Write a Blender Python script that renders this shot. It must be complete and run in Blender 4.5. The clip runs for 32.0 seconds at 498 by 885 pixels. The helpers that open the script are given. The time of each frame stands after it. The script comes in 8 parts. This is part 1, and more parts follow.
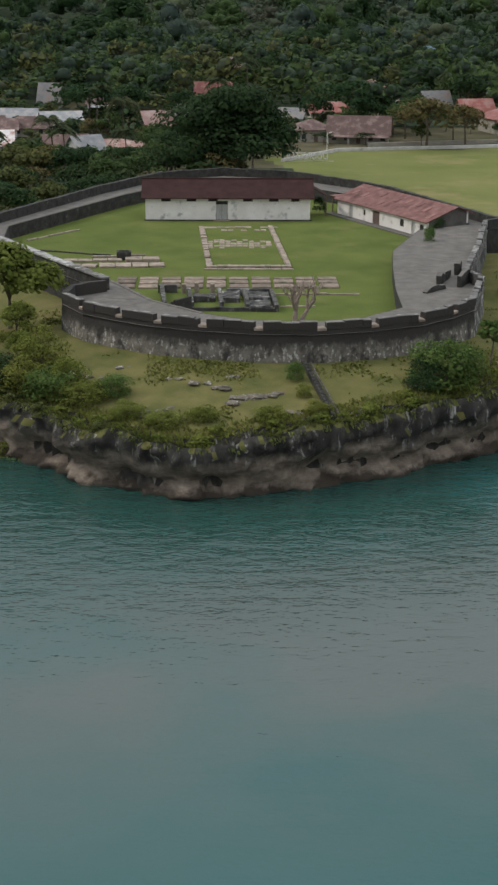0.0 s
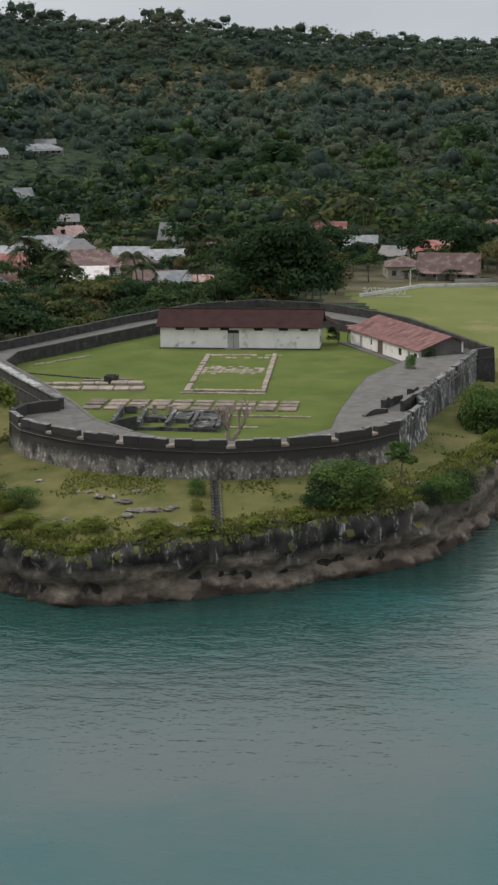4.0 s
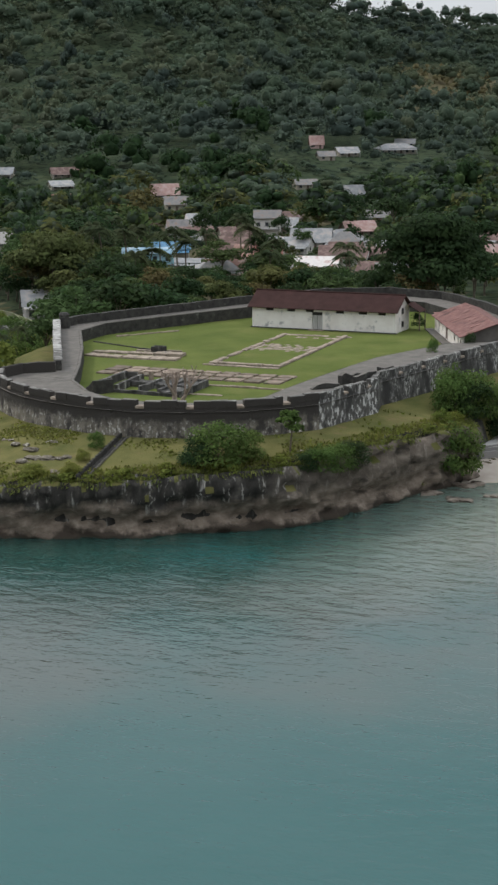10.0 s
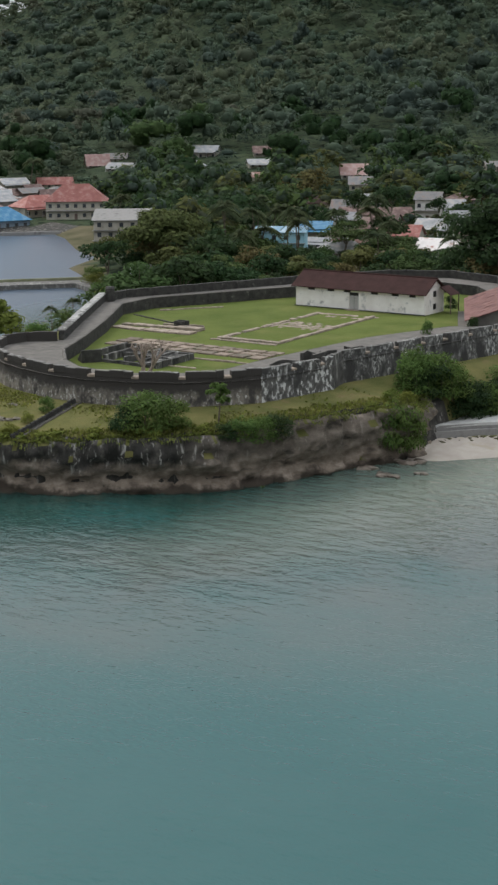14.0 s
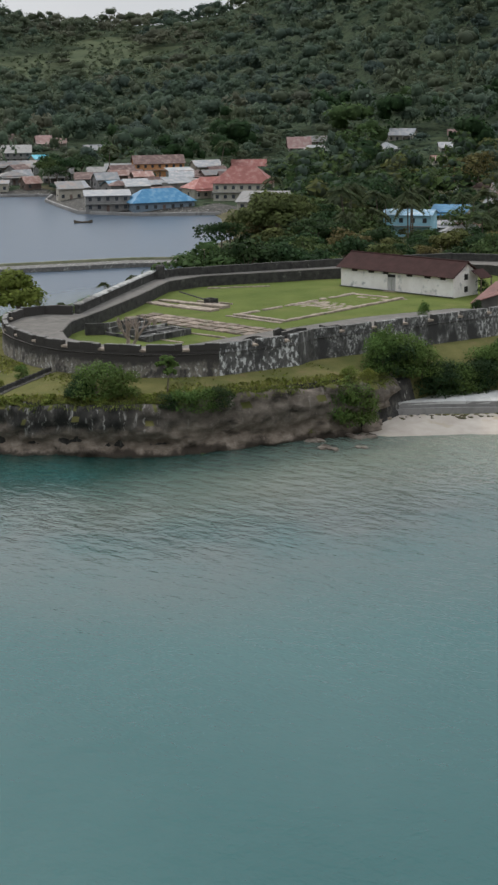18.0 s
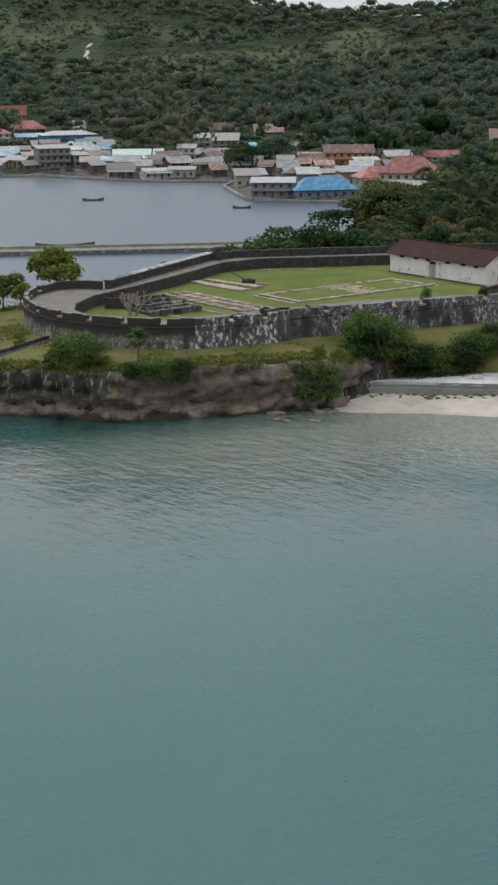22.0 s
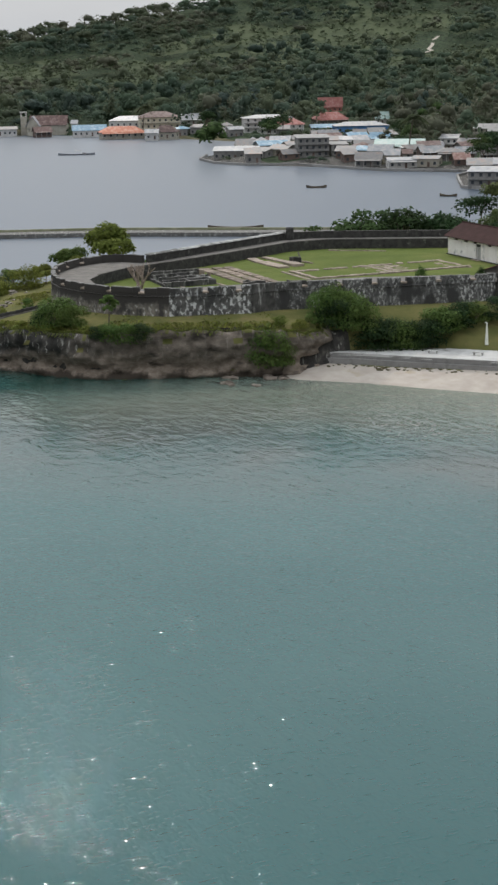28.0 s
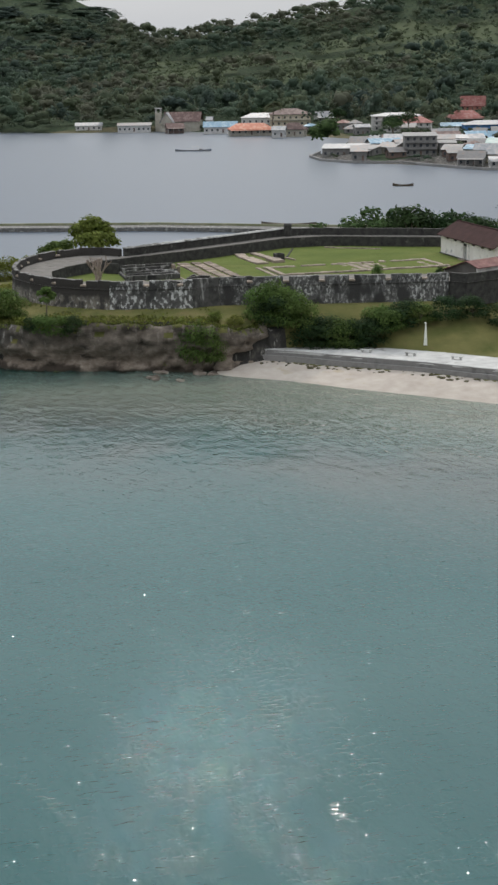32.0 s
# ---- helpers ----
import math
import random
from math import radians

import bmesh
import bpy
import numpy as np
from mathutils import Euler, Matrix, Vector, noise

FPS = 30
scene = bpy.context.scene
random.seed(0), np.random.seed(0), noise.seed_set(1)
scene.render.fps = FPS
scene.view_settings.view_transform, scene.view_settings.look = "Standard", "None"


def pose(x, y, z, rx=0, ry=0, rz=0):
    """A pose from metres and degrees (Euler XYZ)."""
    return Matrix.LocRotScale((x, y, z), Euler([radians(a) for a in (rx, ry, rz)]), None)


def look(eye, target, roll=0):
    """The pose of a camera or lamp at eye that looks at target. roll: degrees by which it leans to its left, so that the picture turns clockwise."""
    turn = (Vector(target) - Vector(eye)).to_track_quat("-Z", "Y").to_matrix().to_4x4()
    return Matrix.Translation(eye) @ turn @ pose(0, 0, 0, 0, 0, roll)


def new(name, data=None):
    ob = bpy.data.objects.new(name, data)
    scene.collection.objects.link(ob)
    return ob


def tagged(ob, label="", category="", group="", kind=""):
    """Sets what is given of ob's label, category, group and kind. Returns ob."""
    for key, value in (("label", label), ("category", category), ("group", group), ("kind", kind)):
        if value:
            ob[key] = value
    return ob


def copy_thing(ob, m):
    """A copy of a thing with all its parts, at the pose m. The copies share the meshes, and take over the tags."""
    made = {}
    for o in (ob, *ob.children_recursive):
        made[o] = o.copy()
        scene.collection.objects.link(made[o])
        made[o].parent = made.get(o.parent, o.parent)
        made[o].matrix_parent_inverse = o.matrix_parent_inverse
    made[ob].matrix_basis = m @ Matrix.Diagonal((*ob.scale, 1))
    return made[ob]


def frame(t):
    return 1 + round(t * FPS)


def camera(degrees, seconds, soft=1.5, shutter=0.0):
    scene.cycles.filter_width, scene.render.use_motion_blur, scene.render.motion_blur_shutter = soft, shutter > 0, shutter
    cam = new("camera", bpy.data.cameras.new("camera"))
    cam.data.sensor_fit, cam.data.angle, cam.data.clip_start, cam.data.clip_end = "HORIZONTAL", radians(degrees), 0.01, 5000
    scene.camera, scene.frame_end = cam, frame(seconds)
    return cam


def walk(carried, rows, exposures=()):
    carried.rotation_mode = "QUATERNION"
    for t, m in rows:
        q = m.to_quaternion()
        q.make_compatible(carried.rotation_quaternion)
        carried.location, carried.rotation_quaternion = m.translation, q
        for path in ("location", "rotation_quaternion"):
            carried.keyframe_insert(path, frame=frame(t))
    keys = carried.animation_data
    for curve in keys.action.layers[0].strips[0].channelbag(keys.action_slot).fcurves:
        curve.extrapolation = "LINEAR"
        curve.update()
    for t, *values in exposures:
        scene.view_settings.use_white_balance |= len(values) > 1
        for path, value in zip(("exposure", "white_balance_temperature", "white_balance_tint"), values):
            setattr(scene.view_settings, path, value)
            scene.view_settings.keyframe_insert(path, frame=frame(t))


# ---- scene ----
cam = camera(17.0, 32.0, soft=2.6)

# seconds, place, heading to the left of +y, tilt, roll (degrees)
FLIGHT = [
    (0, 12.05, -262.32, 43.97, -0.976, -17.100, 0.273),
    (0.5, 14.44, -264.02, 43.77, -0.811, -17.100, 0.082),
    (1, 17.45, -265.61, 43.62, -0.261, -17.116, 0.107),
    (1.5, 21.38, -266.81, 43.51, 0.588, -17.134, -0.034),
    (2, 26.00, -267.34, 43.44, 1.873, -16.201, -0.196),
    (2.5, 30.94, -267.33, 43.34, 3.001, -15.144, -0.277),
    (3, 36.08, -267.09, 43.09, 4.216, -14.037, -0.424),
    (3.5, 41.62, -266.83, 42.86, 5.572, -12.932, -0.524),
    (5.5, 64.75, -266.53, 41.40, 11.635, -11.483, -0.385),
    (6, 70.67, -266.26, 41.07, 13.176, -11.494, -0.384),
    (7, 82.54, -265.26, 40.51, 16.105, -11.583, -0.690),
    (8, 94.30, -264.12, 40.01, 18.951, -11.639, -0.728),
    (9, 105.62, -262.80, 39.58, 21.707, -11.718, -0.829),
    (10, 116.16, -261.30, 39.54, 24.132, -11.839, -0.644),
    (11, 126.58, -259.07, 39.41, 26.538, -11.956, -0.246),
    (12, 137.05, -256.53, 39.57, 28.942, -12.110, -0.084),
    (13, 148.58, -253.69, 40.34, 31.607, -12.380, -0.404),
    (14, 160.32, -250.99, 40.89, 34.226, -12.520, -0.381),
    (14.5, 166.01, -249.29, 41.13, 35.513, -12.624, -0.388),
    (16.5, 187.47, -240.73, 41.99, 40.528, -12.981, -0.496),
    (17, 192.62, -238.45, 42.00, 41.753, -13.013, -0.597),
    (18, 202.87, -233.23, 41.87, 44.264, -13.057, -0.739),
    (19, 213.11, -227.40, 41.90, 46.827, -13.123, -0.769),
    (20, 222.98, -221.76, 41.79, 49.234, -13.186, -0.709),
    (21, 232.47, -216.06, 41.91, 51.528, -13.278, -0.213),
    (22, 243.15, -208.93, 41.80, 54.230, -13.281, -0.422),
    (23, 253.01, -201.43, 41.75, 56.783, -13.285, -0.730),
    (24, 261.92, -193.51, 41.60, 59.237, -13.302, -0.922),
    (25, 269.93, -185.48, 41.38, 61.538, -13.311, -0.928),
    (25.5, 273.72, -181.48, 41.30, 62.665, -13.328, -0.985),
    (27.5, 288.78, -164.80, 40.73, 67.094, -13.342, -0.957),
    (28, 292.17, -160.24, 40.57, 68.185, -13.340, -0.981),
    (29, 297.29, -151.03, 40.22, 70.195, -13.328, -0.912),
    (30, 300.04, -140.98, 39.90, 71.806, -13.325, -0.867),
    (31, 301.77, -131.04, 39.53, 73.279, -13.319, -0.698),
    (32, 303.32, -121.18, 39.12, 74.887, -13.281, -0.809),
]
walk(cam, [(t, pose(x, y, z, 90 + tilt, 0, head) @ pose(0, 0, 0, 0, 0, roll)) for t, x, y, z, head, tilt, roll in FLIGHT],
     exposures=[(0.0, -0.18), (3.0, -0.14), (8.0, -0.06), (12.0, -0.02), (32.0, -0.04)])

# ---------------------------------------------------------------- light
SUN_AZ, SUN_EL = radians(75), radians(40.5)       # to the left of +y, above the horizon
world = bpy.data.worlds.new("world")
scene.world = world
world.use_nodes = True
wt = world.node_tree
wt.nodes.clear()
w_out = wt.nodes.new("ShaderNodeOutputWorld")
w_bg = wt.nodes.new("ShaderNodeBackground")
w_mix = wt.nodes.new("ShaderNodeMix")
w_sky = wt.nodes.new("ShaderNodeTexSky")
w_sky.sky_type = 'NISHITA'
w_sky.sun_disc = False
w_sky.sun_elevation = SUN_EL
w_sky.sun_rotation = -SUN_AZ
w_sky.air_density, w_sky.dust_density = 1.0, 3.0
# a thin even cloud cover over the blue: mixed with soft cloud noise
w_tc = wt.nodes.new("ShaderNodeTexCoord")
w_map = wt.nodes.new("ShaderNodeMapping")
w_map.inputs["Scale"].default_value = (1.0, 1.0, 3.5)
w_noise = wt.nodes.new("ShaderNodeTexNoise")
w_noise.inputs["Scale"].default_value = 3.0
w_noise.inputs["Detail"].default_value = 5
w_ramp = wt.nodes.new("ShaderNodeValToRGB")
w_ramp.color_ramp.elements[0].position, w_ramp.color_ramp.elements[0].color = 0.3, (4.35, 4.7, 5.15, 1)
w_ramp.color_ramp.elements[1].position, w_ramp.color_ramp.elements[1].color = 0.75, (5.8, 6.1, 6.5, 1)
w_mix.data_type = 'RGBA'
w_mix.inputs["Factor"].default_value = 0.9
wt.links.new(w_tc.outputs["Generated"], w_map.inputs["Vector"])
wt.links.new(w_map.outputs["Vector"], w_noise.inputs["Vector"])
wt.links.new(w_noise.outputs["Fac"], w_ramp.inputs["Fac"])
wt.links.new(w_sky.outputs["Color"], w_mix.inputs[6])
# the cloud cover is brighter overhead than at the horizon
w_sep = wt.nodes.new("ShaderNodeSeparateXYZ")
w_lift = wt.nodes.new("ShaderNodeMapRange")
w_lift.inputs["From Min"].default_value, w_lift.inputs["From Max"].default_value = 0.25, 1.0
w_lift.inputs["To Min"].default_value, w_lift.inputs["To Max"].default_value = 1.0, 3.0
w_up = wt.nodes.new("ShaderNodeVectorMath")
w_up.operation = 'SCALE'
wt.links.new(w_tc.outputs["Generated"], w_sep.inputs[0])
wt.links.new(w_sep.outputs["Z"], w_lift.inputs["Value"])
wt.links.new(w_ramp.outputs["Color"], w_up.inputs[0])
# the thin cloud glows round the veiled sun
w_dot = wt.nodes.new("ShaderNodeVectorMath")
w_dot.operation = 'DOT_PRODUCT'
w_dot.inputs[1].default_value = (-math.sin(SUN_AZ) * math.cos(SUN_EL), math.cos(SUN_AZ) * math.cos(SUN_EL), math.sin(SUN_EL))
w_glow = wt.nodes.new("ShaderNodeMapRange")
w_glow.interpolation_type = 'SMOOTHSTEP'
w_glow.inputs["From Min"].default_value, w_glow.inputs["From Max"].default_value = 0.9, 1.0
w_glow.inputs["To Min"].default_value, w_glow.inputs["To Max"].default_value = 1.0, 1.1
w_bright = wt.nodes.new("ShaderNodeMath")
w_bright.operation = 'MULTIPLY'
wt.links.new(w_tc.outputs["Generated"], w_dot.inputs[0])
wt.links.new(w_dot.outputs["Value"], w_glow.inputs["Value"])
wt.links.new(w_lift.outputs["Result"], w_bright.inputs[0])
wt.links.new(w_glow.outputs["Result"], w_bright.inputs[1])
wt.links.new(w_bright.outputs[0], w_up.inputs["Scale"])
wt.links.new(w_up.outputs["Vector"], w_mix.inputs[7])
wt.links.new(w_mix.outputs[2], w_bg.inputs["Color"])
w_bg.inputs["Strength"].default_value = 0.122
wt.links.new(w_bg.outputs["Background"], w_out.inputs["Surface"])

sun = new("sun", bpy.data.lights.new("sun", 'SUN'))
sun.data.energy, sun.data.angle, sun.data.color = 1.4, radians(2.0), (1.0, 0.94, 0.86)
sun_from = Vector((-math.sin(SUN_AZ) * math.cos(SUN_EL), math.cos(SUN_AZ) * math.cos(SUN_EL), math.sin(SUN_EL)))
sun.matrix_world = look(sun_from * 500, (0, 0, 0))

# ---------------------------------------------------------------- materials
def ramp_of(nt, stops):
    r = nt.nodes.new("ShaderNodeValToRGB")
    while len(r.color_ramp.elements) < len(stops):
        r.color_ramp.elements.new(0.5)
    for e, (p, c) in zip(r.color_ramp.elements, stops):
        e.position, e.color = p, (*c, 1)
    return r


def noise_of(nt, coord, scale, detail=4, rough=0.55, stretch=None):
    n = nt.nodes.new("ShaderNodeTexNoise")
    n.inputs["Scale"].default_value, n.inputs["Detail"].default_value, n.inputs["Roughness"].default_value = scale, detail, rough
    if stretch:
        m = nt.nodes.new("ShaderNodeMapping")
        m.inputs["Scale"].default_value = stretch
        nt.links.new(coord, m.inputs["Vector"])
        coord = m.outputs["Vector"]
    nt.links.new(coord, n.inputs["Vector"])
    return n.outputs["Fac"]


def mixed(nt, fac, a, b, mode='MIX'):
    m = nt.nodes.new("ShaderNodeMix")
    m.data_type, m.blend_type = 'RGBA', mode
    for sock, v in ((m.inputs["Factor"], fac), (m.inputs[6], a), (m.inputs[7], b)):
        if isinstance(v, bpy.types.NodeSocket):
            nt.links.new(v, sock)
        elif isinstance(v, tuple):
            sock.default_value = (*v, 1)
        else:
            sock.default_value = v
    return m.outputs[2]


def material(name, stops, scale=1.0, rough=0.85, metal=0.0, bump=0.0, bump_scale=None, detail=5, stains=None, stain_scale=0.2,
             stain_range=(0.5, 0.65), vary=0.0, stretch=None, stain_stretch=None, spec=0.3, stains2=None, stain2_scale=3.0,
             stain2_range=(0.55, 0.65), island=False):
    """A grainy surface: noise through a ramp, two optional layers of stains, a shade that varies from piece to piece, a bump."""
    m = bpy.data.materials.new(name)
    m.use_nodes = True
    nt = m.node_tree
    b = nt.nodes["Principled BSDF"]
    co = nt.nodes.new("ShaderNodeNewGeometry")
    pos = co.outputs["Position"]
    r = ramp_of(nt, stops)
    nt.links.new(noise_of(nt, pos, scale, detail, stretch=stretch), r.inputs["Fac"])
    col = r.outputs["Color"]
    for c, sc, (lo, hi), st in ((stains, stain_scale, stain_range, stain_stretch), (stains2, stain2_scale, stain2_range, stain_stretch)):
        if c:
            f = ramp_of(nt, [(lo, (0, 0, 0)), (hi, (1, 1, 1))])
            nt.links.new(noise_of(nt, pos, sc, 6, 0.6, st), f.inputs["Fac"])
            col = mixed(nt, f.outputs["Color"], col, c)
    if vary:
        oi = nt.nodes.new("ShaderNodeObjectInfo")
        f = nt.nodes.new("ShaderNodeMapRange")
        f.inputs["To Min"].default_value, f.inputs["To Max"].default_value = 1 - vary, 1 + vary
        nt.links.new(co.outputs["Random Per Island"] if island else oi.outputs["Random"], f.inputs["Value"])
        h = nt.nodes.new("ShaderNodeHueSaturation")
        nt.links.new(f.outputs["Result"], h.inputs["Value"])
        nt.links.new(col, h.inputs["Color"])
        col = h.outputs["Color"]
    nt.links.new(col, b.inputs["Base Color"])
    b.inputs["Roughness"].default_value, b.inputs["Metallic"].default_value = rough, metal
    b.inputs["Specular IOR Level"].default_value = spec
    if bump:
        bp = nt.nodes.new("ShaderNodeBump")
        bp.inputs["Strength"].default_value, bp.inputs["Distance"].default_value = bump, 0.2
        nt.links.new(noise_of(nt, pos, bump_scale or scale * 3, 6, 0.65), bp.inputs["Height"])
        nt.links.new(bp.outputs["Normal"], b.inputs["Normal"])
    return m


M_WALL = material("weathered stone wall", [(0.3, (0.035, 0.033, 0.030)), (0.6, (0.085, 0.08, 0.072))], 0.8, bump=0.6, bump_scale=3,
                  stains=(0.33, 0.32, 0.29), stain_scale=0.55, stain_range=(0.55, 0.68), stain_stretch=(1.6, 1.6, 0.5),
                  stains2=(0.02, 0.02, 0.018), stain2_scale=0.35, stain2_range=(0.52, 0.66))
M_WALLDARK = material("black-stained stone", [(0.3, (0.02, 0.019, 0.017)), (0.65, (0.055, 0.052, 0.045))], 1.1, bump=0.6, bump_scale=3,
                      stains=(0.12, 0.115, 0.1), stain_scale=0.7, stain_range=(0.62, 0.74))
M_WALLWHITE = material("limewashed stone", [(0.3, (0.045, 0.043, 0.04)), (0.7, (0.13, 0.125, 0.115))], 0.9, bump=0.6, bump_scale=3,
                       stains=(0.42, 0.41, 0.38), stain_scale=2.4, stain_range=(0.5, 0.6), stain_stretch=(1.2, 1.2, 0.7),
                       stains2=(0.04, 0.038, 0.035), stain2_scale=0.3, stain2_range=(0.47, 0.58))
M_LIME = material("patchy limewash", [(0.3, (0.05, 0.047, 0.043)), (0.7, (0.14, 0.134, 0.122))], 0.9, bump=0.6, bump_scale=3,
                  stains=(0.5, 0.49, 0.46), stain_scale=1.5, stain_range=(0.52, 0.58), stain_stretch=(1.1, 1.1, 0.75),
                  stains2=(0.045, 0.043, 0.04), stain2_scale=0.4, stain2_range=(0.52, 0.62))
M_WALK = material("worn concrete walk", [(0.3, (0.092, 0.083, 0.072)), (0.7, (0.15, 0.136, 0.119))], 0.7, bump=0.2, stains=(0.085, 0.078, 0.068),
                  stain_scale=0.3, stain_range=(0.55, 0.7))
M_CAPDARK = material("lichened cap stone", [(0.3, (0.09, 0.085, 0.076)), (0.7, (0.19, 0.18, 0.165))], 1.5, bump=0.3, stains=(0.33, 0.32, 0.29), stain_scale=0.9, stain_range=(0.55, 0.66), vary=0.2)
M_CAPWHITE = material("limewashed cap stone", [(0.3, (0.24, 0.23, 0.21)), (0.7, (0.42, 0.41, 0.385))], 1.5, bump=0.3, stains=(0.1, 0.095, 0.085), stain_scale=0.8, stain_range=(0.55, 0.66), vary=0.2)
M_PASTROCK = material("brown-grey pasture rock", [(0.3, (0.075, 0.064, 0.048)), (0.7, (0.19, 0.165, 0.128))], 1.8, bump=0.8, bump_scale=3, stains=(0.42, 0.39, 0.33), stain_scale=1.2, stain_range=(0.56, 0.64), vary=0.2)
M_PALE = material("pale weathered stone", [(0.3, (0.18, 0.14, 0.105)), (0.7, (0.35, 0.285, 0.225))], 1.2, bump=0.3, stains=(0.12, 0.11, 0.09),
                  stain_scale=0.8, stain_range=(0.56, 0.7), vary=0.15)
M_SLAB = material("brown-pink floor slab", [(0.3, (0.13, 0.098, 0.072)), (0.7, (0.27, 0.21, 0.165))], 1.2, bump=0.3, stains=(0.1, 0.095, 0.06),
                  stain_scale=0.5, stain_range=(0.52, 0.66), vary=0.3)
M_LAWN = material("mown lawn", [(0.3, (0.07, 0.095, 0.02)), (0.7, (0.112, 0.132, 0.034))], 0.12, bump=0.3, bump_scale=12, rough=1.0, spec=0.1,
                  stains=(0.15, 0.145, 0.05), stain_scale=0.09, stain_range=(0.55, 0.8))
M_ROUGHGRASS = material("rough pasture", [(0.3, (0.074, 0.082, 0.025)), (0.7, (0.148, 0.132, 0.05))], 0.25, bump=0.5, bump_scale=5, rough=1.0, spec=0.1,
                        stains=(0.16, 0.12, 0.06), stain_scale=0.3, stain_range=(0.58, 0.75))
M_PLASTER = material("white lime plaster", [(0.3, (0.66, 0.61, 0.56)), (0.7, (0.78, 0.74, 0.69))], 0.5, bump=0.1, stains=(0.36, 0.35, 0.33),
                     stain_scale=0.6, stain_range=(0.57, 0.68), stains2=(0.45, 0.43, 0.39), stain2_scale=1.4, stain2_range=(0.64, 0.74))
M_ROOFBROWN = material("dark red-brown roof sheet", [(0.3, (0.034, 0.018, 0.016)), (0.7, (0.056, 0.028, 0.025))], 0.6, rough=0.9, spec=0.1, bump=0.15)
M_ROOFRUST = material("rusty red roof sheet", [(0.3, (0.11, 0.048, 0.04)), (0.6, (0.19, 0.088, 0.075))], 0.9, rough=0.8, bump=0.2,
                      stains=(0.21, 0.13, 0.115), stain_scale=0.9, stain_range=(0.55, 0.75), stains2=(0.07, 0.03, 0.025), stain2_scale=0.35, stain2_range=(0.55, 0.7))
M_ROOFPATCH = material("faded red roof sheet", [(0.3, (0.15, 0.07, 0.06)), (0.7, (0.22, 0.11, 0.095))], 0.9, rough=0.8, bump=0.2, vary=0.25)
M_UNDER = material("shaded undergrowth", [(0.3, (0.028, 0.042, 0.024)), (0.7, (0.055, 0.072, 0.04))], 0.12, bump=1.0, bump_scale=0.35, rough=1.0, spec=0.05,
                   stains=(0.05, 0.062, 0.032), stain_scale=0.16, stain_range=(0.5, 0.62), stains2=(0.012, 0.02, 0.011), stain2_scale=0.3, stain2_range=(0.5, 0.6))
M_FIELD = material("playing-field grass", [(0.3, (0.115, 0.132, 0.04)), (0.7, (0.165, 0.168, 0.062))], 0.05, bump=0.2, rough=1.0, spec=0.05,
                   stains=(0.23, 0.19, 0.09), stain_scale=0.06, stain_range=(0.55, 0.75))
M_SAND = material("pale coral sand", [(0.3, (0.33, 0.285, 0.24)), (0.7, (0.43, 0.38, 0.325))], 0.4, bump=0.2, rough=0.95, spec=0.1, stains=(0.33, 0.28, 0.2),
                  stain_scale=0.25, stain_range=(0.6, 0.72))
M_ROCK = material("weathered coral rock", [(0.25, (0.018, 0.017, 0.015)), (0.5, (0.042, 0.038, 0.032)), (0.75, (0.11, 0.098, 0.08))], 0.8, bump=1.0, bump_scale=1.6,
                  stains=(0.36, 0.34, 0.3), stain_scale=0.8, stain_range=(0.57, 0.68), stain_stretch=(1.6, 1.6, 0.25),
                  stains2=(0.022, 0.02, 0.016), stain2_scale=0.45, stain2_range=(0.47, 0.6))
M_ROCKLOW = material("tide-washed tan rock", [(0.3, (0.125, 0.1, 0.078)), (0.7, (0.27, 0.222, 0.18))], 0.9, bump=0.9, bump_scale=2.5,
                     stains=(0.045, 0.033, 0.022), stain_scale=0.5, stain_range=(0.5, 0.62), stain_stretch=(0.6, 0.6, 2.2))
M_SCRUB = material("pale hillside scrub", [(0.3, (0.056, 0.069, 0.038)), (0.7, (0.086, 0.099, 0.053))], 0.03, bump=0.6, bump_scale=0.3, rough=1.0, spec=0.05,
                   stains=(0.04, 0.054, 0.028), stain_scale=0.06, stain_range=(0.5, 0.62))
M_DRY = material("dry hill field", [(0.3, (0.1, 0.088, 0.05)), (0.7, (0.15, 0.13, 0.075))], 0.03, bump=0.5, bump_scale=0.4, rough=1.0, spec=0.05)
M_EARTH = material("trodden village earth", [(0.3, (0.06, 0.06, 0.03)), (0.7, (0.14, 0.12, 0.075))], 0.1, bump=0.3, rough=1.0, spec=0.05)
M_DARK = material("dark opening", [(0.3, (0.012, 0.011, 0.01)), (0.7, (0.03, 0.028, 0.025))], 1.0, rough=0.6)
M_GLASS = material("dusty window glass", [(0.3, (0.03, 0.035, 0.04)), (0.7, (0.06, 0.065, 0.07))], 0.5, rough=0.15, spec=0.5)
M_DOOR = material("grey weathered planks", [(0.3, (0.28, 0.27, 0.25)), (0.7, (0.42, 0.41, 0.38))], 1.5, stretch=(4, 4, 0.3), bump=0.2)
M_BARK = material("grey-brown bark", [(0.3, (0.07, 0.055, 0.04)), (0.7, (0.17, 0.14, 0.105))], 3, bump=0.6)
M_BAREBARK = material("pale dead bark", [(0.3, (0.2, 0.15, 0.12)), (0.7, (0.36, 0.29, 0.24))], 3, bump=0.4)
M_BOAT = material("worn boat paint", [(0.3, (0.09, 0.1, 0.11)), (0.7, (0.3, 0.31, 0.32))], 0.8)
M_POLE = material("pale painted steel", [(0.3, (0.6, 0.6, 0.52)), (0.7, (0.75, 0.74, 0.66))], 2, rough=0.5)


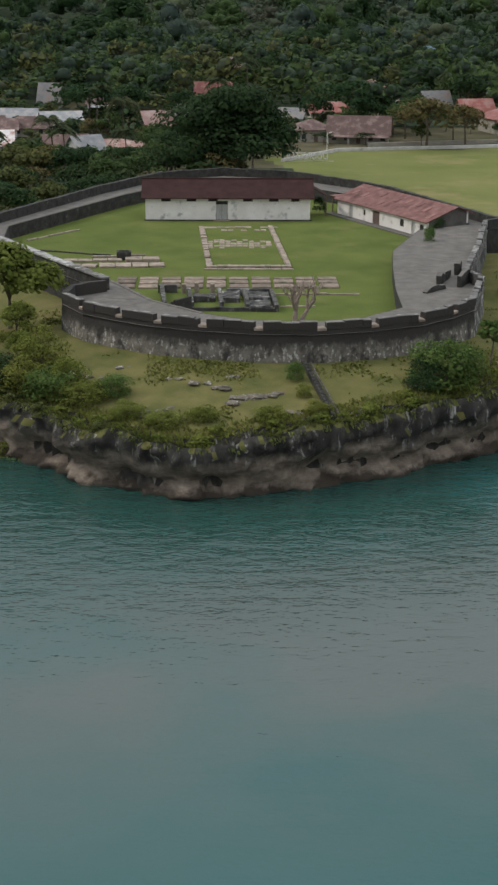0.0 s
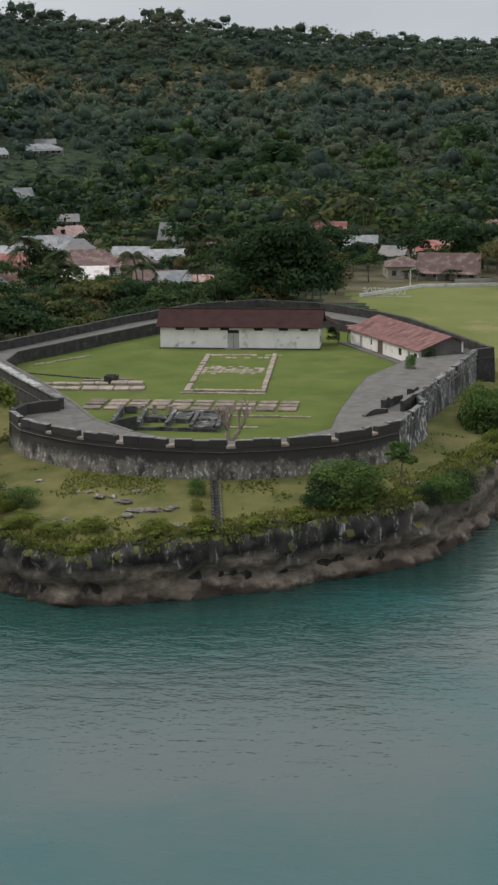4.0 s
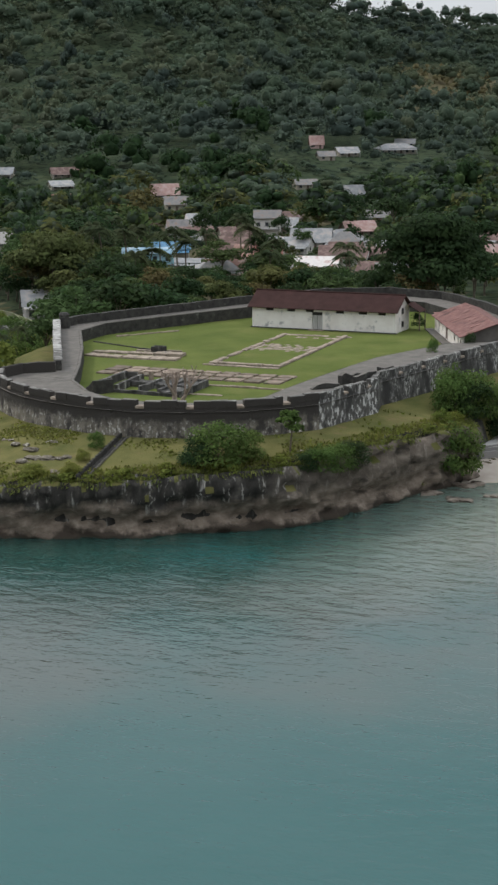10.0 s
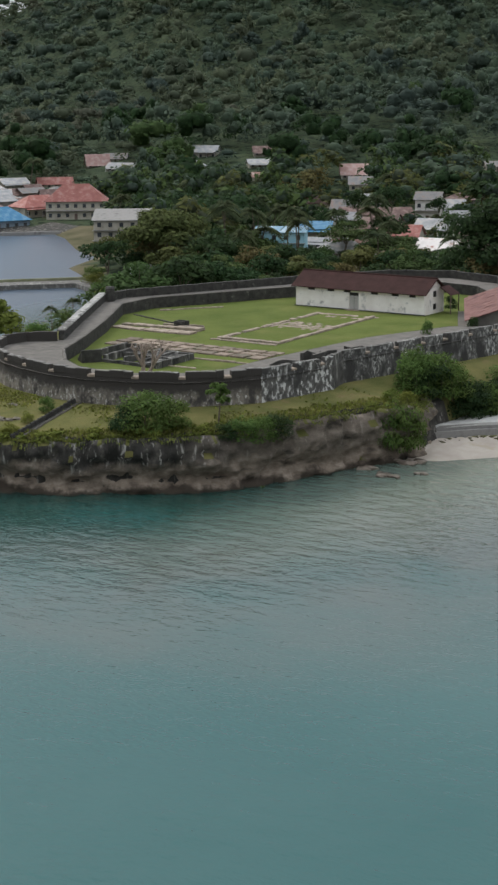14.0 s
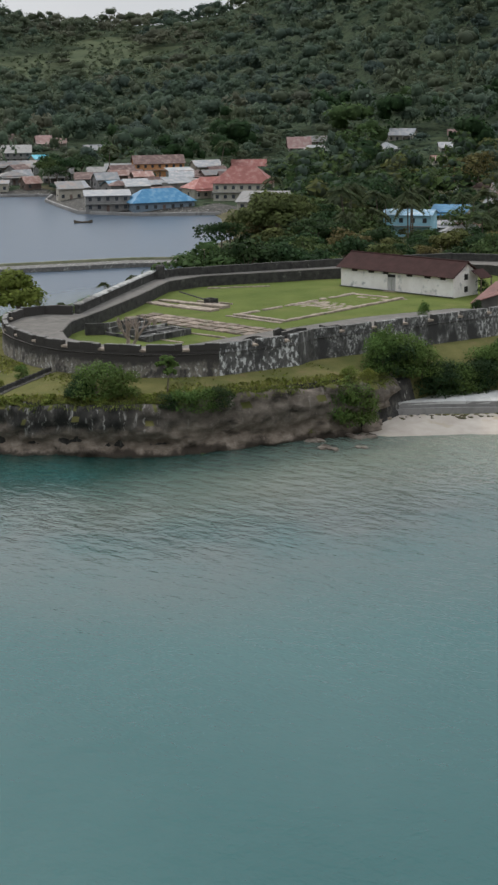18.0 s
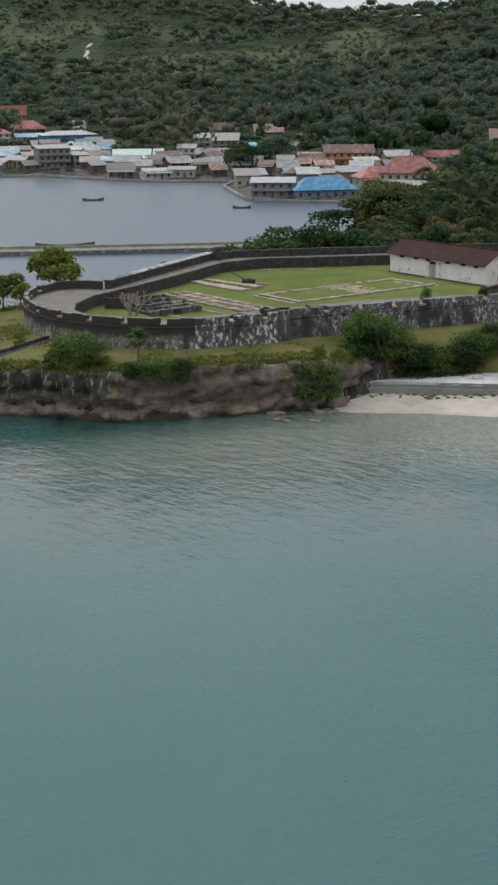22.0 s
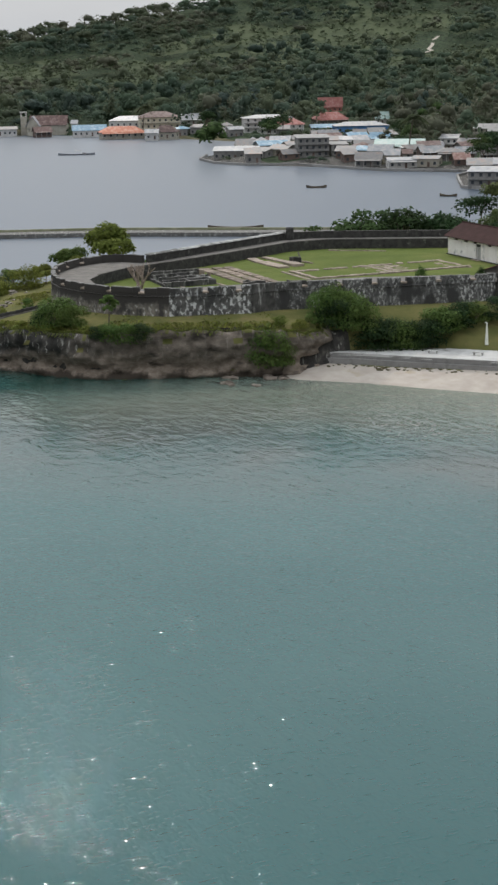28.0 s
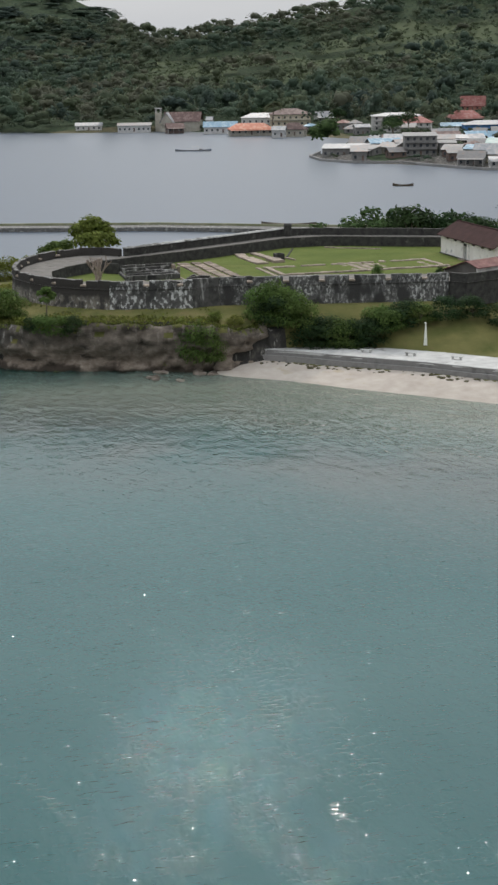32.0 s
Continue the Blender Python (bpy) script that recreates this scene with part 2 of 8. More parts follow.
def leaf_material(name, a, b, vary=0.35, patch=None, island=True):
    """Leaves: a base that varies from leaf to leaf and from tree to tree, and lets a little light through."""
    m = material(name, [(0.25, a), (0.75, b)], 0.35 if island else 0.8, rough=0.8, spec=0.1, bump=0.0 if island else 1.0, bump_scale=0.7, vary=vary if island else 0.0, island=island, stains=patch, stain_scale=0.014, stain_range=(0.42, 0.62))
    nt = m.node_tree
    p, out = nt.nodes["Principled BSDF"], nt.nodes["Material Output"]
    oi = nt.nodes.new("ShaderNodeObjectInfo")
    hs = nt.nodes.new("ShaderNodeHueSaturation")
    src = p.inputs["Base Color"].links[0].from_socket
    mr = nt.nodes.new("ShaderNodeMapRange")
    mr.inputs["To Min"].default_value, mr.inputs["To Max"].default_value = 0.495, 0.53
    nt.links.new(oi.outputs["Random"], mr.inputs["Value"])
    nt.links.new(mr.outputs["Result"], hs.inputs["Hue"])
    nt.links.new(src, hs.inputs["Color"])
    nt.links.new(hs.outputs["Color"], p.inputs["Base Color"])
    tr = nt.nodes.new("ShaderNodeBsdfTranslucent")
    nt.links.new(hs.outputs["Color"], tr.inputs["Color"])
    mx = nt.nodes.new("ShaderNodeMixShader")
    mx.inputs["Fac"].default_value = 0.4
    nt.links.new(p.outputs["BSDF"], mx.inputs[1])
    nt.links.new(tr.outputs["BSDF"], mx.inputs[2])
    nt.links.new(mx.outputs["Shader"], out.inputs["Surface"])
    return m


L_DARK = leaf_material("dark green leaves", (0.017, 0.034, 0.014), (0.048, 0.076, 0.027))
L_MID = leaf_material("green leaves", (0.038, 0.062, 0.02), (0.095, 0.126, 0.044))
L_SHRUB = leaf_material("fresh green shrub leaves", (0.052, 0.086, 0.02), (0.135, 0.182, 0.05))
L_PALM = leaf_material("palm fronds", (0.035, 0.048, 0.022), (0.09, 0.1, 0.045))
L_OLIVE = leaf_material("olive leaves", (0.055, 0.065, 0.02), (0.14, 0.14, 0.05))
L_BRIGHT = leaf_material("bright yellow-green leaves", (0.09, 0.11, 0.018), (0.21, 0.215, 0.05))
L_TURF = leaf_material("coarse turf blades", (0.09, 0.1, 0.028), (0.19, 0.175, 0.06))
L_BROWN = leaf_material("browned leaves", (0.07, 0.062, 0.025), (0.15, 0.12, 0.05))
L_SCRUB = leaf_material("hillside scrub leaves", (0.066, 0.083, 0.043), (0.108, 0.122, 0.064), 0.15)
L_DRY = leaf_material("dry yellowed scrub leaves", (0.1, 0.09, 0.045), (0.16, 0.135, 0.07), 0.25)
# paler and greyer than the leaves themselves: distance haze is mixed into these colours
HAZED_HILLS = [leaf_material(n, a, b, 0.2, c, i) for i in (True, False) for n, a, b, c in (
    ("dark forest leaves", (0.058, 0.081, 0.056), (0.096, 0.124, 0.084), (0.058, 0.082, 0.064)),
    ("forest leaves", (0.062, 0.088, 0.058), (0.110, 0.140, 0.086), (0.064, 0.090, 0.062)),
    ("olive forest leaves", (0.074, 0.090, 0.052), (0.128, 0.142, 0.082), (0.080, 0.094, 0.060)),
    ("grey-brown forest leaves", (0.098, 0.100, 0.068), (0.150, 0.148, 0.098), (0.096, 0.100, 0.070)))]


def water_material():
    m = bpy.data.materials.new("sea water")
    m.use_nodes = True
    nt = m.node_tree
    b = nt.nodes["Principled BSDF"]
    pos = nt.nodes.new("ShaderNodeNewGeometry").outputs["Position"]
    big = ramp_of(nt, [(0.35, (0.014, 0.077, 0.074)), (0.65, (0.03, 0.094, 0.089))])
    nt.links.new(noise_of(nt, pos, 0.02, 4, 0.5), big.inputs["Fac"])
    sep = nt.nodes.new("ShaderNodeSeparateXYZ")
    nt.links.new(pos, sep.inputs[0])
    drift = nt.nodes.new("ShaderNodeMath")
    drift.operation = 'MULTIPLY_ADD'
    drift.inputs[1].default_value = 130.0
    nt.links.new(noise_of(nt, pos, 0.018, 3, 0.5), drift.inputs[0])
    nt.links.new(sep.outputs["X"], drift.inputs[2])
    silt = nt.nodes.new("ShaderNodeMapRange")
    silt.inputs["From Min"].default_value, silt.inputs["From Max"].default_value = 330.0, 190.0
    nt.links.new(drift.outputs[0], silt.inputs["Value"])
    clear = nt.nodes.new("ShaderNodeMath")
    clear.operation = 'MULTIPLY'
    nt.links.new(silt.outputs["Result"], clear.inputs[0])
    sea_col = mixed(nt, clear.outputs[0], big.outputs["Color"], (0.076, 0.094, 0.084))
    dep = nt.nodes.new("ShaderNodeAttribute")
    dep.attribute_name = "depth"
    # dark weed and rock under the water along the cliff, the cliff's dark reflection painted in, pale sand off the
    # beach
    near = ramp_of(nt, [(0.0, (1, 1, 1)), (0.055, (0.85, 0.85, 0.85)), (0.15, (0, 0, 0))])
    scl = nt.nodes.new("ShaderNodeMath")
    scl.operation = 'MULTIPLY'
    scl.inputs[1].default_value = 0.004
    nt.links.new(dep.outputs["Fac"], scl.inputs[0])
    nt.links.new(scl.outputs[0], near.inputs["Fac"])
    off = nt.nodes.new("ShaderNodeMapRange")
    off.inputs["From Min"].default_value, off.inputs["From Max"].default_value = 9.0, 22.0
    nt.links.new(dep.outputs["Fac"], off.inputs["Value"])
    away = nt.nodes.new("ShaderNodeMapRange")
    away.inputs["From Min"].default_value, away.inputs["From Max"].default_value = 76.0, 46.0
    nt.links.new(dep.outputs["Fac"], away.inputs["Value"])
    cloudy = ramp_of(nt, [(0.38, (0.3, 0.3, 0.3)), (0.58, (1, 1, 1))])
    nt.links.new(noise_of(nt, pos, 0.03, 4, 0.55), cloudy.inputs["Fac"])
    dim = nt.nodes.new("ShaderNodeMath")
    dim.operation = 'MULTIPLY'
    nt.links.new(off.outputs["Result"], dim.inputs[0])
    nt.links.new(cloudy.outputs["Color"], dim.inputs[1])
    belt = nt.nodes.new("ShaderNodeMath")
    belt.operation = 'MULTIPLY'
    nt.links.new(dim.outputs[0], belt.inputs[0])
    nt.links.new(away.outputs["Result"], belt.inputs[1])
    nt.links.new(belt.outputs[0], clear.inputs[1])
    patch = ramp_of(nt, [(0.28, (0.2, 0.2, 0.2)), (0.46, (1, 1, 1))])
    nt.links.new(noise_of(nt, pos, 0.045, 5, 0.6), patch.inputs["Fac"])
    weed = mixed(nt, 1.0, near.outputs["Color"], patch.outputs["Color"], 'MULTIPLY')
    side = nt.nodes.new("ShaderNodeMapRange")
    side.inputs["From Min"].default_value, side.inputs["From Max"].default_value = 66.0, 46.0
    nt.links.new(sep.outputs["X"], side.inputs["Value"])
    weed = mixed(nt, 1.0, weed, side.outputs["Result"], 'MULTIPLY')
    sandy = nt.nodes.new("ShaderNodeMath")
    sandy.operation = 'SUBTRACT'
    sandy.inputs[0].default_value = 1.0
    nt.links.new(side.outputs["Result"], sandy.inputs[1])
    shoal = mixed(nt, 1.0, near.outputs["Color"], sandy.outputs[0], 'MULTIPLY')
    col = mixed(nt, weed, sea_col, (0.018, 0.052, 0.042))
    col = mixed(nt, shoal, col, (0.16, 0.175, 0.14))
    # darker water away from the headland to the east
    east_dark = nt.nodes.new("ShaderNodeMapRange")
    east_dark.inputs["From Min"].default_value, east_dark.inputs["From Max"].default_value = 190.0, 380.0
    east_dark.inputs["To Min"].default_value, east_dark.inputs["To Max"].default_value = 0.0, 0.55
    nt.links.new(drift.outputs[0], east_dark.inputs["Value"])
    col = mixed(nt, east_dark.outputs["Result"], col, (0.006, 0.042, 0.044))
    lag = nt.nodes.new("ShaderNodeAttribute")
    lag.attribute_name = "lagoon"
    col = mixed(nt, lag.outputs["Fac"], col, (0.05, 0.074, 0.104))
    nt.links.new(col, b.inputs["Base Color"])
    rg = nt.nodes.new("ShaderNodeMapRange")
    rg.inputs["To Min"].default_value, rg.inputs["To Max"].default_value = 0.015, 0.3
    nt.links.new(lag.outputs["Fac"], rg.inputs["Value"])
    nt.links.new(rg.outputs["Result"], b.inputs["Roughness"])
    b.inputs["IOR"].default_value = 1.33
    w1 = noise_of(nt, pos, 0.42, 2, 0.55, (0.7, 1.25, 1))
    w2 = noise_of(nt, pos, 2.4, 1, 0.5, (0.7, 1.2, 1))
    w3 = noise_of(nt, pos, 0.09, 2, 0.5)
    ad = nt.nodes.new("ShaderNodeMath")
    ad.operation = 'MULTIPLY_ADD'
    ad.inputs[1].default_value = 0.25
    nt.links.new(w2, ad.inputs[0])
    nt.links.new(w1, ad.inputs[2])
    # wavelets are steeper close to the shore; elsewhere a few stand up alone
    steep = nt.nodes.new("ShaderNodeMapRange")
    steep.inputs["From Min"].default_value, steep.inputs["From Max"].default_value = 12.0, 52.0
    steep.inputs["To Min"].default_value, steep.inputs["To Max"].default_value = 1.3, 0.6
    nt.links.new(dep.outputs["Fac"], steep.inputs["Value"])
    low = nt.nodes.new("ShaderNodeMath")
    low.operation = 'MULTIPLY'
    nt.links.new(ad.outputs[0], low.inputs[0])
    nt.links.new(steep.outputs["Result"], low.inputs[1])
    crest = ramp_of(nt, [(0.56, (0, 0, 0)), (0.74, (1, 1, 1))])
    nt.links.new(noise_of(nt, pos, 1.6, 1, 0.5, (1.5, 0.55, 1)), crest.inputs["Fac"])
    tall = nt.nodes.new("ShaderNodeMath")
    tall.operation = 'MULTIPLY_ADD'
    tall.inputs[1].default_value = 0.1
    # the open water to the east is ruffled by the wind
    ruffle = nt.nodes.new("ShaderNodeMapRange")
    ruffle.inputs["From Min"].default_value, ruffle.inputs["From Max"].default_value = 90.0, 190.0
    ruffle.inputs["To Min"].default_value = 0.0
    nt.links.new(sep.outputs["X"], ruffle.inputs["Value"])
    gust = nt.nodes.new("ShaderNodeMath")
    gust.operation = 'MULTIPLY'
    nt.links.new(crest.outputs["Color"], gust.inputs[0])
    nt.links.new(ruffle.outputs["Result"], gust.inputs[1])
    nt.links.new(gust.outputs[0], tall.inputs[0])
    nt.links.new(low.outputs[0], tall.inputs[2])
    amp = nt.nodes.new("ShaderNodeMath")
    amp.operation = 'MULTIPLY'
    nt.links.new(tall.outputs[0], amp.inputs[0])
    calm = ramp_of(nt, [(0.35, (0.72, 0.72, 0.72)), (0.65, (1, 1, 1))])
    nt.links.new(w3, calm.inputs["Fac"])
    still = nt.nodes.new("ShaderNodeMath")
    still.operation = 'MULTIPLY_ADD'
    still.inputs[1].default_value, still.inputs[2].default_value = -0.8, 1.0
    nt.links.new(lag.outputs["Fac"], still.inputs[0])
    cm = nt.nodes.new("ShaderNodeMath")
    cm.operation = 'MULTIPLY'
    nt.links.new(calm.outputs["Color"], cm.inputs[0])
    nt.links.new(still.outputs[0], cm.inputs[1])
    nt.links.new(cm.outputs[0], amp.inputs[1])
    bp = nt.nodes.new("ShaderNodeBump")
    bp.inputs["Strength"].default_value, bp.inputs["Distance"].default_value = 0.52, 0.55
    nt.links.new(amp.outputs[0], bp.inputs["Height"])
    nt.links.new(bp.outputs["Normal"], b.inputs["Normal"])
    return m


M_WATER = water_material()
# the front of the fort: a black growth of algae over the upper half of pale grey lime
def front_material():
    m = material("algae-blackened lime wall", [(0.3, (0.10, 0.088, 0.07)), (0.7, (0.23, 0.205, 0.17))], 0.9, bump=0.6, bump_scale=3,
                 stains=(0.42, 0.4, 0.36), stain_scale=2.2, stain_range=(0.54, 0.62), stain_stretch=(1.2, 1.2, 0.8), stains2=(0.05, 0.045, 0.04),
                 stain2_scale=0.5, stain2_range=(0.5, 0.6))
    nt = m.node_tree
    p = nt.nodes["Principled BSDF"]
    src = p.inputs["Base Color"].links[0].from_socket
    pos = nt.nodes.new("ShaderNodeNewGeometry").outputs["Position"]
    sep = nt.nodes.new("ShaderNodeSeparateXYZ")
    nt.links.new(pos, sep.inputs[0])
    wob = nt.nodes.new("ShaderNodeMath")
    wob.operation = 'MULTIPLY_ADD'
    wob.inputs[1].default_value = 3.2
    nt.links.new(noise_of(nt, pos, 0.5, 7, 0.75, (1, 1, 0.5)), wob.inputs[0])
    nt.links.new(sep.outputs["Z"], wob.inputs[2])
    edge = nt.nodes.new("ShaderNodeMapRange")
    edge.inputs["From Min"].default_value, edge.inputs["From Max"].default_value = 1.5, 2.5
    nt.links.new(wob.outputs[0], edge.inputs["Value"])
    nt.links.new(mixed(nt, edge.outputs["Result"], src, (0.042, 0.037, 0.032)), p.inputs["Base Color"])
    return m


M_FRONT = front_material()


# the cliff: black growth and pale drips above, tan rock washed by the waves below
def cliff_material():
    m = M_ROCK.copy()
    m.name = "cliff rock"
    nt = m.node_tree
    p = nt.nodes["Principled BSDF"]
    src = p.inputs["Base Color"].links[0].from_socket
    pos = nt.nodes.new("ShaderNodeNewGeometry").outputs["Position"]
    sep = nt.nodes.new("ShaderNodeSeparateXYZ")
    nt.links.new(pos, sep.inputs[0])
    low = ramp_of(nt, [(0.25, (0.1, 0.078, 0.058)), (0.5, (0.2, 0.158, 0.12)), (0.75, (0.33, 0.275, 0.22))])
    nt.links.new(noise_of(nt, pos, 0.7, 6, 0.65, (1, 1, 1.8)), low.inputs["Fac"])
    wet = ramp_of(nt, [(0.52, (0, 0, 0)), (0.7, (1, 1, 1))])
    nt.links.new(noise_of(nt, pos, 0.35, 5, 0.6, (0.7, 0.7, 2.5)), wet.inputs["Fac"])
    tan = mixed(nt, wet.outputs["Color"], low.outputs["Color"], (0.05, 0.038, 0.028))
    wob = nt.nodes.new("ShaderNodeMath")
    wob.operation = 'MULTIPLY_ADD'
    wob.inputs[1].default_value = 5.0
    nt.links.new(noise_of(nt, pos, 0.22, 6, 0.65, (1, 1, 0.6)), wob.inputs[0])
    nt.links.new(sep.outputs["Z"], wob.inputs[2])
    edge = nt.nodes.new("ShaderNodeMapRange")
    edge.inputs["From Min"].default_value, edge.inputs["From Max"].default_value = -4.2, -3.0
    nt.links.new(wob.outputs[0], edge.inputs["Value"])
    # the rock towards the beach is bare and pale, with little black growth
    bare = nt.nodes.new("ShaderNodeMapRange")
    bare.inputs["From Min"].default_value, bare.inputs["From Max"].default_value = 41.0, 49.0
    bare.inputs["To Min"].default_value, bare.inputs["To Max"].default_value = 1.0, 0.45
    nt.links.new(sep.outputs["X"], bare.inputs["Value"])
    grown = nt.nodes.new("ShaderNodeMath")
    grown.operation = 'MULTIPLY'
    nt.links.new(edge.outputs["Result"], grown.inputs[0])
    nt.links.new(bare.outputs["Result"], grown.inputs[1])
    # a dark brown line of weed at the water
    weed = nt.nodes.new("ShaderNodeMapRange")
    weed.inputs["From Min"].default_value, weed.inputs["From Max"].default_value = -6.1, -6.7
    nt.links.new(wob.outputs[0], weed.inputs["Value"])
    foot = mixed(nt, weed.outputs["Result"], tan, (0.045, 0.034, 0.024))
    nt.links.new(mixed(nt, grown.outputs[0], foot, src), p.inputs["Base Color"])
    return m


M_CLIFF = cliff_material()
ROOFS = {k: material(k + " tin roof", [(0.3, a), (0.7, b)], 0.5, rough=r, bump=0.1, stains=st, stain_scale=0.5, stain_range=(0.5, 0.66), vary=0.2, stretch=(1, 1, 1))
         for k, a, b, r, st in (
    ("brown", (0.085, 0.05, 0.042), (0.14, 0.085, 0.072), 0.7, (0.2, 0.14, 0.12)), ("red", (0.2, 0.068, 0.055), (0.3, 0.11, 0.09), 0.7, (0.3, 0.17, 0.145)),
    ("grey", (0.125, 0.12, 0.115), (0.22, 0.212, 0.204), 0.6, (0.2, 0.14, 0.11)), ("silver", (0.18, 0.184, 0.188), (0.31, 0.31, 0.306), 0.5, (0.34, 0.3, 0.27)),
    ("paleblue", (0.12, 0.22, 0.29), (0.2, 0.31, 0.38), 0.55, (0.33, 0.4, 0.44)), ("blue", (0.035, 0.15, 0.27), (0.07, 0.22, 0.36), 0.6, (0.14, 0.26, 0.36)),
    ("pink", (0.27, 0.16, 0.14), (0.4, 0.26, 0.23), 0.7, (0.38, 0.29, 0.26)), ("rust", (0.22, 0.12, 0.095), (0.34, 0.2, 0.165), 0.75, (0.38, 0.3, 0.26)),
    ("stripe", (0.55, 0.5, 0.47), (0.7, 0.66, 0.63), 0.6, (0.32, 0.16, 0.12)), ("green", (0.25, 0.34, 0.3), (0.35, 0.44, 0.4), 0.6, (0.4, 0.42, 0.38)),
    ("orange", (0.42, 0.15, 0.09), (0.55, 0.22, 0.13), 0.65, (0.5, 0.3, 0.22)), ("concrete", (0.2, 0.19, 0.176), (0.31, 0.295, 0.275), 0.85, (0.16, 0.15, 0.14)),
    ("cyan", (0.05, 0.33, 0.42), (0.1, 0.42, 0.5), 0.55, (0.3, 0.45, 0.5)))}
WALLS = {k: material(k + " house wall", [(0.3, a), (0.7, b)], 0.5, bump=0.1, stains=(a[0] * 0.5, a[1] * 0.5, a[2] * 0.47), stain_scale=0.3, stain_range=(0.6, 0.75), vary=0.08)
         for k, a, b in (
    ("cream", (0.3, 0.272, 0.22), (0.42, 0.385, 0.315)), ("white", (0.44, 0.42, 0.39), (0.58, 0.555, 0.52)), ("orange", (0.42, 0.19, 0.08), (0.52, 0.26, 0.12)),
    ("grey", (0.15, 0.142, 0.132), (0.25, 0.238, 0.222)), ("cyan", (0.25, 0.5, 0.6), (0.4, 0.62, 0.7)), ("pink", (0.45, 0.3, 0.28), (0.55, 0.4, 0.36)),
    ("red", (0.32, 0.12, 0.1), (0.42, 0.18, 0.14)), ("bluegrey", (0.13, 0.17, 0.21), (0.2, 0.25, 0.29)), ("yellow", (0.45, 0.4, 0.3), (0.55, 0.5, 0.38)),
    ("bluewall", (0.05, 0.15, 0.35), (0.1, 0.22, 0.42)), ("brownw", (0.1, 0.07, 0.055), (0.17, 0.12, 0.1)))}
M_PROM = material("pale promenade concrete", [(0.3, (0.34, 0.33, 0.31)), (0.7, (0.48, 0.47, 0.44))], 0.5, stains=(0.22, 0.21, 0.19), stain_scale=0.3, stain_range=(0.58, 0.72), vary=0.06)
M_WRACK = material("dark wet weed", [(0.3, (0.03, 0.028, 0.012)), (0.7, (0.09, 0.075, 0.03))], 2.0)
M_CAUSE = material("mossy parapet", [(0.3, (0.16, 0.17, 0.09)), (0.7, (0.3, 0.29, 0.2))], 0.3)

# ---------------------------------------------------------------- small builders
def link_mesh(name, bm, mat, parent=None, smooth=False):
    me = bpy.data.meshes.new(name)
    bm.normal_update()
    bm.to_mesh(me)
    bm.free()
    for mm in (mat if isinstance(mat, (list, tuple)) else [mat]):
        me.materials.append(mm)
    if smooth:
        for p in me.polygons:
            p.use_smooth = True
    ob = new(name, me)
    ob.parent = parent
    return ob


def part(name, bm, mat, parent, label="", smooth=False):
    ob = link_mesh(name, bm, mat, parent, smooth)
    return tagged(ob, label) if label else ob


def empty(name, m, label, category, group="", kind=""):
    e = new(name)
    e.empty_display_size = 0.3
    e.matrix_world = m
    return tagged(e, label, category, group, kind)


def box(bm, x0, y0, z0, x1, y1, z1, bevel=0.0):
    vs = bmesh.ops.create_cube(bm, size=1)["verts"]
    for v in vs:
        v.co = ((x0 + x1) / 2 + v.co.x * (x1 - x0), (y0 + y1) / 2 + v.co.y * (y1 - y0), (z0 + z1) / 2 + v.co.z * (z1 - z0))
    if bevel:
        es = {e for v in vs for e in v.link_edges}
        bmesh.ops.bevel(bm, geom=list(es), offset=bevel, segments=1, affect='EDGES')
    return vs


def cyl(bm, p, q, r0, r1, n=8):
    p, q = Vector(p), Vector(q)
    m = (q - p).to_track_quat('Z', 'Y').to_matrix().to_4x4()
    vs = bmesh.ops.create_cone(bm, cap_ends=True, segments=n, radius1=r0, radius2=max(r1, 0.001), depth=(q - p).length)["verts"]
    bmesh.ops.transform(bm, matrix=Matrix.Translation((p + q) / 2) @ m, verts=vs)
    return vs


def inside(poly, X, Y):
    """Whether the points X, Y lie in the polygon (numpy arrays)."""
    r = np.zeros(X.shape, bool)
    n = len(poly)
    for i in range(n):
        (x0, y0), (x1, y1) = poly[i], poly[(i + 1) % n]
        if y0 == y1:
            continue
        c = ((y0 > Y) != (y1 > Y)) & (X < (x1 - x0) * (Y - y0) / (y1 - y0) + x0)
        r ^= c
    return r


def distance(poly, X, Y, closed=True):
    d = np.full(X.shape, 1e9)
    n = len(poly)
    for i in range(n if closed else n - 1):
        (x0, y0), (x1, y1) = poly[i], poly[(i + 1) % n]
        dx, dy = x1 - x0, y1 - y0
        k = np.clip(((X - x0) * dx + (Y - y0) * dy) / (dx * dx + dy * dy + 1e-9), 0, 1)
        d = np.minimum(d, np.hypot(X - x0 - k * dx, Y - y0 - k * dy))
    return d


def step(a, b, x):
    k = np.clip((x - a) / (b - a), 0, 1)
    return k * k * (3 - 2 * k)


